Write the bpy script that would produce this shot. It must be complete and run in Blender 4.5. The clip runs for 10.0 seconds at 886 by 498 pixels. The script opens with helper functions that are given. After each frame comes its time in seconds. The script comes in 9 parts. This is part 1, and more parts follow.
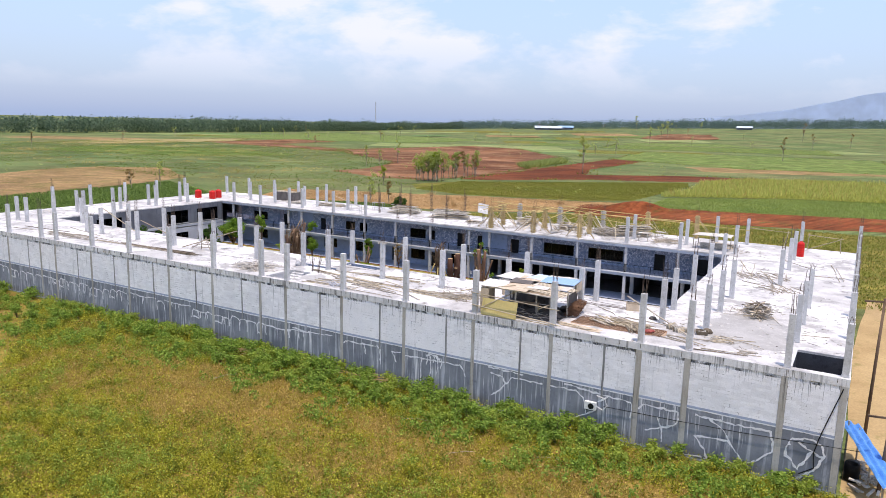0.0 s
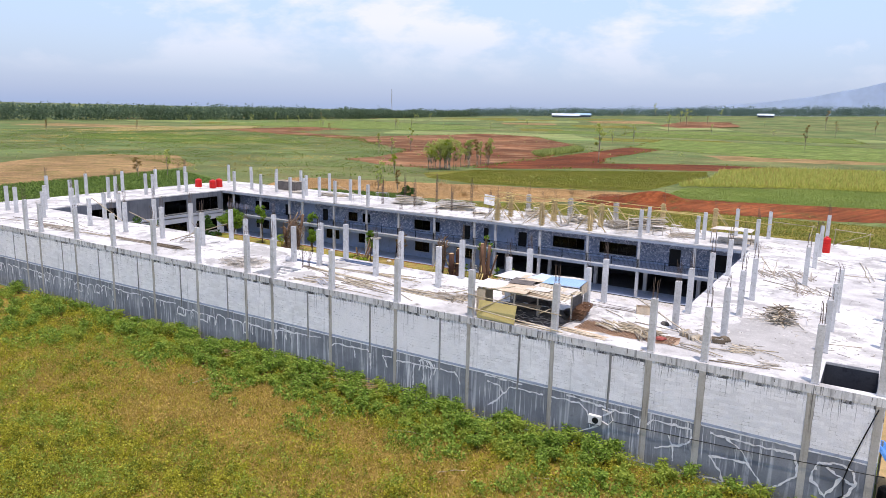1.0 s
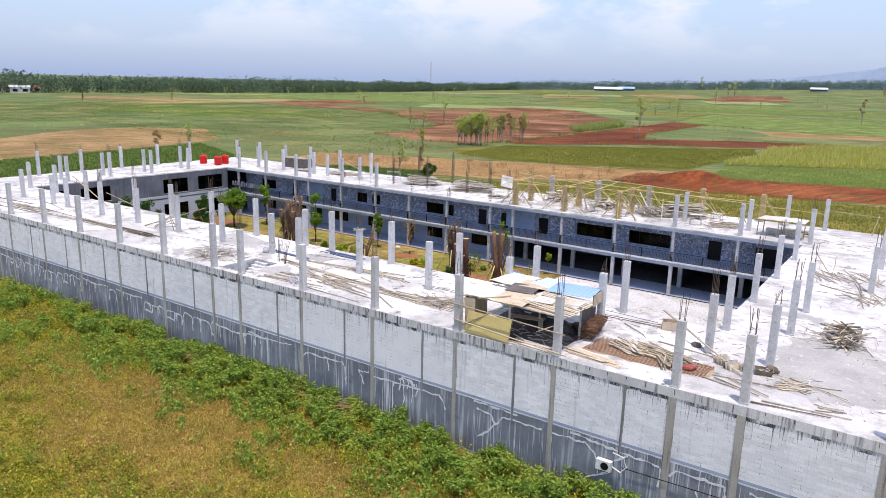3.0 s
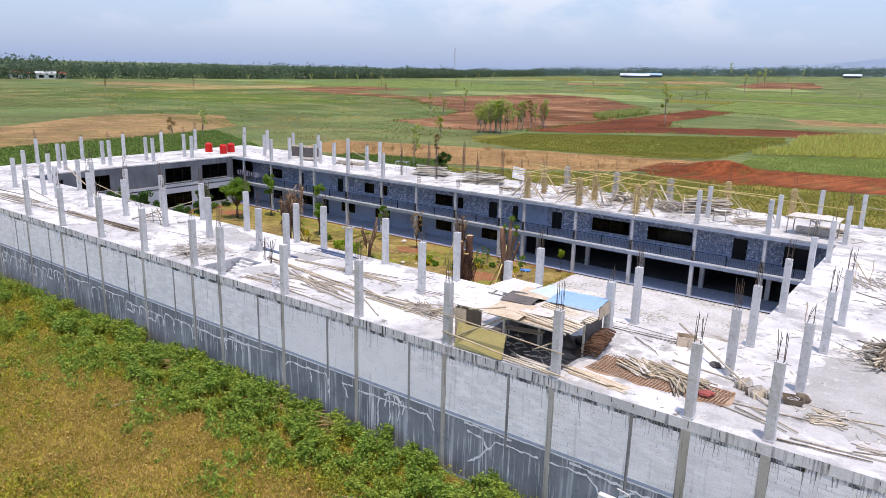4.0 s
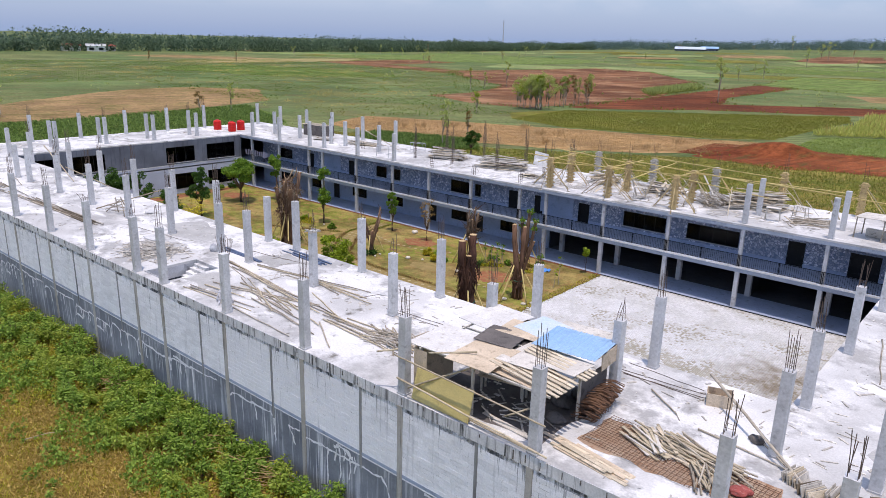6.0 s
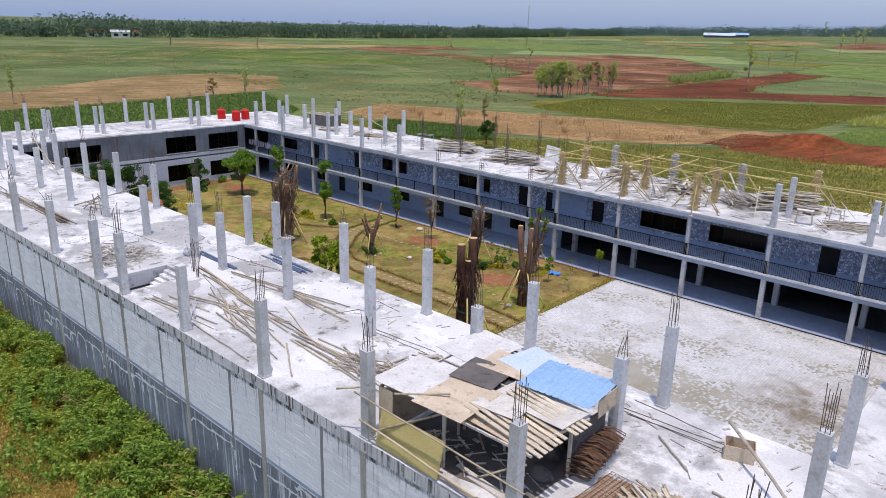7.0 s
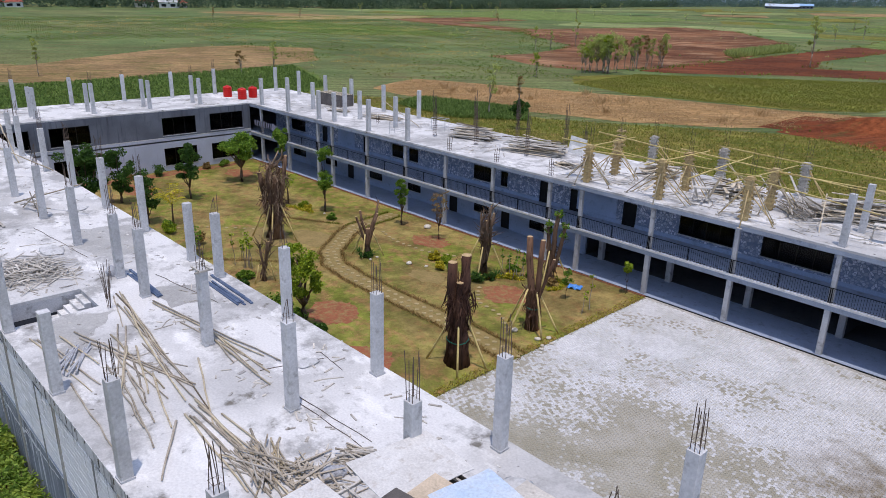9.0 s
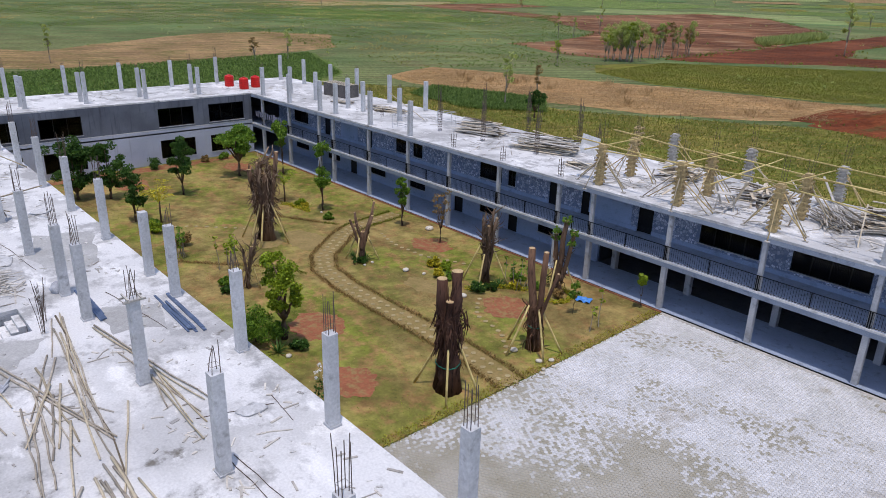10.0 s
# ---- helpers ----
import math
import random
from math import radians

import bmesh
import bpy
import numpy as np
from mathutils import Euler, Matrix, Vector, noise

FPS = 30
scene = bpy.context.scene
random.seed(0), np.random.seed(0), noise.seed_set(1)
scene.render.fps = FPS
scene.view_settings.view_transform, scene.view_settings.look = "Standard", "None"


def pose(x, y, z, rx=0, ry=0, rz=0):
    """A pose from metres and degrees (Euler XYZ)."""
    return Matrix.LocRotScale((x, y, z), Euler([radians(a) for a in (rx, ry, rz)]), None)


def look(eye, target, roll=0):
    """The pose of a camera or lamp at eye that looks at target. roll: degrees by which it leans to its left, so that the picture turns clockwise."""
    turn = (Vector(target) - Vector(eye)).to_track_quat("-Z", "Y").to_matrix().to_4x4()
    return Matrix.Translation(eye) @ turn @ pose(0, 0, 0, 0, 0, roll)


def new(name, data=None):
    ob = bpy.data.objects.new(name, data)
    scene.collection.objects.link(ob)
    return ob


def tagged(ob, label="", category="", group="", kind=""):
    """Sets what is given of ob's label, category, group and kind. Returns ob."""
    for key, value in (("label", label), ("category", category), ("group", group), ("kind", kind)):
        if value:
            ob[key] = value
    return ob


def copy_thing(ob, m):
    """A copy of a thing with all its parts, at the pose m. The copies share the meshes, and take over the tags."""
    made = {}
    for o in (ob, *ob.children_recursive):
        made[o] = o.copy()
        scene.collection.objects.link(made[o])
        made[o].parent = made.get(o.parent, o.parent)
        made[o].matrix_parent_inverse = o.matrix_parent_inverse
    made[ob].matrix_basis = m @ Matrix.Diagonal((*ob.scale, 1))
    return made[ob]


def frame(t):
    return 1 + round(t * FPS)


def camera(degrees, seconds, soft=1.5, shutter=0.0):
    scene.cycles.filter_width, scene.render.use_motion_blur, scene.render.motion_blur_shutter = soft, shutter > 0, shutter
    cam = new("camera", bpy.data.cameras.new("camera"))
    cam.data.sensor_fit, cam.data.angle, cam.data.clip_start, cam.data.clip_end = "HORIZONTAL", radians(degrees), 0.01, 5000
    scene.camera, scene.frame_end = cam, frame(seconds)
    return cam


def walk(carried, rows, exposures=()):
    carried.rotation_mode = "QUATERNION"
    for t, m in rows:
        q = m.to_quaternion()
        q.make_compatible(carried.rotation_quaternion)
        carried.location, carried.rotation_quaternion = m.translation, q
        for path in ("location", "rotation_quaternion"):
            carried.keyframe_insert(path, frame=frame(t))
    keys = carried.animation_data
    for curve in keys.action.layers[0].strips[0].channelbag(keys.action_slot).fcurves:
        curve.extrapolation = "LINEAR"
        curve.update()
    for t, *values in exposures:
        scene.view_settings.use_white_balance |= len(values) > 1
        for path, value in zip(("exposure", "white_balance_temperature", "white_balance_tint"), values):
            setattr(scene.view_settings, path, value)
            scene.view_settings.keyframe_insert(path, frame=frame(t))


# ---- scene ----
cam = camera(63.7, 10.0, soft=0.4)
METRES, EYE, TILT, LEAN, TURN = 50.0, 22.5, 0.0, 0.0, 30.4
ROWS = [
    (0.0, 0.0, 0.0, 0.0, 0.24, -10.15, -1.34),
    (0.5, 0.0172, 0.0455, -0.0005, 0.91, -10.65, -1.34),
    (1.0, 0.0336, 0.0918, -0.0012, 1.58, -11.15, -1.33),
    (1.5, 0.0497, 0.1385, -0.0022, 2.25, -11.69, -1.35),
    (2.0, 0.0659, 0.1857, -0.0037, 2.95, -12.22, -1.36),
    (2.5, 0.0815, 0.2332, -0.0047, 3.85, -12.74, -1.39),
    (4.0, 0.1268, 0.3755, -0.0068, 6.73, -14.36, -1.41),
    (4.5, 0.1412, 0.4236, -0.0082, 7.7, -14.87, -1.43),
    (5.0, 0.1545, 0.4716, -0.0089, 8.66, -15.4, -1.43),
    (5.5, 0.1671, 0.5202, -0.0096, 9.62, -15.94, -1.44),
    (7.0, 0.1978, 0.666, -0.0106, 12.5, -17.54, -1.44),
    (7.5, 0.206, 0.7156, -0.011, 13.47, -18.11, -1.44),
    (8.0, 0.2132, 0.7649, -0.0113, 14.44, -18.66, -1.45),
    (8.5, 0.2193, 0.8156, -0.0113, 15.42, -19.24, -1.44),
    (9.0, 0.2239, 0.8674, -0.0121, 16.36, -19.77, -1.44),
    (9.5, 0.228, 0.9186, -0.0128, 17.32, -20.32, -1.48),
    (10.0, 0.2315, 0.9682, -0.014, 18.27, -20.82, -1.48),
]
EXPOSURES = [(0.0, 0.44, 7400, 19.2), (2.5, 0.45, 7350, 19.2), (4.5, 0.32, 7200, 19.2), (7.0, 0.06, 6950, 18.5), (8.5, -0.11, 6850, 17.5), (10.0, -0.16, 6750, 16.5)]
walk(cam, [(t, pose(0, 0, EYE, TILT, LEAN, TURN) @ pose(METRES * x, METRES * y, METRES * z, 90 + pitch, roll, yaw)) for t, x, y, z, yaw, pitch, roll in ROWS], EXPOSURES)

# ---- world, sun ----
SUN_UP, SUN_FROM = 78.5, 131.0          # degrees; compass bearing of the sun, clockwise from +y
world = bpy.data.worlds.new("sky")
scene.world = world
world.use_nodes = True
wn, wl = world.node_tree.nodes, world.node_tree.links
wn.clear()
sky = wn.new("ShaderNodeTexSky")
sky.sky_type, sky.sun_disc = "NISHITA", False
sky.sun_elevation, sky.sun_rotation = radians(SUN_UP), radians(SUN_FROM)
sky.air_density, sky.dust_density, sky.ozone_density = 1.0, 0.5, 3.0
wco = wn.new("ShaderNodeTexCoord")
wsep = wn.new("ShaderNodeSeparateXYZ")
wl.new(wco.outputs["Generated"], wsep.inputs[0])
# flat cloud layer: direction divided by height above the horizon
wadd = wn.new("ShaderNodeMath"); wadd.operation = "ADD"; wadd.inputs[1].default_value = 0.75
wl.new(wsep.outputs["Z"], wadd.inputs[0])
wdiv = []
for axis in "XY":
    d = wn.new("ShaderNodeMath"); d.operation = "DIVIDE"
    wl.new(wsep.outputs[axis], d.inputs[0]); wl.new(wadd.outputs[0], d.inputs[1])
    wdiv.append(d)
wcomb = wn.new("ShaderNodeCombineXYZ")
wl.new(wdiv[0].outputs[0], wcomb.inputs[0]); wl.new(wdiv[1].outputs[0], wcomb.inputs[1])
cloud = wn.new("ShaderNodeTexNoise")
cloud.inputs["Scale"].default_value, cloud.inputs["Detail"].default_value = 4.6, 12.0
cloud.inputs["Roughness"].default_value, cloud.inputs["Distortion"].default_value = 0.58, 0.15
wl.new(wcomb.outputs[0], cloud.inputs["Vector"])
wup = wn.new("ShaderNodeMath"); wup.operation = "MULTIPLY"; wup.inputs[1].default_value = 2.3
wl.new(wsep.outputs["Z"], wup.inputs[0]); wl.new(wup.outputs[0], wcomb.inputs[2])
cramp = wn.new("ShaderNodeValToRGB")
cramp.color_ramp.elements[0].position, cramp.color_ramp.elements[1].position = 0.47, 0.60
wl.new(cloud.outputs["Fac"], cramp.inputs["Fac"])
hmask = wn.new("ShaderNodeMapRange")
hmask.inputs["From Min"].default_value, hmask.inputs["From Max"].default_value = 0.03, 0.11
wl.new(wsep.outputs["Z"], hmask.inputs["Value"])
cmul = wn.new("ShaderNodeMath"); cmul.operation = "MULTIPLY"
wl.new(cramp.outputs["Color"], cmul.inputs[0]); wl.new(hmask.outputs["Result"], cmul.inputs[1])
cmul2 = wn.new("ShaderNodeMath"); cmul2.operation = "MULTIPLY"; cmul2.inputs[1].default_value = 0.62
wl.new(cmul.outputs[0], cmul2.inputs[0])
wmix = wn.new("ShaderNodeMix"); wmix.data_type = "RGBA"
wl.new(cmul2.outputs[0], wmix.inputs[0])
wmix.inputs[7].default_value = (3.5, 3.75, 4.3, 1)
# pale blue haze low in the sky
hz = wn.new("ShaderNodeMapRange")
hz.inputs["From Min"].default_value, hz.inputs["From Max"].default_value = 0.0, 0.34
hz.inputs["To Min"].default_value, hz.inputs["To Max"].default_value = 0.92, 0.0
wl.new(wsep.outputs["Z"], hz.inputs["Value"])
whaze = wn.new("ShaderNodeMix"); whaze.data_type = "RGBA"
wl.new(hz.outputs["Result"], whaze.inputs[0])
wl.new(sky.outputs["Color"], whaze.inputs[6])
whaze.inputs[7].default_value = (1.02, 1.63, 2.88, 1)
wl.new(whaze.outputs[2], wmix.inputs[6])
wbg = wn.new("ShaderNodeBackground")
wbg.inputs["Strength"].default_value = 0.205
wl.new(wmix.outputs[2], wbg.inputs["Color"])
wout = wn.new("ShaderNodeOutputWorld")
wl.new(wbg.outputs[0], wout.inputs["Surface"])

sun_data = bpy.data.lights.new("sun", "SUN")
sun_data.energy, sun_data.angle, sun_data.color = 2.5, radians(0.53), (1.0, 0.975, 0.94)
sun = new("sun", sun_data)
sx = math.cos(radians(SUN_UP)) * math.sin(radians(SUN_FROM))
sy = math.cos(radians(SUN_UP)) * math.cos(radians(SUN_FROM))
sun.matrix_world = look((sx * 100, sy * 100, 100 * math.sin(radians(SUN_UP))), (0, 0, 0))

# ---- materials ----
def rgb(r, g, b):
    return tuple(((c / 255 + 0.055) / 1.055) ** 2.4 if c > 10 else c / 255 / 12.92 for c in (r, g, b)) + (1.0,)


def mixed(nt, fac, a, b, blend="MIX"):
    """A colour mix node; fac, a and b are sockets or values."""
    m = nt.nodes.new("ShaderNodeMix")
    m.data_type, m.blend_type = "RGBA", blend
    for i, v in ((0, fac), (6, a), (7, b)):
        if isinstance(v, bpy.types.NodeSocket):
            nt.links.new(v, m.inputs[i])
        else:
            m.inputs[i].default_value = v
    return m.outputs[2]


def noise_fac(nt, co, scale, lo, hi, detail=4.0, stretch=(1, 1, 1), rough=0.55):
    mp = nt.nodes.new("ShaderNodeMapping")
    mp.inputs["Scale"].default_value = stretch
    nt.links.new(co, mp.inputs["Vector"])
    n = nt.nodes.new("ShaderNodeTexNoise")
    n.inputs["Scale"].default_value, n.inputs["Detail"].default_value, n.inputs["Roughness"].default_value = scale, detail, rough
    nt.links.new(mp.outputs[0], n.inputs["Vector"])
    r = nt.nodes.new("ShaderNodeMapRange")
    r.inputs["From Min"].default_value, r.inputs["From Max"].default_value = lo, hi
    nt.links.new(n.outputs["Fac"], r.inputs["Value"])
    return r.outputs["Result"]


def start(name, rough=0.85, metal=0.0):
    m = bpy.data.materials.new(name)
    m.use_nodes = True
    nt = m.node_tree
    bs = nt.nodes["Principled BSDF"]
    bs.inputs["Roughness"].default_value, bs.inputs["Metallic"].default_value = rough, metal
    bs.inputs["Specular IOR Level"].default_value = 0.25
    geo = nt.nodes.new("ShaderNodeNewGeometry")
    return m, nt, bs, geo.outputs["Position"], geo.outputs["Random Per Island"]


def bumped(nt, bs, fac, strength=0.3, distance=0.02):
    b = nt.nodes.new("ShaderNodeBump")
    b.inputs["Strength"].default_value, b.inputs["Distance"].default_value = strength, distance
    nt.links.new(fac, b.inputs["Height"])
    nt.links.new(b.outputs[0], bs.inputs["Normal"])


def varied(nt, col, amount, island=None):
    """Brightness varied from object to object, or from island to island."""
    if island is None:
        oi = nt.nodes.new("ShaderNodeObjectInfo")
        island = oi.outputs["Random"]
    r = nt.nodes.new("ShaderNodeMapRange")
    r.inputs["To Min"].default_value, r.inputs["To Max"].default_value = 1 - amount, 1 + amount
    nt.links.new(island, r.inputs["Value"])
    c = nt.nodes.new("ShaderNodeCombineColor")
    for i in range(3):
        nt.links.new(r.outputs["Result"], c.inputs[i])
    return mixed(nt, 1.0, col, c.outputs[0], "MULTIPLY")


def surface(name, base, other, stain, big=0.5, fine=18.0, rough=0.85, metal=0.0, bump=0.3, vary=0.0, island=0.0, stretch=(1, 1, 1), stain_at=(0.56, 0.72)):
    """A matt surface: two tones at a large scale, stains at a middle one, grain at a fine one."""
    m, nt, bs, co, isl = start(name, rough, metal)
    c = mixed(nt, noise_fac(nt, co, big, 0.38, 0.62, 5.0, stretch), base, other)
    c = mixed(nt, noise_fac(nt, co, big * 3.7, *stain_at, 6.0, stretch), c, stain)
    f = noise_fac(nt, co, fine, 0.3, 0.7, 3.0, stretch)
    g = mixed(nt, f, (0.86, 0.86, 0.86, 1), (1.1, 1.1, 1.1, 1))
    c = mixed(nt, 1.0, c, g, "MULTIPLY")
    if vary:
        c = varied(nt, c, vary)
    if island:
        c = varied(nt, c, island, isl)
    nt.links.new(c, bs.inputs["Base Color"])
    if bump:
        bumped(nt, bs, f, bump)
    return m


def leafy(name, a, b, island=0.35, glow=0.25):
    """Leaves: two greens from leaf to leaf, a little light passing through."""
    m, nt, bs, co, isl = start(name, 0.6)
    c = varied(nt, mixed(nt, isl, a, b), island, isl)
    nt.links.new(c, bs.inputs["Base Color"])
    tr = nt.nodes.new("ShaderNodeBsdfTranslucent")
    nt.links.new(c, tr.inputs["Color"])
    ms = nt.nodes.new("ShaderNodeMixShader")
    ms.inputs[0].default_value = glow
    nt.links.new(bs.outputs[0], ms.inputs[1]); nt.links.new(tr.outputs[0], ms.inputs[2])
    nt.links.new(ms.outputs[0], nt.nodes["Material Output"].inputs["Surface"])
    return m


def roof_concrete(name):
    m, nt, bs, co, isl = start(name, 0.9)
    c = mixed(nt, noise_fac(nt, co, 0.16, 0.42, 0.58, 6.0), rgb(220, 219, 217), rgb(190, 189, 187))
    c = mixed(nt, noise_fac(nt, co, 0.45, 0.49, 0.60, 8.0, rough=0.7), c, rgb(168, 167, 165))
    c = mixed(nt, noise_fac(nt, co, 0.27, 0.55, 0.64, 7.0, stretch=(1, 1.6, 1), rough=0.68), c, rgb(234, 233, 231))
    c = mixed(nt, noise_fac(nt, co, 1.1, 0.63, 0.73, 8.0, rough=0.7), c, rgb(148, 146, 142))
    c = mixed(nt, noise_fac(nt, co, 0.9, 0.66, 0.74, 5.0), c, rgb(120, 116, 108))
    f = noise_fac(nt, co, 11.0, 0.3, 0.7, 5.0)
    c = mixed(nt, 1.0, c, mixed(nt, f, (0.88, 0.88, 0.88, 1), (1.07, 1.07, 1.07, 1)), "MULTIPLY")
    nt.links.new(c, bs.inputs["Base Color"])
    bumped(nt, bs, f, 0.35, 0.02)
    return m


def streaked_wall(name, base, other, streak, amount=(0.5, 0.7), fine=None, fine_at=(0.58, 0.68)):
    """Bare wall with run-off streaks down its height."""
    m, nt, bs, co, isl = start(name, 0.9)
    c = mixed(nt, noise_fac(nt, co, 0.35, 0.35, 0.65, 5.0), base, other)
    c = mixed(nt, noise_fac(nt, co, 1.0, *amount, 6.0, stretch=(2.6, 2.6, 0.16)), c, streak)
    c = mixed(nt, noise_fac(nt, co, 1.7, 0.58, 0.75, 6.0), c, other)
    if fine:
        runs = noise_fac(nt, co, 1.0, *fine_at, 5.0, stretch=(8.0, 8.0, 0.22), rough=0.62)
        here = noise_fac(nt, co, 0.3, 0.42, 0.58, 4.0)
        both = nt.nodes.new("ShaderNodeMath")
        both.operation = "MULTIPLY"
        nt.links.new(runs, both.inputs[0]); nt.links.new(here, both.inputs[1])
        c = mixed(nt, both.outputs[0], c, fine)
    f = noise_fac(nt, co, 14.0, 0.3, 0.7, 4.0)
    c = mixed(nt, 1.0, c, mixed(nt, f, (0.88, 0.88, 0.88, 1), (1.08, 1.08, 1.08, 1)), "MULTIPLY")
    c = varied(nt, c, 0.07, isl)
    nt.links.new(c, bs.inputs["Base Color"])
    bumped(nt, bs, f, 0.35, 0.015)
    return m


def stone_clad(name):
    m, nt, bs, co, isl = start(name, 0.8)
    v = nt.nodes.new("ShaderNodeTexVoronoi")
    v.inputs["Scale"].default_value = 4.3
    nt.links.new(co, v.inputs["Vector"])
    e = nt.nodes.new("ShaderNodeTexVoronoi")
    e.feature = "DISTANCE_TO_EDGE"
    e.inputs["Scale"].default_value = 4.3
    nt.links.new(co, e.inputs["Vector"])
    r = nt.nodes.new("ShaderNodeMapRange")
    r.inputs["From Min"].default_value, r.inputs["From Max"].default_value = 0.04, 0.12
    nt.links.new(e.outputs["Distance"], r.inputs["Value"])
    s = nt.nodes.new("ShaderNodeSeparateColor")
    nt.links.new(v.outputs["Color"], s.inputs[0])
    # Grey stone tones, shifted to the blue of the gallery's skylight.
    c = mixed(nt, s.outputs[0], rgb(118, 134, 166), rgb(224, 230, 242))
    c = mixed(nt, r.outputs["Result"], rgb(128, 140, 164), c)
    c = mixed(nt, noise_fac(nt, co, 0.6, 0.54, 0.68, 4.0), c, rgb(132, 146, 172))
    f = noise_fac(nt, co, 9.0, 0.3, 0.7, 4.0)
    c = mixed(nt, 1.0, c, mixed(nt, f, (0.8, 0.8, 0.8, 1), (1.1, 1.1, 1.1, 1)), "MULTIPLY")
    nt.links.new(c, bs.inputs["Base Color"])
    bumped(nt, bs, r.outputs["Result"], 0.5, 0.02)
    return m


def field_mat(name, a, b, soil, row_dir=0.4, row=1.1, rows=0.35, patch=0.02, gain=0.82, cover=(0.47, 0.66), streak=0.5, blotch=None, grain=(1.6, 0.55, 1)):
    """Cropland: two tones in patches, soil showing through in streaks along the rows, crop rows, clods."""
    m, nt, bs, co, isl = start(name, 0.95)
    bs.inputs["Specular IOR Level"].default_value = 0.1
    mp = nt.nodes.new("ShaderNodeMapping")
    mp.inputs["Rotation"].default_value = (0, 0, row_dir)
    nt.links.new(co, mp.inputs["Vector"])
    rc = mp.outputs[0]
    c = mixed(nt, noise_fac(nt, co, patch, 0.40, 0.60, 6.0, stretch=(1, 1.8, 1)), a, b)
    c = mixed(nt, noise_fac(nt, rc, patch * 9, *cover, 8.0, stretch=grain, rough=0.68), c, soil)
    k, q = 0.16 * streak, 0.16 * (streak if blotch is None else blotch)
    g1 = noise_fac(nt, rc, patch * 14, 0.34, 0.66, 6.0, stretch=(2.2, 0.22, 1), rough=0.6)
    c = mixed(nt, 1.0, c, mixed(nt, g1, (1 - 2 * k,) * 3 + (1,), (1 + 1.4 * k,) * 3 + (1,)), "MULTIPLY")
    g2 = noise_fac(nt, co, patch * 2.6, 0.42, 0.60, 7.0, rough=0.66)
    c = mixed(nt, 1.0, c, mixed(nt, g2, (1 - 1.5 * q,) * 3 + (1,), (1 + 1.2 * q,) * 3 + (1,)), "MULTIPLY")
    w = nt.nodes.new("ShaderNodeTexWave")
    w.inputs["Scale"].default_value = 0.314 / row
    w.inputs["Distortion"].default_value, w.inputs["Detail"].default_value = 3.0, 3.0
    w.inputs["Detail Scale"].default_value = 0.6
    nt.links.new(rc, w.inputs["Vector"])
    c = mixed(nt, 1.0, c, mixed(nt, w.outputs["Fac"], (1 - rows,) * 3 + (1,), (1 + rows * 0.5,) * 3 + (1,)), "MULTIPLY")
    f = noise_fac(nt, co, 0.9, 0.36, 0.64, 10.0, rough=0.75)
    c = mixed(nt, 1.0, c, mixed(nt, f, (0.66 * gain,) * 3 + (1,), (1.28 * gain,) * 3 + (1,)), "MULTIPLY")
    nt.links.new(c, bs.inputs["Base Color"])
    bumped(nt, bs, f, 0.6, 0.15)
    return m


CONC_ROOF = roof_concrete("roof_concrete")
CONC = surface("column_concrete", rgb(206, 206, 206), rgb(190, 190, 189), rgb(166, 165, 163), 0.9, 9, 0.9, vary=0.08, bump=0.08)
CONC_EDGE = surface("beam_concrete", rgb(196, 197, 199), rgb(178, 180, 183), rgb(140, 140, 140), 0.5, 14, 0.85)
CONC_DARK = streaked_wall("weathered_beam", rgb(226, 226, 226), rgb(200, 200, 199), rgb(112, 112, 112), (0.54, 0.68), rgb(76, 76, 76), (0.53, 0.64))
PILASTER = streaked_wall("weathered_pilaster", rgb(186, 184, 178), rgb(164, 159, 148), rgb(122, 120, 116), (0.54, 0.7), rgb(82, 81, 78), (0.55, 0.66))
# Darker, bluer copy of the beam concrete, with shade put into its colour.
BEAM_BLUE = surface("shade_tinted_beam", rgb(164, 174, 188), rgb(150, 160, 174), rgb(128, 136, 148), 0.5, 14, 0.85)
BLOCK = streaked_wall("block_wall", rgb(244, 244, 245), rgb(232, 233, 235), rgb(196, 197, 199), (0.60, 0.74), rgb(124, 124, 125), (0.64, 0.74))
RUN_OFF = surface("run_off_grime", rgb(178, 179, 181), rgb(156, 157, 159), rgb(194, 195, 196), 1.5, 14)
EARTH = surface("trodden_earth", rgb(154, 132, 86), rgb(138, 120, 74), rgb(124, 118, 64), 0.7, 6, 0.95, bump=0.6)
DEADWOOD = surface("bleached_dead_wood", rgb(176, 152, 126), rgb(148, 124, 102), rgb(112, 92, 76), 2.0, 14, 0.95, bump=0.6, island=0.25)
STIFFENER = streaked_wall("stained_stiffener", rgb(158, 158, 157), rgb(136, 136, 134), rgb(96, 97, 98), (0.5, 0.66))
STRAW = leafy("straw", rgb(172, 142, 98), rgb(198, 168, 122), 0.15, glow=0.35)
MORTAR = surface("block_mortar", rgb(240, 240, 241), rgb(228, 229, 231), rgb(92, 93, 94), 0.42, 20, stain_at=(0.51, 0.6))
PLINTH = streaked_wall("plinth_render", rgb(138, 143, 150), rgb(108, 113, 121), rgb(176, 180, 186), (0.54, 0.68), rgb(218, 220, 223), (0.54, 0.64))
TRAIL = surface("lime_trail", rgb(232, 233, 235), rgb(220, 221, 223), rgb(196, 197, 199), 1.2, 20)
PLASTER = streaked_wall("grey_plaster", rgb(124, 130, 140), rgb(104, 109, 119), rgb(80, 83, 90), (0.54, 0.74))
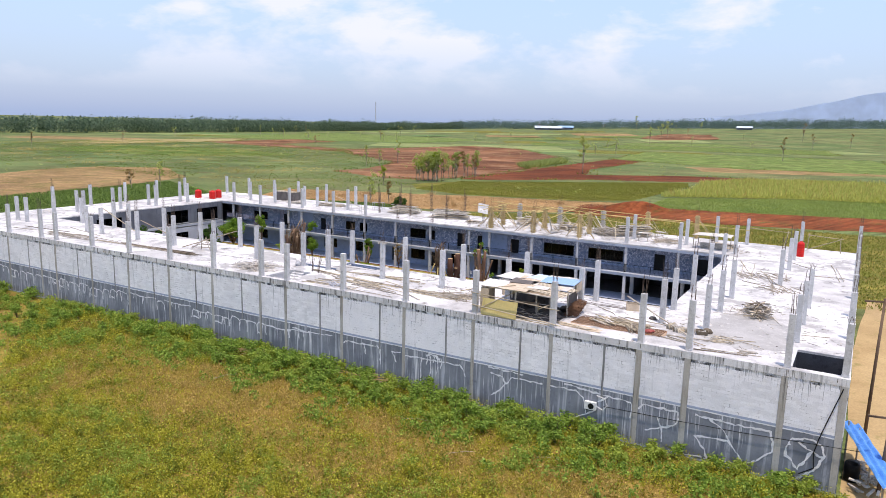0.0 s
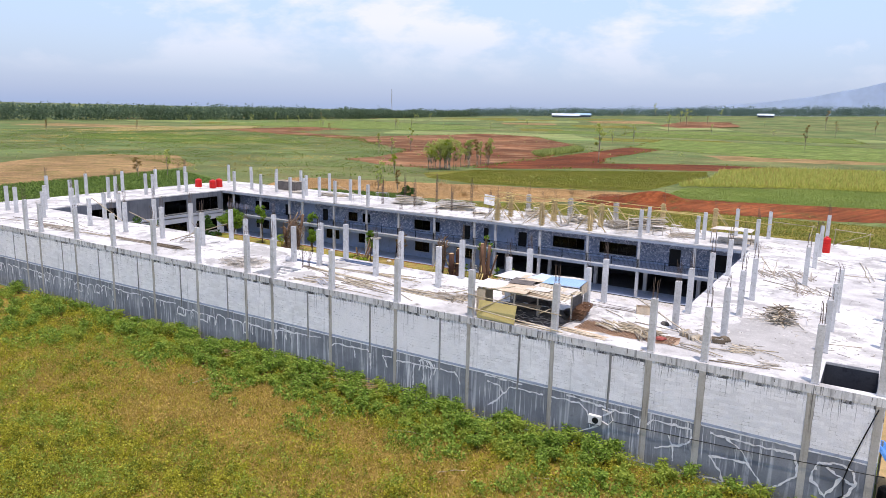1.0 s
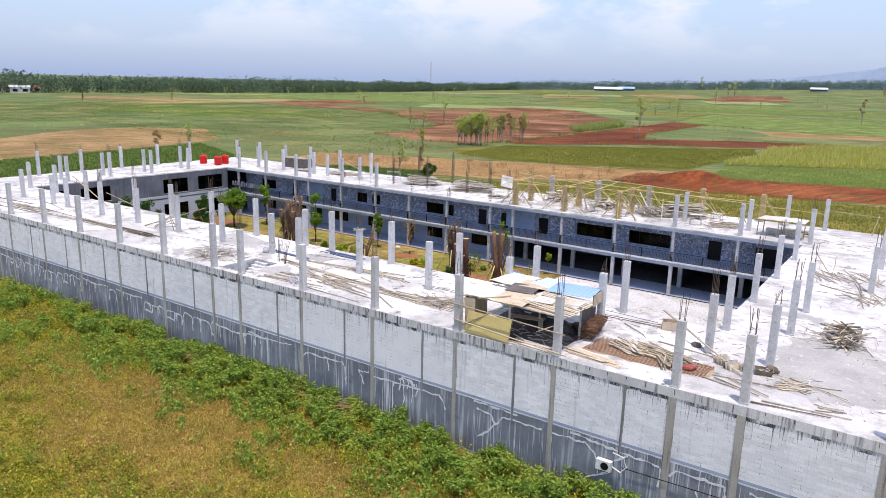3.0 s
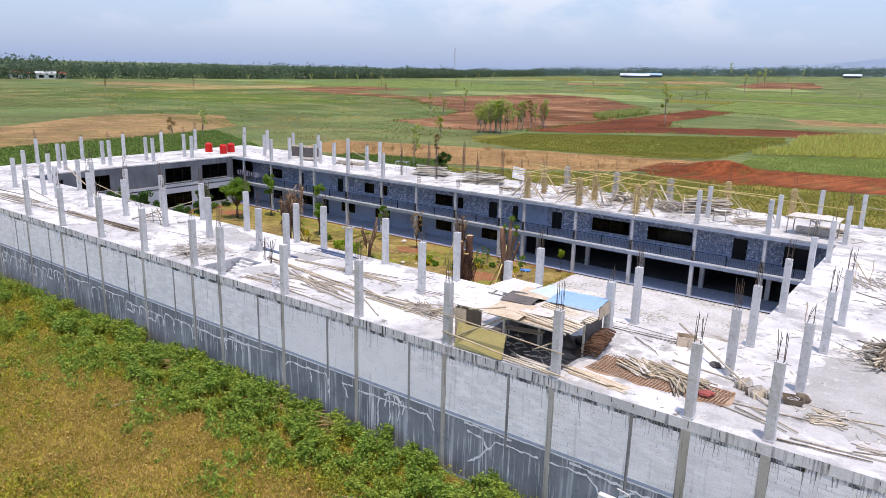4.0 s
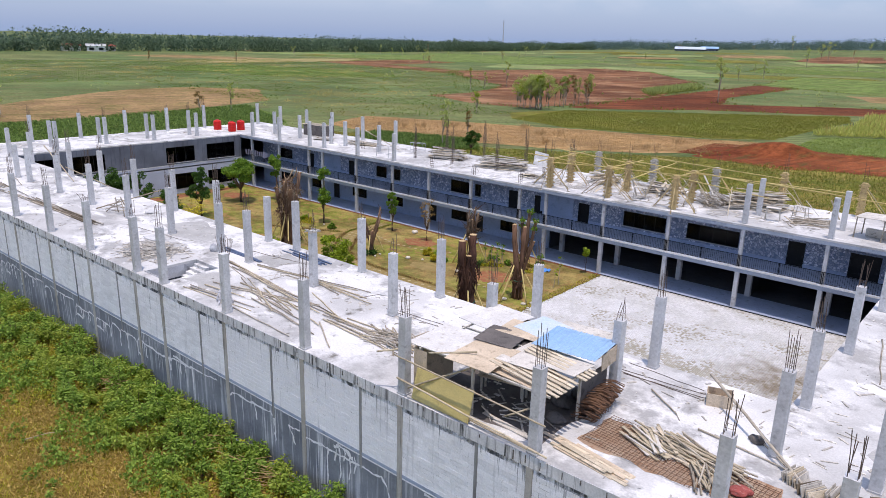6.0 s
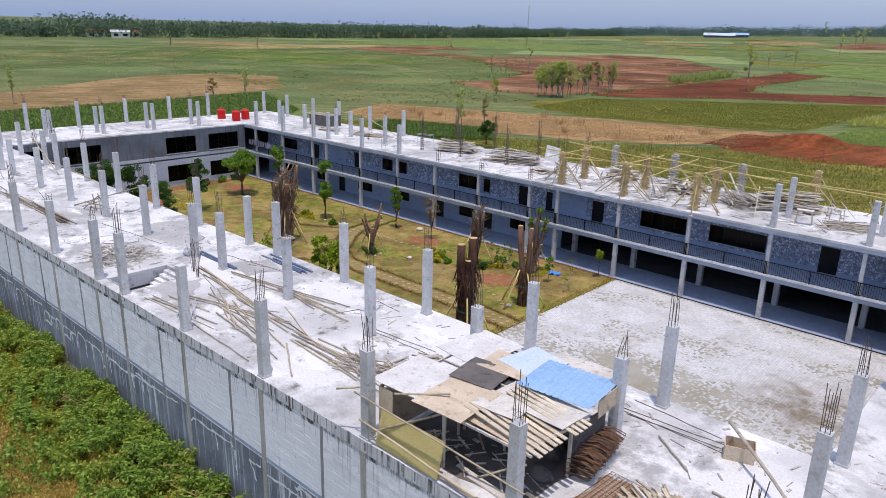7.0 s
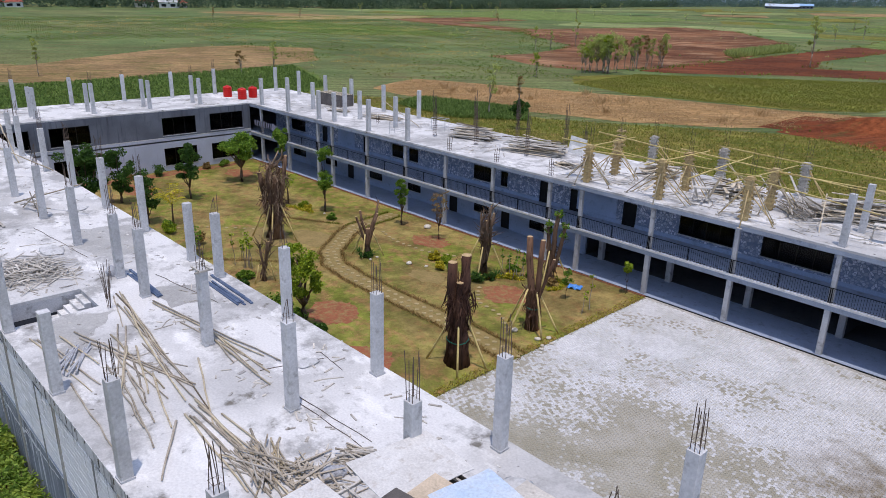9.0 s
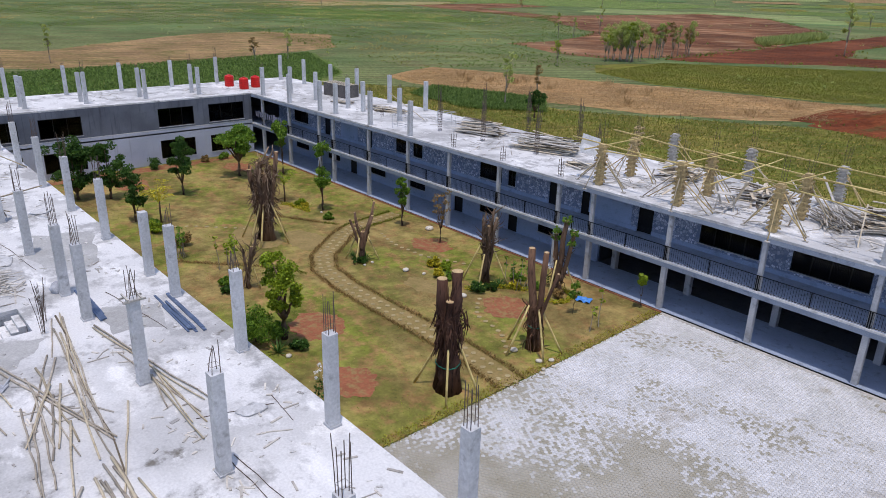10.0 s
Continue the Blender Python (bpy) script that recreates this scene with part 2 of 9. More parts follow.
PLASTER_LT = streaked_wall("pale_plaster", rgb(196, 203, 216), rgb(182, 189, 202), rgb(152, 157, 168), (0.6, 0.78))
BLUE_PALE = surface("faded_blue_sheet", rgb(186, 206, 226), rgb(206, 214, 222), rgb(206, 204, 200), 0.5, 12, 0.5, 0.05, bump=0.05)
# Gallery wall paint; its blue is deepened to carry the skylight there.
BLUEWALL = surface("skylight_tinted_blue_paint", rgb(166, 184, 212), rgb(154, 172, 200), rgb(132, 148, 172), 0.4, 14, 0.7)
STONE = stone_clad("stone_cladding")
# Corridor tile, with the blue of the skylight tinted into its colour.
TILE = surface("skylit_blue_tile", rgb(168, 180, 200), rgb(156, 168, 188), rgb(134, 143, 158), 0.6, 12, 0.45, bump=0.05)
# Interior surfaces coloured darker than plain plaster and screed to deepen the shade.
INNER = surface("shade_dark_interior", rgb(70, 73, 80), rgb(60, 63, 70), rgb(48, 50, 56), 0.5, 14)
HALL_FLOOR = surface("shade_dark_hall_floor", rgb(86, 88, 92), rgb(72, 74, 78), rgb(60, 61, 64), 0.5, 12)
FIELD_LEAF = leafy("field_leaf", rgb(160, 176, 92), rgb(190, 196, 118), 0.2, glow=0.55)
PALE_BARK = surface("pale_bark", rgb(172, 160, 142), rgb(150, 138, 120), rgb(120, 108, 94), 2.0, 16, 0.95)
FRAME = surface("dark_aluminium", rgb(30, 32, 35), rgb(24, 26, 28), rgb(44, 46, 50), 1.0, 30, 0.4, 0.3, bump=0.0)
IRON = surface("black_iron", rgb(26, 28, 32), rgb(20, 22, 25), rgb(46, 44, 44), 1.0, 30, 0.5, 0.5, bump=0.0)
REBAR = surface("rusty_steel", rgb(112, 98, 88), rgb(94, 82, 75), rgb(122, 94, 72), 2.0, 30, 0.8, 0.1)
DULL_RED = surface("dusty_red_cloth", rgb(176, 92, 84), rgb(150, 76, 70), rgb(190, 140, 130), 4, 20)
RUST = surface("rust_mesh", rgb(126, 96, 76), rgb(102, 78, 64), rgb(146, 114, 90), 1.5, 30, 0.85, 0.2)
BAMBOO = surface("bamboo", rgb(192, 179, 154), rgb(172, 159, 134), rgb(126, 113, 93), 1.2, 20, 0.7, vary=0.22, bump=0.15)
BAMBOO_GREY = surface("weathered_bamboo", rgb(178, 168, 152), rgb(153, 143, 128), rgb(112, 102, 90), 1.2, 20, 0.8, vary=0.25, bump=0.15)
TIMBER = surface("raw_timber", rgb(214, 200, 176), rgb(194, 180, 156), rgb(150, 136, 116), 1.5, 24, 0.8, vary=0.15, island=0.25, stretch=(1, 1, 3))
TIMBER_GREY = surface("weathered_timber", rgb(198, 192, 182), rgb(172, 166, 156), rgb(116, 110, 102), 1.5, 24, 0.85, vary=0.15, island=0.3)
PLY = surface("plywood", rgb(210, 192, 168), rgb(192, 174, 150), rgb(156, 140, 120), 0.8, 16, 0.75, vary=0.1)
FORM_WOOD = surface("formwork_wood", rgb(206, 182, 132), rgb(186, 162, 118), rgb(140, 120, 88), 1.2, 20, 0.8, vary=0.15)
BAMBOO_YELLOW = surface("yellow_bamboo", rgb(216, 196, 132), rgb(200, 178, 116), rgb(160, 138, 92), 1.2, 20, 0.6, vary=0.12, bump=0.1)
CHIP = surface("mortar_chip", rgb(206, 204, 200), rgb(176, 172, 166), rgb(140, 130, 116), 3.0, 20, 0.9, island=0.3)
TIMBER_DARK = surface("dark_timber_and_gap_shade", rgb(122, 110, 94), rgb(100, 90, 76), rgb(76, 68, 58), 1.5, 24, 0.9, vary=0.2)
SCREED = surface("grey_screed", rgb(178, 177, 174), rgb(164, 163, 160), rgb(192, 191, 188), 0.5, 12, 0.9, bump=0.3)
PLY_PALE = surface("pale_sheet", rgb(214, 208, 198), rgb(196, 190, 180), rgb(160, 152, 142), 0.9, 16, 0.7, vary=0.08)
BOARD_YELLOW = surface("olive_yellow_board", rgb(206, 190, 128), rgb(194, 178, 118), rgb(170, 154, 104), 0.5, 20, 0.6)
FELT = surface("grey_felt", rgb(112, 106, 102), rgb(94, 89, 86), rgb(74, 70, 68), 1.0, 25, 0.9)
BLUE_TIN = surface("blue_roofing", rgb(142, 180, 216), rgb(156, 190, 222), rgb(134, 168, 204), 0.3, 12, 0.45, 0.1, bump=0.0)
BLUE_PIPE = surface("blue_grey_steel", rgb(104, 120, 146), rgb(90, 106, 132), rgb(132, 146, 166), 1.0, 20, 0.4, 0.4, bump=0.05)
WHITE_TIN = surface("white_sheet", rgb(226, 226, 226), rgb(212, 212, 212), rgb(184, 184, 182), 0.8, 14, 0.5, bump=0.05)
PLY_WHITE = surface("dusty_white_board", rgb(222, 220, 216), rgb(208, 205, 200), rgb(186, 178, 168), 0.9, 16, 0.75, vary=0.05)
RED_TANK = surface("red_plastic", rgb(214, 40, 34), rgb(200, 34, 30), rgb(170, 44, 40), 1.0, 12, 0.35, bump=0.02)
TARP = surface("blue_tarp", rgb(84, 150, 222), rgb(72, 136, 208), rgb(116, 172, 230), 0.9, 10, 0.45)
GREY_SACK = surface("grey_sack", rgb(190, 192, 196), rgb(160, 162, 168), rgb(120, 122, 128), 3, 25, 0.8)
ROCK = surface("pale_rock", rgb(218, 210, 194), rgb(198, 190, 174), rgb(160, 150, 134), 2.0, 18)
STEP_STONE = surface("stepping_stone", rgb(172, 156, 116), rgb(156, 140, 100), rgb(136, 122, 80), 2.0, 18, vary=0.15, island=0.15)
RUST_DIRT = surface("rusty_dust", rgb(166, 134, 108), rgb(186, 164, 142), rgb(140, 100, 74), 0.8, 12, 0.95)
SOIL = surface("red_soil", rgb(158, 98, 70), rgb(144, 90, 64), rgb(150, 122, 80), 0.6, 6, 0.95, bump=0.8, stain_at=(0.46, 0.62))
KERB = surface("brick_edging", rgb(168, 112, 84), rgb(146, 96, 72), rgb(120, 90, 70), 1.0, 12, island=0.2)
ROADDIRT = surface("dirt_road", rgb(190, 164, 120), rgb(174, 148, 106), rgb(150, 138, 88), 0.15, 5, 0.95, bump=0.5)
JOINT = surface("paving_bed", rgb(180, 178, 172), rgb(166, 164, 156), rgb(190, 186, 178), 0.2, 10, 0.95, stain_at=(0.5, 0.6))
BARK = surface("grey_bark", rgb(120, 100, 82), rgb(98, 80, 66), rgb(74, 60, 50), 2.0, 16, 0.95, bump=0.8, stretch=(1, 1, 0.3))
DEADBARK = surface("stripped_dead_bark", rgb(128, 102, 82), rgb(94, 73, 59), rgb(56, 42, 35), 1.6, 14, 0.95, bump=0.9, island=0.35, stretch=(1, 1, 0.2))
DARKBARK = surface("dark_burnt_bark", rgb(98, 70, 56), rgb(70, 49, 41), rgb(38, 28, 26), 1.6, 14, 0.95, bump=0.9, island=0.3, stretch=(1, 1, 0.2))
BROWNBARK = surface("reddish_brown_bark", rgb(122, 92, 72), rgb(92, 68, 54), rgb(58, 44, 36), 1.6, 14, 0.95, bump=0.9, island=0.25, stretch=(1, 1, 0.2))
CUTWOOD = surface("sawn_wood", rgb(206, 178, 134), rgb(186, 156, 114), rgb(150, 120, 88), 3, 20)
LAWN = field_mat("lawn_turf", rgb(120, 126, 54), rgb(150, 132, 82), rgb(152, 122, 78), 0.3, 0.5, 0.03, 0.085, 1.1, (0.48, 0.61), 0.0, 1.2, (1, 1, 1))
WEEDFIELD = field_mat("weedy_meadow", rgb(142, 126, 54), rgb(160, 134, 74), rgb(124, 120, 42), 0.2, 1.3, 0.05, 0.05, 1.0, (0.5, 0.66), 0.0, 1.2, (1, 1, 1))
FIELD_GREEN = field_mat("cropland_green", rgb(103, 125, 74), rgb(126, 133, 84), rgb(128, 113, 78), 0.5, 3.4, 0.22, 0.010, 0.87, (0.52, 0.72), 0.3, 0.9)
FIELD_BROWN = field_mat("ploughed_soil", rgb(122, 76, 50), rgb(152, 108, 76), rgb(176, 138, 104), 0.9, 1.8, 0.2, 0.008, 0.84, (0.49, 0.63), 1.2)
FIELD_RED = field_mat("red_earth", rgb(138, 72, 42), rgb(152, 88, 54), rgb(116, 98, 54), 0.3, 3.0, 0.1, 0.02, 0.84, (0.54, 0.66), 1.0)
FIELD_SOIL = field_mat("dark_ploughed_soil", rgb(124, 68, 42), rgb(138, 82, 54), rgb(108, 68, 46), 0.9, 1.4, 0.25, 0.012, 0.82, (0.5, 0.66), 1.0)
FIELD_TAN = field_mat("stubble", rgb(182, 144, 98), rgb(166, 132, 86), rgb(196, 162, 116), 0.7, 0.9, 0.22, 0.03, 0.92, (0.5, 0.66), 0.9)
FIELD_DRY = field_mat("dry_soil", rgb(176, 142, 102), rgb(158, 130, 88), rgb(122, 116, 66), 0.7, 2.0, 0.15, 0.02, 0.9, (0.48, 0.66), 0.8)
# Greens of differing far crops, paled partly with distance haze in the colour.
FIELD_MIST = field_mat("haze_pale_crop", rgb(138, 156, 94), rgb(152, 162, 106), rgb(150, 136, 92), 0.45, 3.0, 0.2, 0.012, 0.9, (0.52, 0.7), 0.6)
FIELD_BLUE = field_mat("blue_green_crop", rgb(102, 132, 80), rgb(116, 140, 84), rgb(118, 114, 70), 0.45, 3.0, 0.2, 0.012, 0.88, (0.54, 0.7), 0.6)
FIELD_PALE = field_mat("pale_stubble", rgb(188, 170, 120), rgb(174, 156, 104), rgb(140, 142, 82), 0.7, 2.0, 0.1, 0.02)
FIELD_BEAN = field_mat("bean_rows", rgb(120, 128, 52), rgb(142, 136, 62), rgb(132, 108, 58), 0.75, 1.1, 0.3, 0.03, 0.88, (0.5, 0.68), 1.0)
FIELD_ROUGH = field_mat("rough_pasture", rgb(114, 120, 50), rgb(140, 132, 66), rgb(150, 124, 74), 0.75, 2.7, 0.06, 0.05, 0.9, (0.52, 0.68), 1.1)
FIELD_LUSH = field_mat("lush_crop", rgb(110, 134, 66), rgb(130, 146, 80), rgb(114, 114, 62), 0.4, 1.0, 0.25, 0.03, 0.9, (0.52, 0.7), 0.9)
FIELD_DARK = field_mat("dark_crop", rgb(100, 126, 58), rgb(120, 136, 68), rgb(134, 118, 76), 0.5, 1.0, 0.25, 0.04, 0.9, (0.54, 0.7), 0.9)
LEAF = leafy("leaf_green", rgb(84, 126, 40), rgb(130, 160, 56), glow=0.35)
LEAF_DARK = leafy("leaf_dark", rgb(50, 86, 34), rgb(80, 114, 46), glow=0.3)
LEAF_LIME = leafy("leaf_lime", rgb(120, 150, 36), rgb(150, 164, 44))
LEAF_YELLOW = leafy("leaf_yellow", rgb(180, 170, 40), rgb(206, 190, 60))
LEAF_DRY = leafy("leaf_dry", rgb(128, 104, 60), rgb(160, 132, 80), glow=0.1)
CASSAVA = leafy("shrub_leaf", rgb(106, 142, 54), rgb(154, 178, 80), glow=0.42)
CASSAVA_LT = leafy("shrub_leaf_young", rgb(130, 154, 56), rgb(170, 184, 84), 0.2, glow=0.42)
WEED_GREEN = leafy("weed_green", rgb(140, 144, 40), rgb(166, 160, 58), glow=0.4)
CROP_OLIVE = leafy("crop_olive", rgb(112, 120, 46), rgb(136, 136, 58), 0.12, glow=0.3)
MEADOW_DEEP = leafy("meadow_leaf_deep", rgb(104, 114, 34), rgb(132, 136, 50), 0.25, glow=0.35)
MEADOW_LEAF = leafy("meadow_leaf", rgb(164, 164, 48), rgb(194, 188, 76), 0.3, glow=0.48)
CORN = leafy("corn_leaf", rgb(146, 158, 84), rgb(178, 184, 110), 0.2, glow=0.5)
CROP_DARK = leafy("dark_crop_leaf", rgb(98, 124, 58), rgb(124, 146, 74), 0.3, glow=0.42)
CROP_GREEN = leafy("crop_green", rgb(92, 122, 46), rgb(110, 134, 56), 0.12, glow=0.3)
WEED_TAN = leafy("weed_tan", rgb(176, 150, 80), rgb(202, 176, 106), 0.25, glow=0.38)
CANE = leafy("cane_leaf", rgb(176, 182, 88), rgb(202, 200, 112), 0.2, glow=0.5)
PADDY = leafy("young_crop_leaf", rgb(128, 148, 70), rgb(152, 164, 86), 0.15, glow=0.4)
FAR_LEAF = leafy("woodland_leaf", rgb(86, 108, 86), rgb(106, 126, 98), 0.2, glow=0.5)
# Leaves of the farther belts: aerial haze is mixed into their colour.
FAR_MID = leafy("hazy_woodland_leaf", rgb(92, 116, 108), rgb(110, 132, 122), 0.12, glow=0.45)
FAR_BLUE = leafy("haze_tinted_woodland_leaf", rgb(114, 134, 140), rgb(126, 146, 152), 0.06, glow=0.5)
FLOWER = leafy("white_petal", rgb(238, 236, 226), rgb(250, 250, 246), 0.05)
CLOTH = surface("faded_cloth", rgb(150, 150, 165), rgb(90, 96, 120), rgb(190, 190, 196), 6, 20, 0.9)
ROPE = surface("green_cord", rgb(40, 120, 100), rgb(36, 104, 90), rgb(60, 140, 116), 6, 30)
WHITE_WALL = surface("white_paint", rgb(228, 228, 226), rgb(214, 214, 212), rgb(190, 190, 188), 0.3, 8)
ROOF_RED = surface("clay_tiles", rgb(176, 100, 84), rgb(160, 88, 74), rgb(140, 84, 72), 0.2, 4)
# Pale blue of distance haze painted as the hill's own colour.
HILL = surface("haze_tinted_hillside", rgb(202, 216, 243), rgb(198, 213, 242), rgb(200, 214, 242), 0.001, 0.01, 1.0, bump=0.0)


def glass_mat():
    m, nt, bs, co, isl = start("window_glass", 0.04)
    bs.inputs["Base Color"].default_value = (0.045, 0.055, 0.07, 1)
    bs.inputs["Transmission Weight"].default_value, bs.inputs["IOR"].default_value = 1.0, 1.25
    bs.inputs["Specular IOR Level"].default_value = 0.5
    return m


GLASS = glass_mat()

# ---- geometry helpers ----
RND = random.Random(7)


class Geo:
    """Collects vertices and faces, then becomes one mesh object."""

    def __init__(self):
        self.v, self.f = [], []

    def box(self, c, d, m=None):
        """A box with centre c and sizes d, turned by the 3x3 matrix m."""
        n = len(self.v)
        for x in (-0.5, 0.5):
            for y in (-0.5, 0.5):
                for z in (-0.5, 0.5):
                    p = Vector((x * d[0], y * d[1], z * d[2]))
                    self.v.append(tuple((m @ p if m else p) + Vector(c)))
        for q in ((0, 1, 3, 2), (4, 6, 7, 5), (0, 4, 5, 1), (2, 3, 7, 6), (0, 2, 6, 4), (1, 5, 7, 3)):
            self.f.append(tuple(n + i for i in q))
        return self

    def span(self, x0, y0, z0, x1, y1, z1):
        return self.box(((x0 + x1) / 2, (y0 + y1) / 2, (z0 + z1) / 2), (x1 - x0, y1 - y0, z1 - z0))

    def bar(self, p0, p1, w, h):
        """A straight plank from p0 to p1."""
        p0, p1 = Vector(p0), Vector(p1)
        m = (p1 - p0).to_track_quat("X", "Z").to_matrix()
        return self.box((p0 + p1) / 2, ((p1 - p0).length, w, h), m)

    def prism(self, w, z0, z1, cut=0.025, taper=1.0, cx=0.0, cy=0.0):
        """A square post with chamfered corners."""
        n = len(self.v)
        h = w / 2
        ring = [(h - cut, -h), (h, -h + cut), (h, h - cut), (h - cut, h), (-h + cut, h), (-h, h - cut), (-h, -h + cut), (-h + cut, -h)]
        self.v += [(cx + x, cy + y, z0) for x, y in ring] + [(cx + x * taper, cy + y * taper, z1) for x, y in ring]
        self.f += [(n + i, n + (i + 1) % 8, n + 8 + (i + 1) % 8, n + 8 + i) for i in range(8)]
        self.f += [tuple(n + 7 - i for i in range(8)), tuple(n + 8 + i for i in range(8))]
        return self

    def tube(self, pts, r, n=6, caps=True):
        """A round rod through pts; r is one radius or one for each point."""
        pts = [Vector(p) for p in pts]
        rs = r if isinstance(r, (list, tuple)) else [r] * len(pts)
        base = len(self.v)
        for i, p in enumerate(pts):
            d = pts[min(i + 1, len(pts) - 1)] - pts[max(i - 1, 0)]
            q = d.to_track_quat("Z", "Y")
            for k in range(n):
                a = 2 * math.pi * k / n
                self.v.append(tuple(p + q @ Vector((math.cos(a) * rs[i], math.sin(a) * rs[i], 0))))
        for i in range(len(pts) - 1):
            for k in range(n):
                a, b = base + i * n + k, base + i * n + (k + 1) % n
                self.f.append((a, b, b + n, a + n))
        if caps:
            self.f.append(tuple(base + n - 1 - k for k in range(n)))
            self.f.append(tuple(base + (len(pts) - 1) * n + k for k in range(n)))
        return self

    def leaf(self, c, size, d=None, wide=0.5):
        """A leaf blade: a bent diamond of two triangles, about the point c."""
        d = Vector(d) if d else Vector((RND.gauss(0, 1), RND.gauss(0, 1), RND.gauss(0.2, 0.7)))
        d.normalize()
        s = d.cross(Vector((RND.gauss(0, 1), RND.gauss(0, 1), RND.gauss(0, 1) + 0.4)))
        s.normalize()
        c = Vector(c)
        n = len(self.v)
        u, w = d * size, s * size * wide
        self.v += [tuple(c - u * 0.5), tuple(c + w * 0.5 + u * 0.06), tuple(c + u * 0.5), tuple(c - w * 0.5 + u * 0.06)]
        self.f.append((n, n + 1, n + 2, n + 3))
        return self

    def put(self, name, mat, parent=None, label="", smooth=False):
        me = bpy.data.meshes.new(name)
        me.from_pydata(self.v, [], self.f)
        me.materials.append(mat)
        if smooth:
            me.polygons.foreach_set("use_smooth", [True] * len(me.polygons))
        ob = new(name, me)
        if parent is not None:
            ob.parent = parent
        if label:
            ob["label"] = label
        return ob


def thing(name, label, category, x=0.0, y=0.0, z=0.0, rz=0.0, group="", kind=""):
    """An empty at the base of a thing, which its parts hang under."""
    ob = new(name)
    ob.empty_display_size = 0.2
    ob.matrix_world = pose(x, y, z, 0, 0, rz)
    return tagged(ob, label, category, group, kind)


def shared(name, mesh, parent, m=None, label=""):
    """One more part on a mesh that is there already."""
    ob = new(name, mesh)
    ob.parent = parent
    if m is not None:
        ob.matrix_basis = m
    if label:
        ob["label"] = label
    return ob


def cells(name, us, vs, keep, w0, w1, axis, mat, parent=None, label=""):
    """A flat slab or wall of thickness w0..w1, made of the grid cells for which keep(u, v) holds; openings go right through.
    axis: the one along the thickness."""
    us, vs = sorted(set(us)), sorted(set(vs))
    on = {(i, j) for i in range(len(us) - 1) for j in range(len(vs) - 1) if keep((us[i] + us[i + 1]) / 2, (vs[j] + vs[j + 1]) / 2)}
    place = {"z": lambda u, v, w: (u, v, w), "y": lambda u, v, w: (u, w, v), "x": lambda u, v, w: (w, u, v)}[axis]
    ids, verts, faces = {}, [], []

    def vid(i, j, k):
        if (i, j, k) not in ids:
            ids[i, j, k] = len(verts)
            verts.append(place(us[i], vs[j], (w0, w1)[k]))
        return ids[i, j, k]

    for i, j in on:
        faces.append([vid(i, j, 1), vid(i + 1, j, 1), vid(i + 1, j + 1, 1), vid(i, j + 1, 1)])
        faces.append([vid(i, j, 0), vid(i, j + 1, 0), vid(i + 1, j + 1, 0), vid(i + 1, j, 0)])
        for di, dj, a, b in ((-1, 0, (i, j + 1), (i, j)), (1, 0, (i + 1, j), (i + 1, j + 1)), (0, -1, (i, j), (i + 1, j)), (0, 1, (i + 1, j + 1), (i, j + 1))):
            if (i + di, j + dj) not in on:
                faces.append([vid(*a, 0), vid(*b, 0), vid(*b, 1), vid(*a, 1)])
    g = Geo()
    g.v, g.f = verts, faces
    ob = g.put(name, mat, parent, label)
    bm = bmesh.new()
    bm.from_mesh(ob.data)
    bmesh.ops.recalc_face_normals(bm, faces=bm.faces)
    bm.to_mesh(ob.data)
    bm.free()
    return ob


def structure(ob, label, category="structure"):
    return tagged(ob, label, category, kind="structure")


def quads(name, c, u, v, mat, parent=None):
    """Many loose four-sided blades at once: centres c, half axes u and v, as arrays of n x 3."""
    n = len(c)
    co = np.empty((n, 4, 3))
    co[:, 0], co[:, 1], co[:, 2], co[:, 3] = c - u * 0.9 - v * 0.2, c - v, c + u * 0.9 + v * 0.15, c + v
    me = bpy.data.meshes.new(name)
    me.vertices.add(n * 4); me.loops.add(n * 4); me.polygons.add(n)
    me.vertices.foreach_set("co", co.reshape(-1))
    me.loops.foreach_set("vertex_index", np.arange(n * 4, dtype=np.int32))
    me.polygons.foreach_set("loop_start", np.arange(0, n * 4, 4, dtype=np.int32))
    me.polygons.foreach_set("loop_total", np.full(n, 4, dtype=np.int32))
    me.update(calc_edges=True)
    me.materials.append(mat)
    ob = new(name, me)
    if parent is not None:
        ob.parent = parent
    return ob


def unit(a):
    return a / np.maximum(np.linalg.norm(a, axis=1, keepdims=True), 1e-6)


def blades(name, base, height, width, mat, rng, lean=0.35, parent=None):
    """Upright grass or crop blades that stand on the points base."""
    n = len(base)
    up = unit(np.column_stack([rng.normal(0, lean, n), rng.normal(0, lean, n), np.ones(n)]))
    side = unit(np.cross(up, rng.normal(0, 1, (n, 3))))
    h = (height * rng.uniform(0.6, 1.3, n))[:, None]
    return quads(name, base + up * h * 0.5, side * width * 0.5 * rng.uniform(0.7, 1.3, n)[:, None], up * h * 0.5, mat, parent)


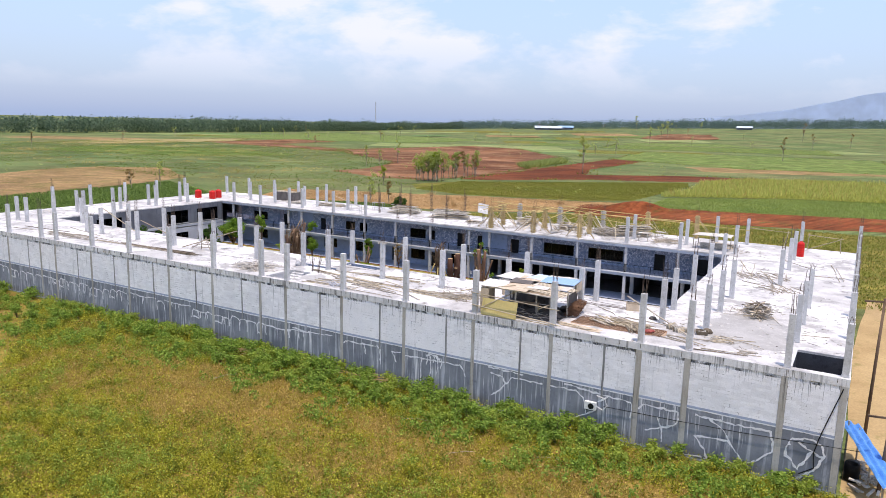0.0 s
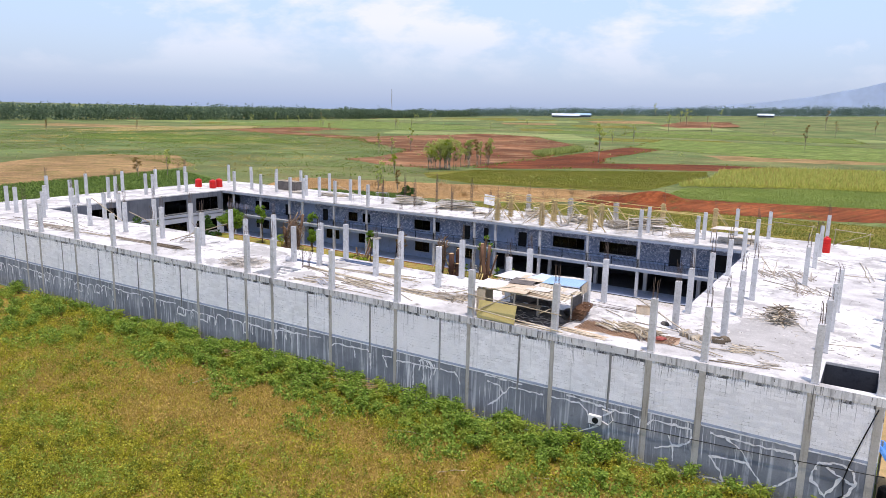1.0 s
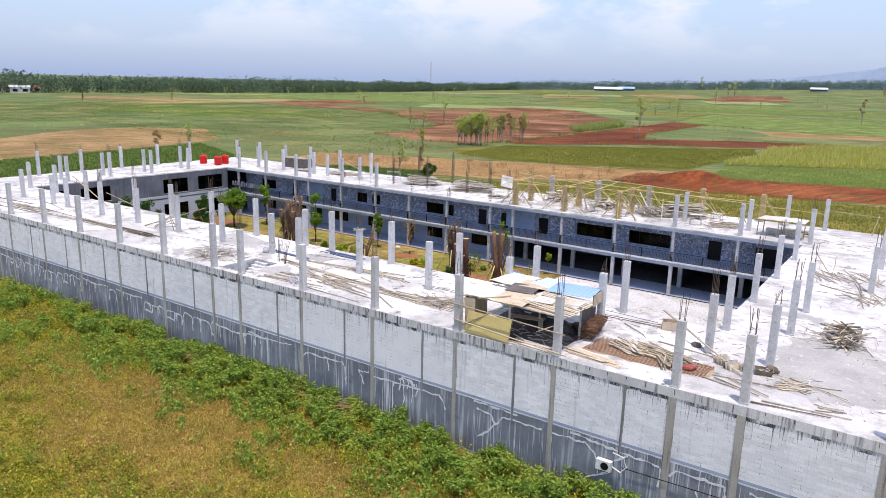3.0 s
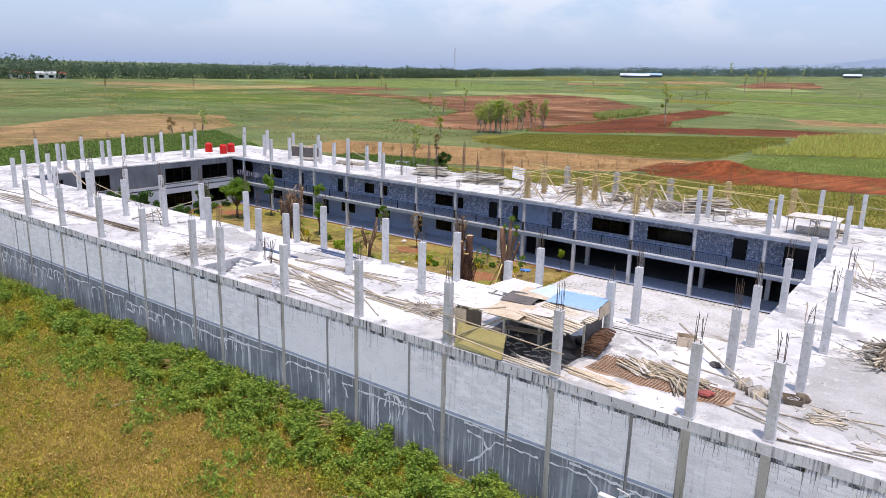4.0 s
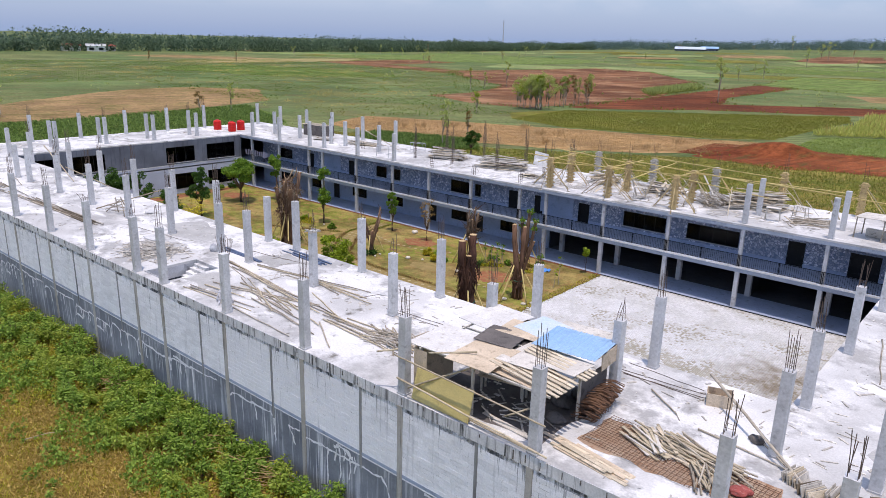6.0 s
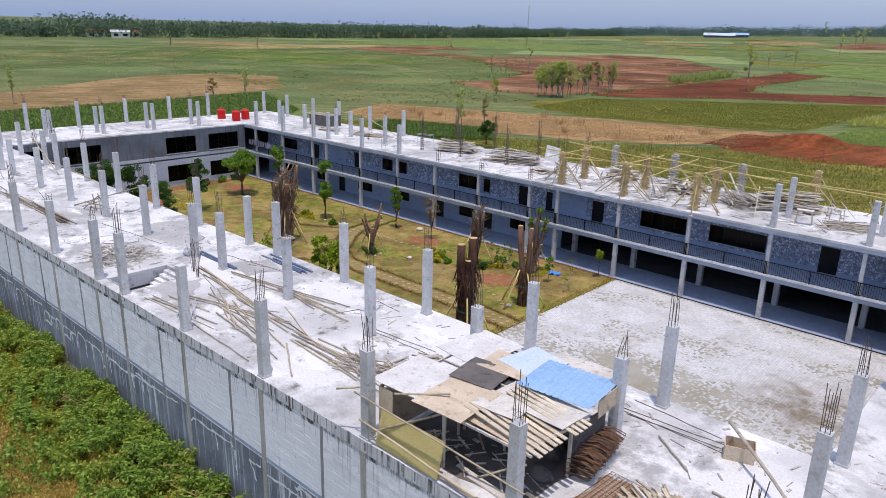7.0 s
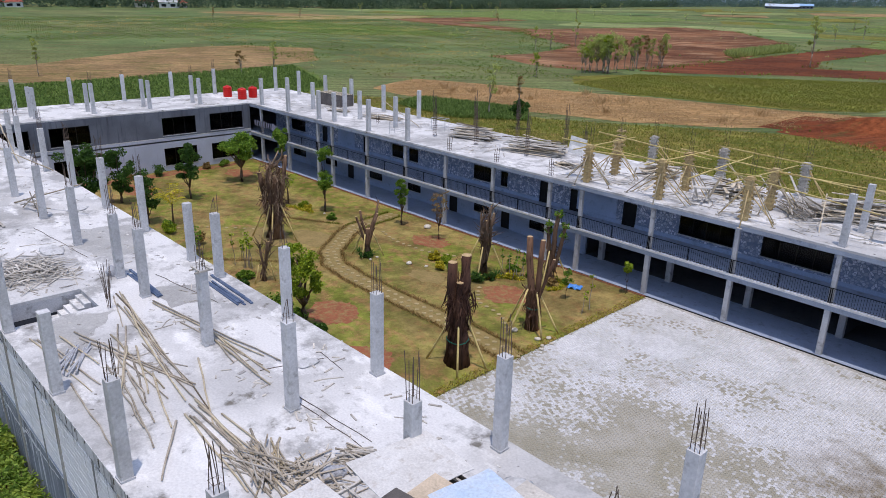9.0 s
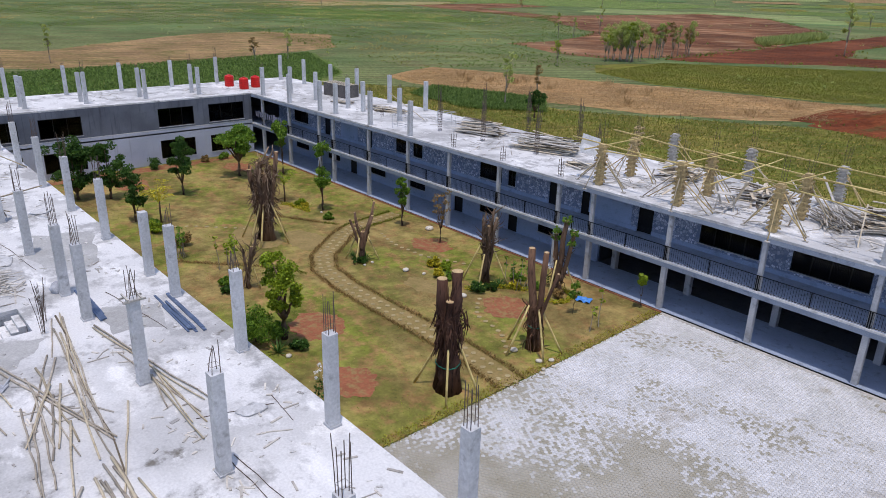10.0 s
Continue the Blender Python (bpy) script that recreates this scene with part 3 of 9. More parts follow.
def foliage(name, centres, radius, per, size, mat, rng, parent=None, flat=0.8):
    """Leaves filling a cluster of blobs, denser near their outsides: gaps and an uneven edge come with the scatter."""
    c = np.repeat(np.asarray(centres, float), per, axis=0)
    r = np.repeat(np.asarray(radius, float), per)[:, None]
    n = len(c)
    d = unit(rng.normal(0, 1, (n, 3))) * (rng.uniform(0.25, 1.0, n) ** 0.6)[:, None] * r
    d[:, 2] *= flat
    p = c + d
    u = unit(rng.normal(0, 1, (n, 3)) + np.array([0, 0, 0.2]))
    v = unit(np.cross(u, rng.normal(0, 1, (n, 3))))
    s = (size * rng.uniform(0.6, 1.35, n))[:, None]
    return quads(name, p, u * s * 0.5, v * s * 0.3, mat, parent)


def ragged(pts, step, amount, seed=0.0):
    """The outline of a field: its sides cut into short stretches that wander a little."""
    out = []
    for i, a in enumerate(pts):
        b = pts[(i + 1) % len(pts)]
        n = max(1, int(math.dist(a, b) / step))
        for k in range(n):
            x, y = a[0] + (b[0] - a[0]) * k / n, a[1] + (b[1] - a[1]) * k / n
            w = noise.noise_vector(Vector((x / step * 0.37, y / step * 0.37, seed)))
            out.append((x + w.x * amount, y + w.y * amount))
    return out


def plain_z(x, y):
    """Height of the plain, which climbs gently to the north, towards the mountain's foot."""
    b, r = math.degrees(math.atan2(x, y)), math.hypot(x, y)
    return float(np.interp(b, [-33, -31, -18, -10, -5, 0, 12, 30, 50], [0, 2.5, 13.5, 20.5, 24, 28, 36, 20, 0])) * min(1.0, max(0.0, (r - 1000) / 700))


def sheet(name, pts, z, mat, step=4.0, amount=1.2):
    """A thin sheet of ground with a ragged outline."""
    out = ragged(pts, step, amount, z * 31)
    me = bpy.data.meshes.new(name)
    me.from_pydata([(x, y, z + (plain_z(x, y) + 0.3 if plain_z(x, y) > 0 else 0.0)) for x, y in out], [], [tuple(range(len(out)))])
    me.materials.append(mat)
    bm = bmesh.new()
    bm.from_mesh(me)
    bmesh.ops.triangulate(bm, faces=bm.faces)
    bmesh.ops.recalc_face_normals(bm, faces=bm.faces)
    for f in bm.faces:
        if f.normal.z < 0:
            f.normal_flip()
    bm.to_mesh(me)
    bm.free()
    return new(name, me)


def patchy(p, scale, seed):
    """A smooth uneven value at each of the points."""
    return np.array([noise.noise(Vector((q[0] * scale, q[1] * scale, seed))) + 0.5 * noise.noise(Vector((q[0] * scale * 3.1, q[1] * scale * 3.1, seed + 9))) for q in p])


def inside(pts, x, y):
    """Which of the points lie in the polygon."""
    hit = np.zeros(len(x), bool)
    j = len(pts) - 1
    for i in range(len(pts)):
        (x0, y0), (x1, y1) = pts[i], pts[j]
        with np.errstate(divide="ignore", invalid="ignore"):
            hit ^= ((y0 > y) != (y1 > y)) & (x < (x1 - x0) * (y - y0) / (y1 - y0) + x0)
        j = i
    return hit


def scattered(pts, n, rng):
    """n random points in a polygon, as an array of n x 3 at z = 0."""
    a = np.array(pts, float)
    lo, hi = a.min(0), a.max(0)
    out = np.empty((0, 2))
    while len(out) < n:
        p = rng.uniform(lo, hi, (n * 2, 2))
        out = np.vstack([out, p[inside(pts, p[:, 0], p[:, 1])]])
    return np.column_stack([out[:n], np.zeros(n)])

# ---- ground and fields ----
g = Geo()
ring = 96
RINGS = (150, 600, 1000, 1350, 1700, 2600, 4900)
g.v = [(0, 0, 0)] + [(r * math.cos(2 * math.pi * k / ring), r * math.sin(2 * math.pi * k / ring), 0) for r in RINGS for k in range(ring)]
g.v = [(x, y, plain_z(x, y)) for x, y, z in g.v]
g.f = [(0, 1 + k, 1 + (k + 1) % ring) for k in range(ring)]
for q in range(len(RINGS) - 1):
    g.f += [(1 + q * ring + k, 1 + (q + 1) * ring + k, 1 + (q + 1) * ring + (k + 1) % ring, 1 + q * ring + (k + 1) % ring) for k in range(ring)]
structure(g.put("ground", FIELD_GREEN), "wide flat green farmland reaching the horizon", "ground")

PATCHES = [
    ("meadow", "weedy half-dry meadow beside the long wall", WEEDFIELD, 0.02, [(-190, -60), (30, -60), (12, 30), (3, 47.9), (-112, 47.9), (-190, 70)], 4, 1),
    ("verge", "rough grass strip behind the building", FIELD_ROUGH, 0.02, [(-150, 103), (12, 103), (6, 181), (-40, 176), (-62, 172), (-97, 150), (-130, 146), (-160, 128)], 5, 2),
    ("dark_crop_field", "dark green crop rows behind the building", FIELD_DARK, 0.05, [(-194, 76), (-200, 103), (-204, 164), (-160, 146), (-140, 120), (-113, 95), (-113, 50), (-165, 60)], 5, 2),
    ("bare_field", "bare brown field with a scrubby edge", FIELD_DRY, 0.06, [(-330, 40), (-270, 70), (-241, 100), (-262, 128), (-285, 164), (-284, 190), (-261, 206), (-216, 178), (-206, 156), (-199, 135), (-197, 113), (-196, 90), (-220, 60), (-260, 30)], 6, 3),
    ("stubble_field", "tan stubble field with heaps of stalks", FIELD_TAN, 0.07, [(-160, 172), (-151, 176), (-105, 193), (-72, 204), (-57, 210), (-60, 180), (-85, 160), (-104, 154), (-130, 147), (-150, 150)], 5, 2),
    ("bean_field", "yellow-green bean field in rows", FIELD_BEAN, 0.08, [(-133, 238), (-100, 268), (-62, 303), (-57, 281), (-60, 216), (-72, 206), (-106, 195), (-129, 201), (-140, 215)], 5, 2),
    ("ploughed_field", "ploughed red-brown field", FIELD_BROWN, 0.09, [(-345, 430), (-331, 522), (-327, 602), (-267, 584), (-169, 449), (-144, 326), (-138, 267), (-147, 233), (-170, 232), (-200, 243), (-206, 289), (-225, 325), (-300, 380)], 8, 4),
    ("ploughed_strip", "long ploughed dark red-brown strip", FIELD_SOIL, 0.11, [(-139, 248), (-141, 282), (-146, 404), (-147, 475), (-123, 457), (-121, 355), (-110, 313), (-71, 345), (-40, 352), (-36, 318), (-63, 307), (-104, 282), (-130, 250)], 6, 2),
    ("crop_field", "bright green low crop field", FIELD_LUSH, 0.09, [(-53, 196), (-53, 231), (-20, 257), (60, 290), (60, 240), (6, 217)], 5, 2),
    ("red_earth_field", "bare red earth beside the crops", FIELD_RED, 0.10, [(-64, 172), (-62, 205), (-53, 200), (6, 216), (60, 238), (60, 212), (5, 189), (-13, 181), (-38, 176), (-46, 171)], 4, 2),
    ("pale_field", "pale harvested strip far off", FIELD_PALE, 0.15, [(-524, 300), (-575, 423), (-560, 545), (-505, 479), (-494, 346)], 12, 6),
    ("far_ploughed_field", "far red-brown ploughed strip", FIELD_BROWN, 0.16, [(-505, 440), (-530, 585), (-452, 560), (-440, 460), (-300, 420), (-320, 395)], 12, 6),
    ("far_ploughed_field", "far red-brown ploughed strip", FIELD_BROWN, 0.16, [(-310, 1120), (-262, 1060), (-190, 1150), (-240, 1320), (-320, 1330)], 16, 8),
    ("far_crop_field", "far green crop strip", FIELD_DARK, 0.15, [(-440, 250), (-470, 330), (-380, 360), (-300, 330), (-330, 270)], 10, 5),
    ("far_crop_field", "far pale green crop strip", FIELD_LUSH, 0.14, [(-640, 520), (-720, 900), (-420, 820), (-400, 620)], 14, 7),
    ("far_crop_field", "far dark green crop strip", FIELD_DARK, 0.14, [(-230, 700), (-260, 840), (-40, 900), (-20, 740)], 14, 7),
    ("far_crop_field", "far bright green crop strip", FIELD_LUSH, 0.14, [(-150, 480), (-170, 640), (10, 640), (20, 450), (-60, 430)], 14, 7),
    ("dirt_road", "sandy dirt road beside the end wall", ROADDIRT, 0.07, [(4.2, -40), (16, -40), (15, 60), (14, 110), (2.0, 110), (0.9, 82), (0.75, 62), (0.75, 49.0), (3.2, 46)], 4, 0.4),
]
# the chequer of small holdings farther out, all laid to one grid of ditches
PR = random.Random(52)
for k in range(64):
    along_, across = PR.uniform(-560, 330), PR.uniform(300, 1500)
    a, b = PR.uniform(50, 170), PR.uniform(22, 46) * (1 + across / 700)
    ca, sa = math.cos(0.47), math.sin(0.47)
    cx, cy = along_ * ca - across * sa, along_ * sa + across * ca
    pts = [(cx + u * a * ca - v * b * sa, cy + u * a * sa + v * b * ca) for u, v in ((-0.5, -0.5), (0.5, -0.5), (0.5, 0.5), (-0.5, 0.5))]
    if cy < 330 or math.hypot(cx, cy) < 420:
        continue
    mt, lab = PR.choice(((FIELD_MIST, "haze-pale crop in a far field"), (FIELD_BLUE, "blue-green crop in a far field"), (FIELD_DARK, "dark green crop in a far field"), (FIELD_LUSH, "bright green crop in a far field"), (FIELD_BEAN, "olive crop in a far field"), (FIELD_MIST, "haze-pale crop in a far field"), (FIELD_DRY, "dry bare far field")))
    structure(sheet("far_field", pts, 0.004 + 0.00012 * k, mt, 18, 5), lab, "field")
for nm, lab, mt, z, pts, step, amount in PATCHES:
    structure(sheet(nm, pts, 0.012 + z * 0.3, mt, step, amount), lab, "road" if "road" in nm else "field")

# ---- plan of the building ----
XE, XW, YS, YN = 0.6, -110.2, 48.5, 101.4                 # outer faces
CE, CW, CS, CN = -13.0, -99.15, 59.15, 90.0               # courtyard edges
ROOF, FLOOR1, FLOOR0 = 7.55, 3.78, 0.10
BACK = 93.9                                                # rear wall of the gallery
NEAR_X = [-98.5, -92.0, -85.0, -81.95, -75.0, -68.4, -61.75, -55.2, -48.65, -45.4, -38.75, -32.1, -25.5, -18.9, -12.3]
WALL_X = NEAR_X + [-9.0, -3.0, 0.35]
FAR_X = [-96.6, -90.1, -83.5, -80.6, -74.0, -67.5, -61.5, -55.2, -51.6, -48.6, -45.3, -38.7, -32.1, -25.5, -18.9, -13.3]
STAIR = (-48.35, -45.65, 49.05, 52.6)
STAIR_SE = (-2.7, 0.15, 49.1, 53.4)


def in_ring(x, y):
    return not (CW < x < CE and CS < y < CN)


def in_hole(x, y):
    return any(a < x < b and c < y < d for a, b, c, d in (STAIR, STAIR_SE))


xs = [XW, CW, CE, XE, STAIR[0], STAIR[1], STAIR_SE[0], STAIR_SE[1]] + list(np.linspace(XW, XE, 23))
ys = [YS, CS, CN, YN, STAIR[2], STAIR[3], STAIR_SE[2], STAIR_SE[3]] + list(np.linspace(YS, YN, 12))
structure(cells("roof_slab", xs, ys, lambda x, y: in_ring(x, y) and not in_hole(x, y), ROOF - 0.16, ROOF, "z", CONC_ROOF), "bare pale concrete roof deck, dusty and stained", "roof")
structure(cells("floor_upper", xs, ys, lambda x, y: in_ring(x, y) and y > YS + 0.2 and not in_hole(x, y), FLOOR1 - 0.16, FLOOR1, "z", TILE), "tiled upper floor slab around the courtyard", "floor")
structure(cells("floor_ground", [XW, CW, CE, XE], [YS, CS, CN, YN], in_ring, 0.0, FLOOR0, "z", TILE), "pale tiled ground floor and walkway", "floor")

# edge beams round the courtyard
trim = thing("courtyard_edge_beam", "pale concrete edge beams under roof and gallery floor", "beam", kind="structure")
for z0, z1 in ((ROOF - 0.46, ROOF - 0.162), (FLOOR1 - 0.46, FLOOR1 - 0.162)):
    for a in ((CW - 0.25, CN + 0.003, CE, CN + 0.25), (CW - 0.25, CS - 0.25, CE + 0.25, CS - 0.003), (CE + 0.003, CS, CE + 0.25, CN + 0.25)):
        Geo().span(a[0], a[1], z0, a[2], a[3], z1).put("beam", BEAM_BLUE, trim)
Geo().span(CW + 0.003, CN - 0.06, FLOOR1 - 0.10, CE, CN - 0.003, FLOOR1 + 0.05).put("kerb", WHITE_WALL, trim, "white painted gallery kerb")
# This dark strip draws the shadow line where the walkway begins.
Geo().span(CW, CN - 0.05, FLOOR0 - 0.10, CE, CN - 0.002, FLOOR0 - 0.02).put("kerb", FRAME, trim, "dark strip for the shadow line at the walkway's edge")

# ---- the long south wall ----
wall_s = thing("wall_south", "long unfinished wall of pale blocks above a dark rendered base", "wall", kind="structure")
SPLIT, BEAM = 3.5, 7.05
Geo().span(XW, YS + 0.009, 0, XE, YS + 0.2, SPLIT).put("plinth", PLINTH, wall_s, "dark grey rendered base with pale run-off trails")
Geo().span(XW, YS + 0.018, SPLIT, XE, YS + 0.2, BEAM).put("mortar_backing", MORTAR, wall_s)
Geo().span(XW, YS - 0.02, BEAM, XE, YS + 0.2, ROOF - 0.002).put("ring_beam", CONC_DARK, wall_s, "rough ring beam with dark run-off streaks")
Geo().span(XW, YS + 0.006, SPLIT - 0.05, XE, YS + 0.06, SPLIT + 0.02).put("mortar_ledge", PLINTH, wall_s)
for x in WALL_X:
    half_w = 0.14 if x < -14 else 0.2
    Geo().span(x - half_w, YS - 0.03, 0, x + half_w, YS + 0.17, BEAM + 0.003).put("pilaster", PILASTER, wall_s, "dark concrete pilaster with streaks")
MIDS = []
for a, b in zip(sorted(WALL_X), sorted(WALL_X)[1:]):
    if b - a > 5 and b < -12:
        x = a + 0.625 * (b - a)
        MIDS.append(x)
        Geo().span(x - 0.07, YS - 0.012, SPLIT - 0.6, x + 0.07, YS + 0.17, BEAM - 0.003).put("stiffener", STIFFENER, wall_s)
# formwork battens left on the ring beam
rng = random.Random(3)
x = XW + 0.6
g = Geo()
while x < XE - 0.3:
    h = rng.uniform(0.1, 0.4)
    g.box((x, YS - 0.03, ROOF - h / 2 - rng.uniform(0, 0.1)), (rng.uniform(0.02, 0.05), 0.02, h))
    x += rng.uniform(0.5, 1.8)
g.put("beam_stub", FELT, wall_s, "dark timber stubs along the ring beam")
# pale lime trails on the base
g = Geo()


def ribbon(gg, pts, w):
    """A thin flat trail on the face of the south wall; pts are (x, z)."""
    y = YS + 0.005 - len(gg.v) * 0.0000045
    n = len(gg.v)
    for i, (px, pz) in enumerate(pts):
        ax, az = pts[min(i + 1, len(pts) - 1)]
        bx, bz = pts[max(i - 1, 0)]
        d = Vector((ax - bx, 0, az - bz)).normalized() if (ax, az) != (bx, bz) else Vector((1, 0, 0))
        s = Vector((-d.z, 0, d.x)) * w * max(0.2, 0.65 + 0.75 * noise.noise(Vector((px * 3, pz * 3, 0))) + 0.5 * noise.noise(Vector((px * 9, pz * 9, 2))))
        gg.v += [(px + s.x, y, pz + s.z), (px - s.x, y, pz - s.z)]
    gg.f += [(n + 2 * i, n + 2 * i + 1, n + 2 * i + 3, n + 2 * i + 2) for i in range(len(pts) - 1)]


def trail(pts, w=0.075, wob=0.09):
    """A crooked trail through a few (x, z) points, cut into short steps."""
    out = []
    for (ax, az), (bx, bz) in zip(pts, pts[1:]):
        n = max(2, int(math.hypot(bx - ax, bz - az) / 0.14))
        for k in range(n):
            u = k / n
            px, pz = ax + (bx - ax) * u, az + (bz - az) * u
            d = noise.noise_vector(Vector((px * 2.3, pz * 2.3, 1.7))) + 0.6 * noise.noise_vector(Vector((px * 6.1, pz * 6.1, 4.7)))
            out.append((px + d.x * wob, max(0.1, pz + d.y * wob)))
    ribbon(g, out + [pts[-1]], w)


# arches and combs on the far stretch, run together like loops of a cord
x = XW + 1.0
while x < -41.5:
    w, top = rng.uniform(1.0, 2.8), rng.uniform(2.75, 3.1)
    a_, b_ = rng.uniform(0.5, 1.3), rng.uniform(0.5, 1.5)
    if rng.random() < 0.72 or x < -70:
        trail([(x, top - a_), (x + 0.06, top - 0.2), (x + 0.3, top), (x + w - 0.3, top - 0.1), (x + w - 0.05, top - 0.35), (x + w, top - b_)])
        if w > 1.7:
            m_ = x + w * rng.uniform(0.35, 0.65)
            trail([(m_, top - 0.05), (m_ + 0.05, top - rng.uniform(0.6, 1.3))], 0.09)
        if rng.random() < 0.3:
            trail([(x + 0.1, top - a_ * 0.8), (x + w * 0.5, top - a_ * 0.95), (x + w * 0.55, top - 0.1)], 0.09)
        x += w * rng.uniform(0.85, 1.25)
    else:
        w = rng.uniform(3.0, 4.5)
        trail([(x, top + 0.1), (x + w * 0.5, top - 0.02), (x + w, top + 0.05)])
        for k in range(3):
            m_ = x + w * rng.uniform(0.1, 0.95)
            trail([(m_, top), (m_ + 0.04, top - rng.uniform(0.4, 1.0))], 0.08)
        x += w + rng.uniform(0.0, 0.6)
# larger figures towards the near end
for pts in ([(-45.4, 2.9), (-42.5, 3.05), (-39.8, 3.2)], [(-38.9, 1.9), (-38.6, 2.7), (-38.3, 3.0), (-34.9, 3.15), (-34.55, 2.9), (-34.5, 1.6)], [(-36.2, 3.05), (-36.1, 2.2)],
            [(-33.3, 3.0), (-32.8, 2.1)], [(-33.3, 3.0), (-32.4, 3.05)], [(-32.1, 0.6), (-32.0, 2.85), (-30.5, 2.95), (-26.6, 3.05), (-26.2, 2.7), (-26.1, 2.2)], [(-30.3, 2.9), (-30.3, 0.9)],
            [(-23.8, 3.05), (-22.8, 2.88), (-22.5, 2.35), (-23.0, 1.7), (-23.7, 1.2)], [(-22.5, 2.35), (-21.9, 3.0), (-19.4, 3.0)], [(-24.0, 3.45), (-21.0, 3.4)]):
    trail(pts)
for pts in ([(-18.8, 0.3), (-18.85, 3.0), (-16.7, 3.05), (-16.1, 2.6), (-15.9, 1.5)], [(-17.7, 3.4), (-12.6, 3.05)], [(-12.5, 3.0), (-12.6, 1.9)], [(-15.0, 2.6), (-14.3, 3.1)], [(-15.1, 1.9), (-16.2, 1.3), (-17.0, 0.7)],
            [(-12.1, 2.7), (-11.8, 3.1), (-9.4, 3.1), (-9.25, 2.5), (-9.6, 2.0), (-11.5, 1.3)], [(-10.4, 1.7), (-10.7, 2.4)], [(-10.4, 1.7), (-10.3, 0.7)]):
    trail(pts)
for pts in ([(-8.2, 3.2), (-5.7, 3.1), (-3.5, 3.15), (-3.2, 1.85), (-3.9, 1.3), (-4.8, 0.4), (-6.0, 1.9), (-8.1, 1.75)], [(-8.1, 1.75), (-7.4, 0.8), (-7.2, 0.2)], [(-9.8, 0.15), (-7.2, 0.25), (-5.8, 0.35)], [(-7.2, 3.15), (-6.3, 2.5), (-5.8, 1.6)],
            [(-2.2, 3.05), (-2.5, 2.4), (-2.4, 1.8), (-1.7, 1.0), (-1.2, 2.0), (-1.0, 2.4), (-1.8, 2.9)], [(-2.2, 3.05), (-1.0, 3.2), (-0.55, 2.95), (-0.3, 2.35), (-0.5, 1.55), (-1.4, 0.7), (-1.8, 0.4)], [(-1.0, 2.4), (-0.35, 2.2)]):
    trail(pts, 0.09, 0.11)
# a splash with long drips
trail([(-29.9, 3.25), (-29.5, 3.45), (-28.9, 3.4), (-28.5, 3.15)], 0.13, 0.12)
for px, pz in ((-29.75, 2.5), (-29.45, 1.5), (-29.1, 2.75), (-28.75, 1.9), (-28.4, 2.4)):
    trail([(px, 3.35), (px + 0.08, pz + 0.5), (px - 0.04, pz)], 0.06, 0.05)
g.put("lime_trail", TRAIL, wall_s, "white dribbled lime trails")

# dark run-off under the ring beam
g = Geo()
for k in range(1040):
    wet = k >= 950
    x = rng.uniform(-20.0, XE - 0.3) if wet else rng.uniform(XW + 0.5, XE - 0.3)
    n = rng.choice((3, 4, 6, 9)) if wet else rng.choice((2, 2, 2, 3, 3, 4, 9))
    ln, w = 0.14 * n * rng.uniform(0.6, 1.3), rng.uniform(0.012, 0.04)
    o = len(g.v)
    y = YS + 0.0005
    for i in range(n + 1):
        u = i / n
        xx, ww = x + 0.05 * noise.noise(Vector((x * 3, u * ln * 1.5, 0))), w * (1 - u) ** 0.7 * (0.7 + 0.5 * noise.noise(Vector((x * 9, u * ln * 4, 3))))
        g.v += [(xx - ww, y, BEAM + 0.03 - u * ln), (xx + ww, y, BEAM + 0.03 - u * ln)]
    g.f += [(o + 2 * i, o + 2 * i + 1, o + 2 * i + 3, o + 2 * i + 2) for i in range(n)]
g.put("run_off_stain", RUN_OFF, wall_s, "grey run-off stains below the ring beam")

# other outer walls
structure(cells("wall_east", [YS + 0.2, YN], [0, ROOF - 0.163], lambda u, v: True, XE - 0.2, XE, "x", PLASTER), "plain grey end wall", "wall")
structure(cells("wall_north", [XW, XE - 0.2], [0, ROOF - 0.163], lambda u, v: True, YN - 0.2, YN, "y", PLASTER), "plain grey rear wall", "wall")
structure(cells("wall_west", [YS + 0.2, YN - 0.2], [0, ROOF - 0.163], lambda u, v: True, XW, XW + 0.2, "x", PLASTER), "plain grey far end wall", "wall")
structure(cells("wall_court_south", [CW, CE], [FLOOR0, ROOF - 0.163], lambda u, v: not (FLOOR1 - 0.163 < v < FLOOR1), CS - 3.2, CS - 3.0, "y", PLASTER_LT), "plain plastered wall behind the near gallery", "wall")
structure(cells("wall_court_east", [CS, CN], [FLOOR0, ROOF - 0.163], lambda u, v: not (FLOOR1 - 0.163 < v < FLOOR1), CE + 3.0, CE + 3.2, "x", PLASTER_LT), "plain plastered wall behind the end gallery", "wall")

# ---- windows and doors ----
COUNT = {"window": 0, "door": 0}


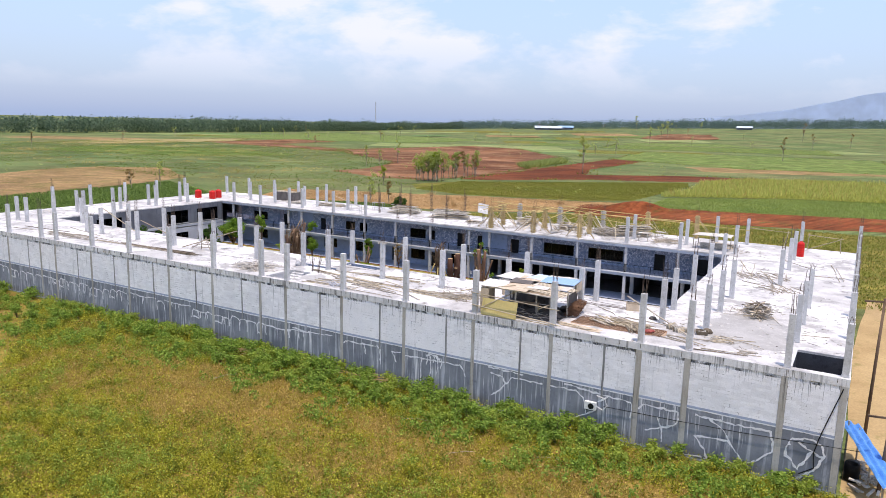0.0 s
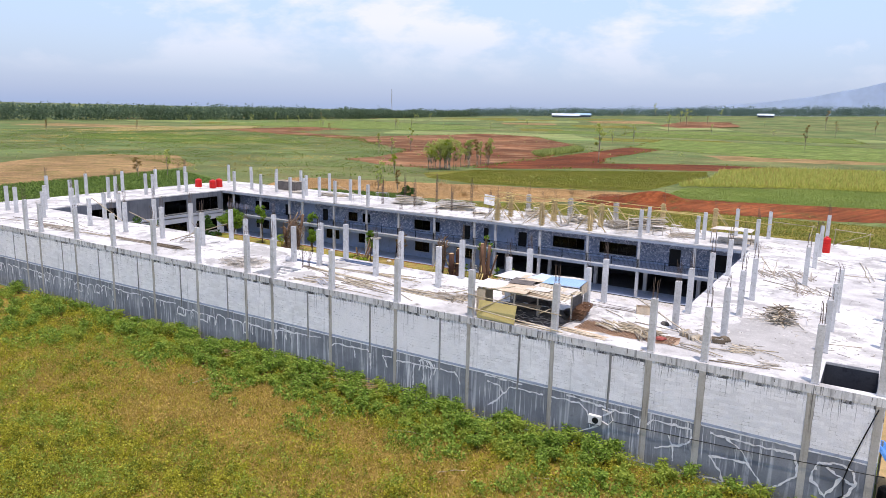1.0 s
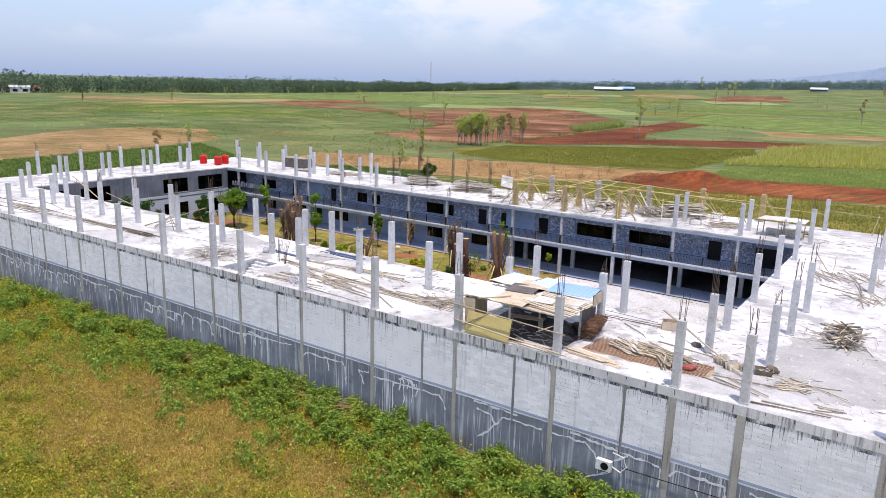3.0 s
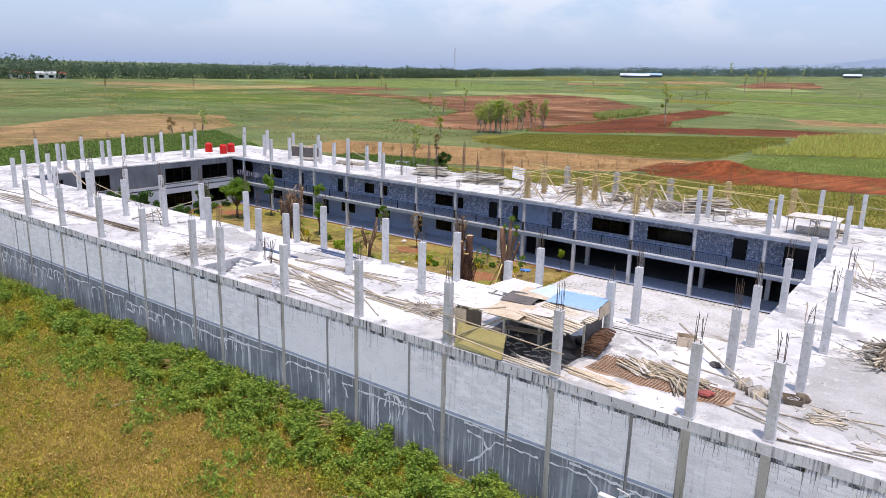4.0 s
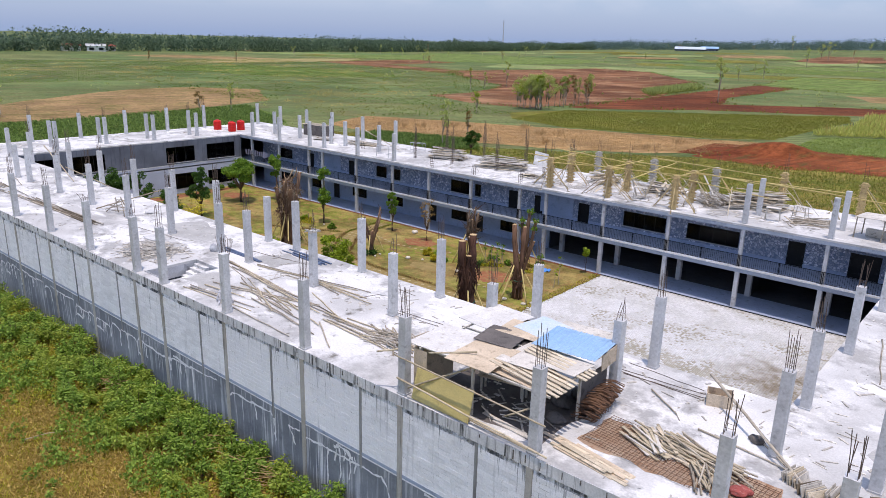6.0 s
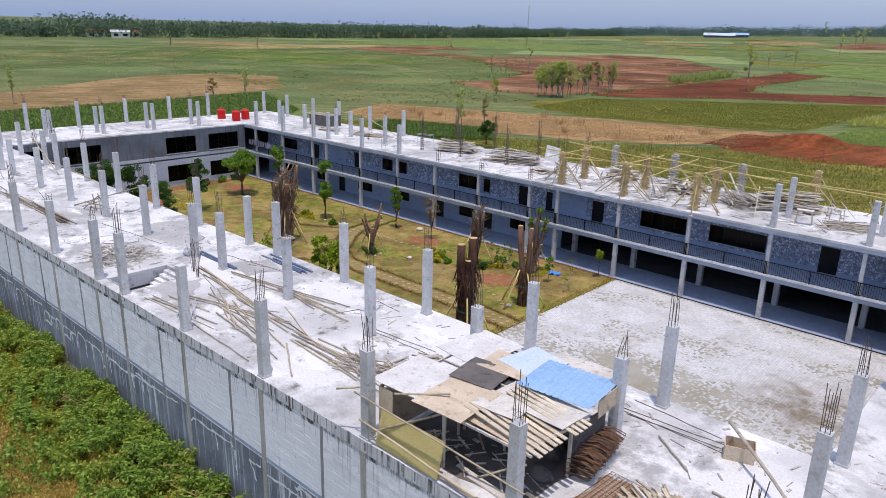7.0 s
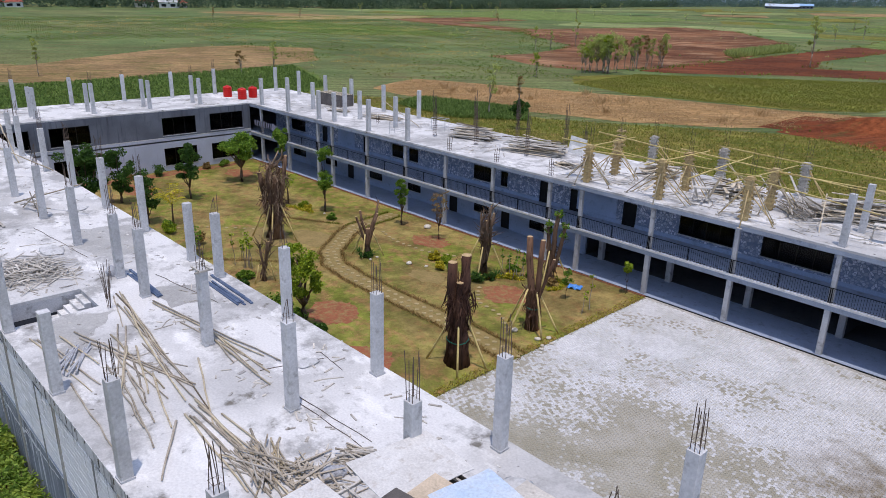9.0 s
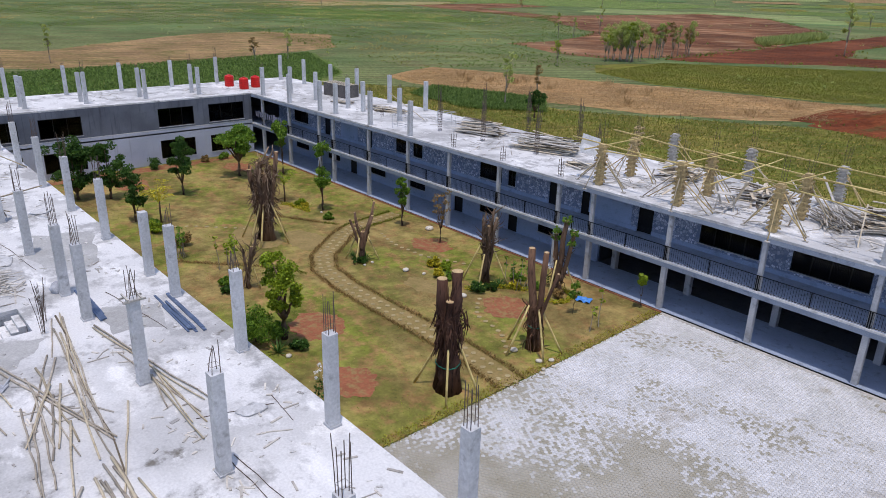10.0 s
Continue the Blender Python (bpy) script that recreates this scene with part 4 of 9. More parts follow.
def window(axis, w, u0, u1, z0, z1, panes=2, label="wide dark window in a black frame"):
    """A framed window in an opening; w is the wall's outer face, axis the one across the wall (y: faces -y, x: faces +x)."""
    COUNT["window"] += 1
    s = 1 if axis == "y" else -1
    ob = structure(thing("window_%d" % COUNT["window"], label, "window"), label, "window")

    def piece(name, mat, a0, a1, b0, b1, d0, d1):
        d0, d1 = sorted((w + s * d0, w + s * d1))
        gg = Geo()
        if axis == "y":
            gg.span(a0, d0, b0, a1, d1, b1)
        else:
            gg.span(d0, a0, b0, d1, a1, b1)
        return gg.put(name, mat, ob)

    t = 0.07
    piece("window_frame", FRAME, u0, u1, z1 - t, z1, 0.05, 0.12)
    piece("window_frame", FRAME, u0, u1, z0, z0 + t, 0.05, 0.12)
    piece("window_sill", CONC_EDGE, u0 - 0.05, u1 + 0.05, z0 - 0.06, z0, -0.06, 0.05)
    for k in range(panes + 1):
        u = u0 + (u1 - u0 - t) * k / panes
        piece("window_frame", FRAME, u, u + t, z0 + t, z1 - t, 0.05, 0.12)
    for k in range(panes):
        a0 = u0 + (u1 - u0 - t) * k / panes + t
        a1 = u0 + (u1 - u0 - t) * (k + 1) / panes
        piece("pane", GLASS, a0, a1, z0 + t, z1 - t, 0.08, 0.09).visible_shadow = False
    return ob


def door(w, u0, u1, z0, z1, label="dark wooden door in a black frame"):
    COUNT["door"] += 1
    ob = structure(thing("door_%d" % COUNT["door"], label, "door"), label, "door")
    Geo().span(u0, w + 0.04, z0, u0 + 0.07, w + 0.16, z1).put("door_frame", FRAME, ob)
    Geo().span(u1 - 0.07, w + 0.04, z0, u1, w + 0.16, z1).put("door_frame", FRAME, ob)
    Geo().span(u0 + 0.07, w + 0.04, z1 - 0.07, u1 - 0.07, w + 0.16, z1).put("door_frame", FRAME, ob)
    leaf = Geo().span(u0 + 0.07, w + 0.08, z0 + 0.01, u1 - 0.07, w + 0.12, z1 - 0.07).put("door_leaf", FRAME, ob)
    Geo().span(u1 - 0.2, w + 0.05, z0 + 0.95, u1 - 0.13, w + 0.08, z0 + 1.1).put("door_handle", IRON, leaf)
    return ob


def walled(name, axis, w, thick, u0, u1, z0, z1, holes, mat, label):
    """A wall with openings; holes are (u0, u1, z0, z1)."""
    us = [u0, u1] + [h for o in holes for h in o[:2]]
    vs = [z0, z1] + [h for o in holes for h in o[2:]]
    keep = lambda u, v: not any(a < u < b and c < v < d for a, b, c, d in holes)
    lo, hi = (w, w + thick) if axis == "y" else (w - thick, w)
    return structure(cells(name, us, vs, keep, lo, hi, axis, mat), label, "wall")


# west facade on the courtyard
WW_UP = [(60.6, 63.4, 4.55, 6.6), (65.4, 69.7, 4.5, 6.6), (78.1, 82.4, 4.45, 6.6), (84.3, 88.9, 4.45, 6.6)]
WW_LO = [(65.4, 69.7, 0.7, 2.85), (78.05, 82.3, 0.7, 2.85), (84.3, 88.6, 0.75, 2.8), (60.6, 63.4, 0.7, 2.85)]
walled("wall_court_west_upper", "x", CW, 0.2, CS - 3, CN + 0.003, FLOOR1 + 0.35, ROOF - 0.163, WW_UP, PLASTER, "grey plastered upper wall with wide dark windows")
walled("wall_court_west_lower", "x", CW, 0.2, CS - 3, CN + 0.003, FLOOR0, FLOOR1 + 0.35, WW_LO, PLASTER_LT, "pale plastered lower wall with wide dark windows")
for o in WW_UP + WW_LO:
    window("x", CW, *o, panes=3)
structure(Geo().span(CW - 0.05, CS, FLOOR1 + 0.33, CW + 0.004, CN, FLOOR1 + 0.43).put("ledge", WHITE_WALL), "white projecting concrete ledge", "ledge")

# north gallery wall
UP_WIN = [(-38.4, -33.9, 4.35, 5.85), (-31.8, -26.9, 4.35, 5.85), (-61.2, -58.3, 4.3, 5.75), (-57.5, -56.6, 4.3, 5.75), (-74.1, -72.2, 4.3, 5.7), (-71.2, -69.7, 4.3, 5.7), (-95.2, -91.9, 4.3, 5.7)]
UP_DOOR = [(-43.6, -42.3, FLOOR1, 5.8), (-52.6, -51.35, FLOOR1, 5.8), (-22.75, -21.35, FLOOR1, 5.95), (-49.1, -48.0, FLOOR1, 5.75), (-79.5, -78.4, FLOOR1, 5.7), (-17.9, -15.6, FLOOR1, 5.9), (-88.0, -86.9, FLOOR1, 5.7)]
LO_WIN = [(-61.0, -58.4, 0.95, 2.5), (-53.6, -50.8, 0.95, 2.5), (-72.0, -69.2, 0.95, 2.5), (-78.8, -76.0, 0.95, 2.5), (-95.0, -92.0, 0.95, 2.5), (-87.5, -85.0, 0.95, 2.5)]
LO_DOOR = [(-64.6, -63.4, FLOOR0, 2.3), (-57.2, -56.1, FLOOR0, 2.3), (-82.7, -81.5, FLOOR0, 2.3)]
walled("wall_gallery_upper", "y", BACK, 0.2, CW, CE + 3, FLOOR1, ROOF - 0.163, UP_WIN + UP_DOOR, STONE, "gallery wall faced with irregular grey stone")
walled("wall_gallery_lower", "y", BACK, 0.2, CW, -47.0, FLOOR0, FLOOR1 - 0.163, LO_WIN + LO_DOOR, BLUEWALL, "pale blue painted ground floor wall with a skylight tint")
for o in UP_WIN + LO_WIN:
    window("y", BACK, *o, panes=4 if o[1] - o[0] > 4 else 2)
for o in UP_DOOR + LO_DOOR:
    door(BACK, *o)
gaps = sorted((a, b) for a, b, c, d in UP_DOOR)
for a, b in zip([CW] + [g_[1] for g_ in gaps], [g_[0] for g_ in gaps] + [CE + 3]):
    structure(Geo().span(a, BACK - 0.06, FLOOR1 + 0.0, b, BACK - 0.003, FLOOR1 + 0.32).put("skirting", BLUEWALL), "painted skirting band along the gallery wall", "skirting")
# bare plastered bay on the upper gallery
for a, b in ((-48.3, -44.2), (-84.6, -81.2)):
    structure(Geo().span(a, BACK - 0.03, FLOOR1 + 0.33, b, BACK - 0.008, ROOF - 0.47).put("plaster_bay", BLUEWALL), "pale blue plastered gallery bay with a skylight tint", "wall")
# cross walls inside the open halls
for x in (-47.0, -25.4):
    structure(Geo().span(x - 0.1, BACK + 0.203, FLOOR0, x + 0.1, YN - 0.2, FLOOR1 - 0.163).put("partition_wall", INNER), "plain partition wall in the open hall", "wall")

# Dark slab and lining added inside the halls; their colour stands for shade.
structure(Geo().span(-46.9, BACK + 0.21, FLOOR0 + 0.002, CE + 2.9, YN - 0.21, FLOOR0 + 0.02).put("hall_floor", HALL_FLOOR), "hall floor slab with the halls' shade in its dark colour", "floor")
structure(Geo().span(-46.9, YN - 0.23, FLOOR0 + 0.02, CE + 2.9, YN - 0.205, FLOOR1 - 0.17).put("hall_lining", INNER), "added dark lining with the halls' shade in its colour", "wall")
# gallery columns, front row on both floors, and the inner row of the open halls
for i, x in enumerate(FAR_X):
    if x in (-51.6,):
        continue
    for z0, z1, w in ((FLOOR0, FLOOR1 - 0.462, 0.36), (FLOOR1, ROOF - 0.462, 0.3)):
        c = Geo().prism(w, z0, z1, 0.02, 1.0, x, CN + 0.25).put("gallery_column", CONC_EDGE)
        tagged(c, "pale painted square gallery column", "column", "gallery columns")
for x in (-45.3, -38.7, -32.1, -25.5, -18.9):
    c = Geo().prism(0.45, FLOOR0, FLOOR1 - 0.162, 0.02, 1.0, x, BACK + 0.1).put("hall_column", CONC_EDGE)
    tagged(c, "pale square column at the mouth of the open hall", "column", "hall columns")

# gallery railing, a panel for each bay
RAIL_X = [x for x in FAR_X if x != -51.6]
bal = Geo().tube([(0, 0, 0.08), (0, 0, 1.0)], 0.011, 5).put("baluster", IRON)
bal_mesh = bal.data
bpy.data.objects.remove(bal)
for a, b in zip(RAIL_X, RAIL_X[1:]):
    rail = thing("railing", "black iron railing with slim upright bars", "railing", (a + b) / 2, CN + 0.04, FLOOR1 + 0.05, 0, "gallery railings")
    h = (b - a) / 2
    Geo().box((0, 0, 1.02), (b - a - 0.02, 0.05, 0.04)).put("top_rail", IRON, rail)
    Geo().box((0, 0, 0.08), (b - a - 0.02, 0.035, 0.03)).put("bottom_rail", IRON, rail)
    for e in (-h + 0.06, 0.0, h - 0.06):
        Geo().box((e, 0, 0.52), (0.06, 0.05, 1.04)).put("post", IRON, rail)
    n = int((b - a) / 0.16)
    for k in range(1, n):
        shared("baluster", bal_mesh, rail, pose(-h + (b - a) * k / n, 0, 0))

# ---- stairwells ----
for nm, (a, b, c, d), up in (("stairwell", STAIR, 1), ("corner_stairwell", STAIR_SE, -1)):
    well = structure(thing(nm, "open concrete stairwell in the roof deck", "stairwell"), "open concrete stairwell cut into the roof deck", "stairwell")
    for q in ((a - 0.12, c - 0.12, a, d + 0.12), (b, c - 0.12, b + 0.12, d + 0.12), (a, d, b, d + 0.12), (a, c - 0.12, b, c)):
        # The dark shaft colour paints in the shade of the deep opening.
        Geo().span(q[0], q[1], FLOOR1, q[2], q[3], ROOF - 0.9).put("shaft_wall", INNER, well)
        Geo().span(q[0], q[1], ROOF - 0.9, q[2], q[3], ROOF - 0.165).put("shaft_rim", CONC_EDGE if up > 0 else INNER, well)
    steps = 10
    half = (a + b) / 2
    for k in range(steps):
        z1 = ROOF - 0.19 * (k + 1)
        if up > 0:
            y1 = d - 0.30 * k - 0.02
            Geo().span(a + 0.2, y1 - 0.30, z1 - 0.34, a + 1.6, y1, z1).put("step", CONC_ROOF, well)
        else:
            y1 = c + 0.27 * k + 0.1
            Geo().span(a + 0.02, y1, z1 - 0.32, a + 1.2, y1 + 0.27, z1).put("step", CONC, well)
structure(Geo().span(STAIR[0], STAIR[2] - 0.05, ROOF + 0.002, STAIR[1], STAIR[2], ROOF + 0.06).put("stair_kerb", CONC_EDGE), "low concrete kerb at the stair opening", "kerb")

# ---- concrete columns standing on the roof deck ----
CR = random.Random(11)


def roof_column(h, bars, bar_len, bend, collar=False):
    """A cast column stub with starter bars."""
    ob = thing("roof_column", "bare grey cast concrete column on the roof deck, steel starter bars on top", "column", group="roof columns")
    Geo().prism(0.40, 0.0, h, 0.02, 0.985).put("shaft", CONC, ob)
    Geo().box((0, 0, 0.04), (0.46, 0.46, 0.08)).put("kicker", CONC_EDGE, ob, "rough cement kicker at the foot")
    spots = [(-0.13, -0.13), (0.13, -0.13), (0.13, 0.13), (-0.13, 0.13), (0, -0.14), (0, 0.14)][:bars]
    for x, y in spots:
        lean = (CR.uniform(-1, 1) * bend, CR.uniform(-1, 1) * bend)
        k = bar_len * CR.uniform(0.75, 1.1)
        Geo().tube([(x, y, h - 0.02), (x + lean[0] * 0.4, y + lean[1] * 0.4, h + k * 0.5), (x + lean[0], y + lean[1], h + k)], 0.013, 5).put("starter_bar", REBAR, ob)
    if bars:
        Geo().tube([(-0.14, -0.14, h + 0.25), (0.14, -0.14, h + 0.25), (0.14, 0.14, h + 0.25), (-0.14, 0.14, h + 0.25), (-0.14, -0.14, h + 0.25)], 0.007, 4).put("stirrup", REBAR, ob)
    if collar:
        for s in (-1, 1):
            Geo().box((0, 0.23 * s, h - 0.05), (0.8, 0.05, 0.07)).put("collar_batten", TIMBER_GREY, ob, "timber clamp batten")
            Geo().box((0.23 * s, 0, h + 0.03), (0.05, 0.8, 0.07)).put("collar_batten", TIMBER_GREY, ob, "timber clamp batten")
    return ob


COLS = [roof_column(3.5, 6, 1.25, 0.10), roof_column(3.5, 4, 1.0, 0.2), roof_column(3.45, 6, 1.5, 0.05), roof_column(3.45, 6, 1.2, 0.12, True), roof_column(3.3, 0, 0, 0), roof_column(3.4, 4, 0.5, 0.25)]
USED = set()


def put_column(k, x, y):
    m = pose(x, y, ROOF, 0, 0, CR.choice((0, 90, 180, 270)))
    if k in USED:
        return copy_thing(COLS[k], m)
    USED.add(k)
    COLS[k].matrix_world = m
    return COLS[k]


for x in NEAR_X:
    for y in (48.75, 54.7, 58.6):
        if x == -12.3 and y == 58.6:
            continue
        if x > -35:
            k = CR.choice((0, 0, 2, 1))
        elif x > -60:
            k = CR.choice((0, 1, 2, 5, 4))
        else:
            k = CR.choice((4, 0, 5, 2))
        if (x, y) == (-38.75, 54.7):
            k = 3
        put_column(k, x, y)
EAST_COLS = [(-12.5, 59.4), (-12.5, 66.9), (-12.5, 74.9), (-12.5, 82.8), (-12.5, 91.0), (-12.4, 99.8), (-9.05, 48.9), (-9.05, 54.8), (-9.1, 61.0), (-9.1, 66.7), (-6.0, 75.3), (-6.0, 84.2), (-6.1, 91.2), (-6.1, 100.6),
             (-2.95, 48.9), (-2.95, 55.3), (-2.95, 60.8), (-2.95, 66.9), (0.3, 48.95), (0.3, 58.4), (0.3, 65.9), (0.3, 73.2), (0.3, 82.0), (0.3, 92.3), (0.3, 100.9)]
for x, y in EAST_COLS:
    put_column(CR.choice((0, 2, 1, 5)), x, y)
WEST_COLS = [(-109, y) for y in (49.0, 55.0, 64.8, 71.1, 77.5, 83.9, 90.1)] + [(-103, y) for y in (64.9, 71.0, 77.6, 84.0)] + [(-101.3, y) for y in (49.0, 55.0, 64.9, 71.1, 77.7, 84.2)] + [(-107.8, 99.2), (-102.4, 99.8)]
for x, y in WEST_COLS:
    put_column(CR.choice((4, 5, 0)), x, y)
NORTH_COLS = [(-96.5, 90.4), (-90.1, 90.4), (-83.4, 90.4), (-73.9, 90.4), (-67.4, 90.4), (-81.0, 90.9), (-96.2, 94.1), (-90.2, 94.1), (-83.2, 94.0), (-80.5, 94.2), (-73.9, 94.2), (-96.0, 100.0), (-90.0, 100.0), (-83.5, 100.2), (-77.0, 100.4), (-25.6, 90.5), (-25.8, 94.6), (-18.9, 90.5), (-18.9, 94.2), (-16.2, 99.8)]
for x, y in NORTH_COLS:
    put_column(CR.choice((4, 5, 4)), x, y)

# ---- courtyard ----
NP = np.random.default_rng(5)


def paver_mat():
    """Hexagonal pavers: pale where swept, muddy in patches that take in some pavers and leave others."""
    m, nt, bs, co, isl = start("hexagon_paver", 0.85)
    c = varied(nt, mixed(nt, noise_fac(nt, co, 0.5, 0.4, 0.6), rgb(214, 214, 214), rgb(202, 202, 200)), 0.10, isl)
    a = nt.nodes.new("ShaderNodeMath"); a.operation = "MULTIPLY_ADD"
    nt.links.new(isl, a.inputs[0]); a.inputs[1].default_value = 0.55
    sp = nt.nodes.new("ShaderNodeSeparateXYZ")
    nt.links.new(co, sp.inputs[0])
    lie = nt.nodes.new("ShaderNodeMapRange")
    lie.inputs["From Min"].default_value, lie.inputs["From Max"].default_value = 66.0, 86.0
    lie.inputs["To Min"].default_value, lie.inputs["To Max"].default_value = 0.38, -0.22
    nt.links.new(sp.outputs["Y"], lie.inputs["Value"])
    ad = nt.nodes.new("ShaderNodeMath"); ad.operation = "ADD"
    nt.links.new(noise_fac(nt, co, 0.13, 0.28, 0.72, 6.0, stretch=(1.0, 1.4, 1)), ad.inputs[0])
    nt.links.new(lie.outputs["Result"], ad.inputs[1])
    nt.links.new(ad.outputs[0], a.inputs[2])
    r = nt.nodes.new("ShaderNodeMapRange")
    r.inputs["From Min"].default_value, r.inputs["From Max"].default_value = 0.80, 0.98
    nt.links.new(a.outputs[0], r.inputs["Value"])
    c = mixed(nt, r.outputs["Result"], c, mixed(nt, noise_fac(nt, co, 0.4, 0.4, 0.6), rgb(176, 172, 160), rgb(160, 155, 138)))
    c = mixed(nt, noise_fac(nt, co, 0.22, 0.64, 0.76, 5.0), c, rgb(150, 140, 116))
    # a damp brown patch
    far_off = nt.nodes.new("ShaderNodeVectorMath")
    far_off.operation = "DISTANCE"
    far_off.inputs[1].default_value = (-18.0, 78.0, 0.03)
    nt.links.new(co, far_off.inputs[0])
    wet = nt.nodes.new("ShaderNodeMapRange")
    wet.inputs["From Min"].default_value, wet.inputs["From Max"].default_value = 5.0, 0.8
    nt.links.new(far_off.outputs["Value"], wet.inputs["Value"])
    damp = nt.nodes.new("ShaderNodeMath")
    damp.operation = "MULTIPLY"
    nt.links.new(wet.outputs["Result"], damp.inputs[0]); nt.links.new(noise_fac(nt, co, 0.7, 0.30, 0.62, 6.0), damp.inputs[1])
    c = mixed(nt, damp.outputs[0], c, rgb(122, 108, 84))
    nt.links.new(c, bs.inputs["Base Color"])
    bumped(nt, bs, noise_fac(nt, co, 30, 0.3, 0.7), 0.2, 0.01)
    return m


HEX = paver_mat()
structure(sheet("pavement_bed", [(-38.2, CS - 3), (CE + 3, CS - 3), (CE + 3, CN - 0.06), (-38.2, CN - 0.06)], 0.012, JOINT, 5, 0.0), "sandy bed of the paved yard", "pavement")
# hexagonal pavers, all joined
r_out = 0.112
dx, dy = 1.5 * r_out * 1.04, math.sqrt(3) * r_out * 1.04
nx, ny = int((CE - 0.05 + 38.2) / dx), int((CN - 0.2 - CS + 2) / dy)
ii, jj = np.meshgrid(np.arange(nx), np.arange(ny), indexing="ij")
cx = -38.1 + ii.ravel() * dx
cy = CS - 2 + (jj.ravel() + 0.5 * (ii.ravel() % 2)) * dy
n = len(cx)
ang = np.arange(6) * math.pi / 3
lift = 0.030 + NP.normal(0, 0.003, n)
top = np.stack([cx[:, None] + 0.93 * r_out * np.cos(ang), cy[:, None] + 0.93 * r_out * np.sin(ang), np.repeat(lift[:, None], 6, 1)], 2)
low = np.stack([cx[:, None] + r_out * np.cos(ang), cy[:, None] + r_out * np.sin(ang), np.repeat(lift[:, None] - 0.014, 6, 1)], 2)
co = np.concatenate([top, low], 1).reshape(-1, 3)
base = np.arange(n)[:, None] * 12
me = bpy.data.meshes.new("pavers")
hexes = base + np.arange(6)
sides = np.concatenate([np.stack([base[:, 0] + k, base[:, 0] + 6 + k, base[:, 0] + 6 + (k + 1) % 6, base[:, 0] + (k + 1) % 6], 1) for k in range(6)])
me.vertices.add(len(co)); me.loops.add(n * 6 + len(sides) * 4); me.polygons.add(n + len(sides))
me.vertices.foreach_set("co", co.reshape(-1))
me.loops.foreach_set("vertex_index", np.concatenate([hexes.ravel(), sides.ravel()]).astype(np.int32))
me.polygons.foreach_set("loop_start", np.concatenate([np.arange(n) * 6, n * 6 + np.arange(len(sides)) * 4]).astype(np.int32))
me.polygons.foreach_set("loop_total", np.concatenate([np.full(n, 6), np.full(len(sides), 4)]).astype(np.int32))
me.update(calc_edges=True)
me.materials.append(HEX)
tagged(new("pavers", me), "pale hexagonal concrete pavers, muddy in patches", "paving", kind="stuff")

structure(sheet("lawn", [(CW, CS - 3), (-38.25, CS - 3), (-38.25, CN - 0.07), (CW, CN - 0.07)], 0.03, LAWN, 3, 0.08), "patchy garden lawn with worn dry areas", "lawn")
# soil beds
for x, y, a, b, lab in ((-51.5, 69.8, 2.1, 1.8, "bare red soil bed in the lawn"), (-44.4, 67.5, 1.9, 1.5, "bare red soil bed in the lawn"), (-45.6, 81.8, 2.0, 1.7, "round red soil bed in the lawn"), (-58.6, 85.7, 2.0, 1.5, "red soil bed in the lawn"), (-52.2, 79.6, 1.7, 1.2, "small worn soil patch in the lawn"), (-92.5, 72.0, 3.2, 1.6, "red soil patch by the far wall"), (-93.0, 84.6, 2.2, 1.5, "planted soil bed in the lawn"), (-97.6, 74.5, 1.0, 13.0, "soil border along the far wall"), (-69.5, 74.8, 3.2, 2.0, "bare ground round the old trunk"), (-66, 77.8, 3.0, 1.6, "worn earth beside the path")):
    pts = [(x + a * math.cos(k * 0.45) * (1 + 0.12 * math.sin(k * 2.1)), y + b * math.sin(k * 0.45) * (1 + 0.1 * math.cos(k * 1.7))) for k in range(14)]
    structure(sheet("soil_bed", pts, 0.045 + 0.001 * RND.random(), SOIL if "worn" not in lab and "bare ground" not in lab else EARTH, 0.16, 0.4), lab, "soil")
# garden path with stepping stones and clipped borders
PATH = [(-38.3, 74.6), (-42, 75.0), (-46.5, 75.0), (-51, 74.9), (-55.5, 74.9), (-59.4, 75.4), (-62.0, 76.9), (-63.8, 79.2), (-65.3, 81.0), (-66.4, 83.0), (-66.8, 85.4), (-67.2, 88.6)]


def offset(line, d):
    out = []
    for i, p in enumerate(line):
        a, b = line[max(i - 1, 0)], line[min(i + 1, len(line) - 1)]
        t = Vector((b[0] - a[0], b[1] - a[1])).normalized()
        out.append((p[0] - t.y * d, p[1] + t.x * d))
    return out


structure(sheet("garden_path", offset(PATH, 0.85) + offset(PATH, -0.85)[::-1], 0.052, EARTH, 1.0, 0.1), "earthen garden path with stepping stones", "path")


def along(line, step):
    out, left = [], 0.0
    for a, b in zip(line, line[1:]):
        d = math.dist(a, b)
        while left < d:
            out.append((a[0] + (b[0] - a[0]) * left / d, a[1] + (b[1] - a[1]) * left / d, math.degrees(math.atan2(b[1] - a[1], b[0] - a[0]))))
            left += step
        left -= d
    return out


slab = Geo().prism(0.31, 0.0, 0.03, 0.07)
first = slab.put("stepping_stone", STEP_STONE)
first_mesh = first.data
bpy.data.objects.remove(first)
STONES = [(x, y, a) for d in (-0.33, 0.33) for x, y, a in along(offset(PATH, d), 0.8)] + along([(-41.0, 77.0), (-43.2, 78.6), (-46.0, 79.2), (-48.2, 81.5)], 0.75) + along([(-53.5, 85.0), (-57.0, 83.4), (-60.5, 83.2), (-63.5, 84.0)], 0.8) + along([(-70, 76.8), (-75.0, 72.0), (-77.0, 69.0)], 0.9)
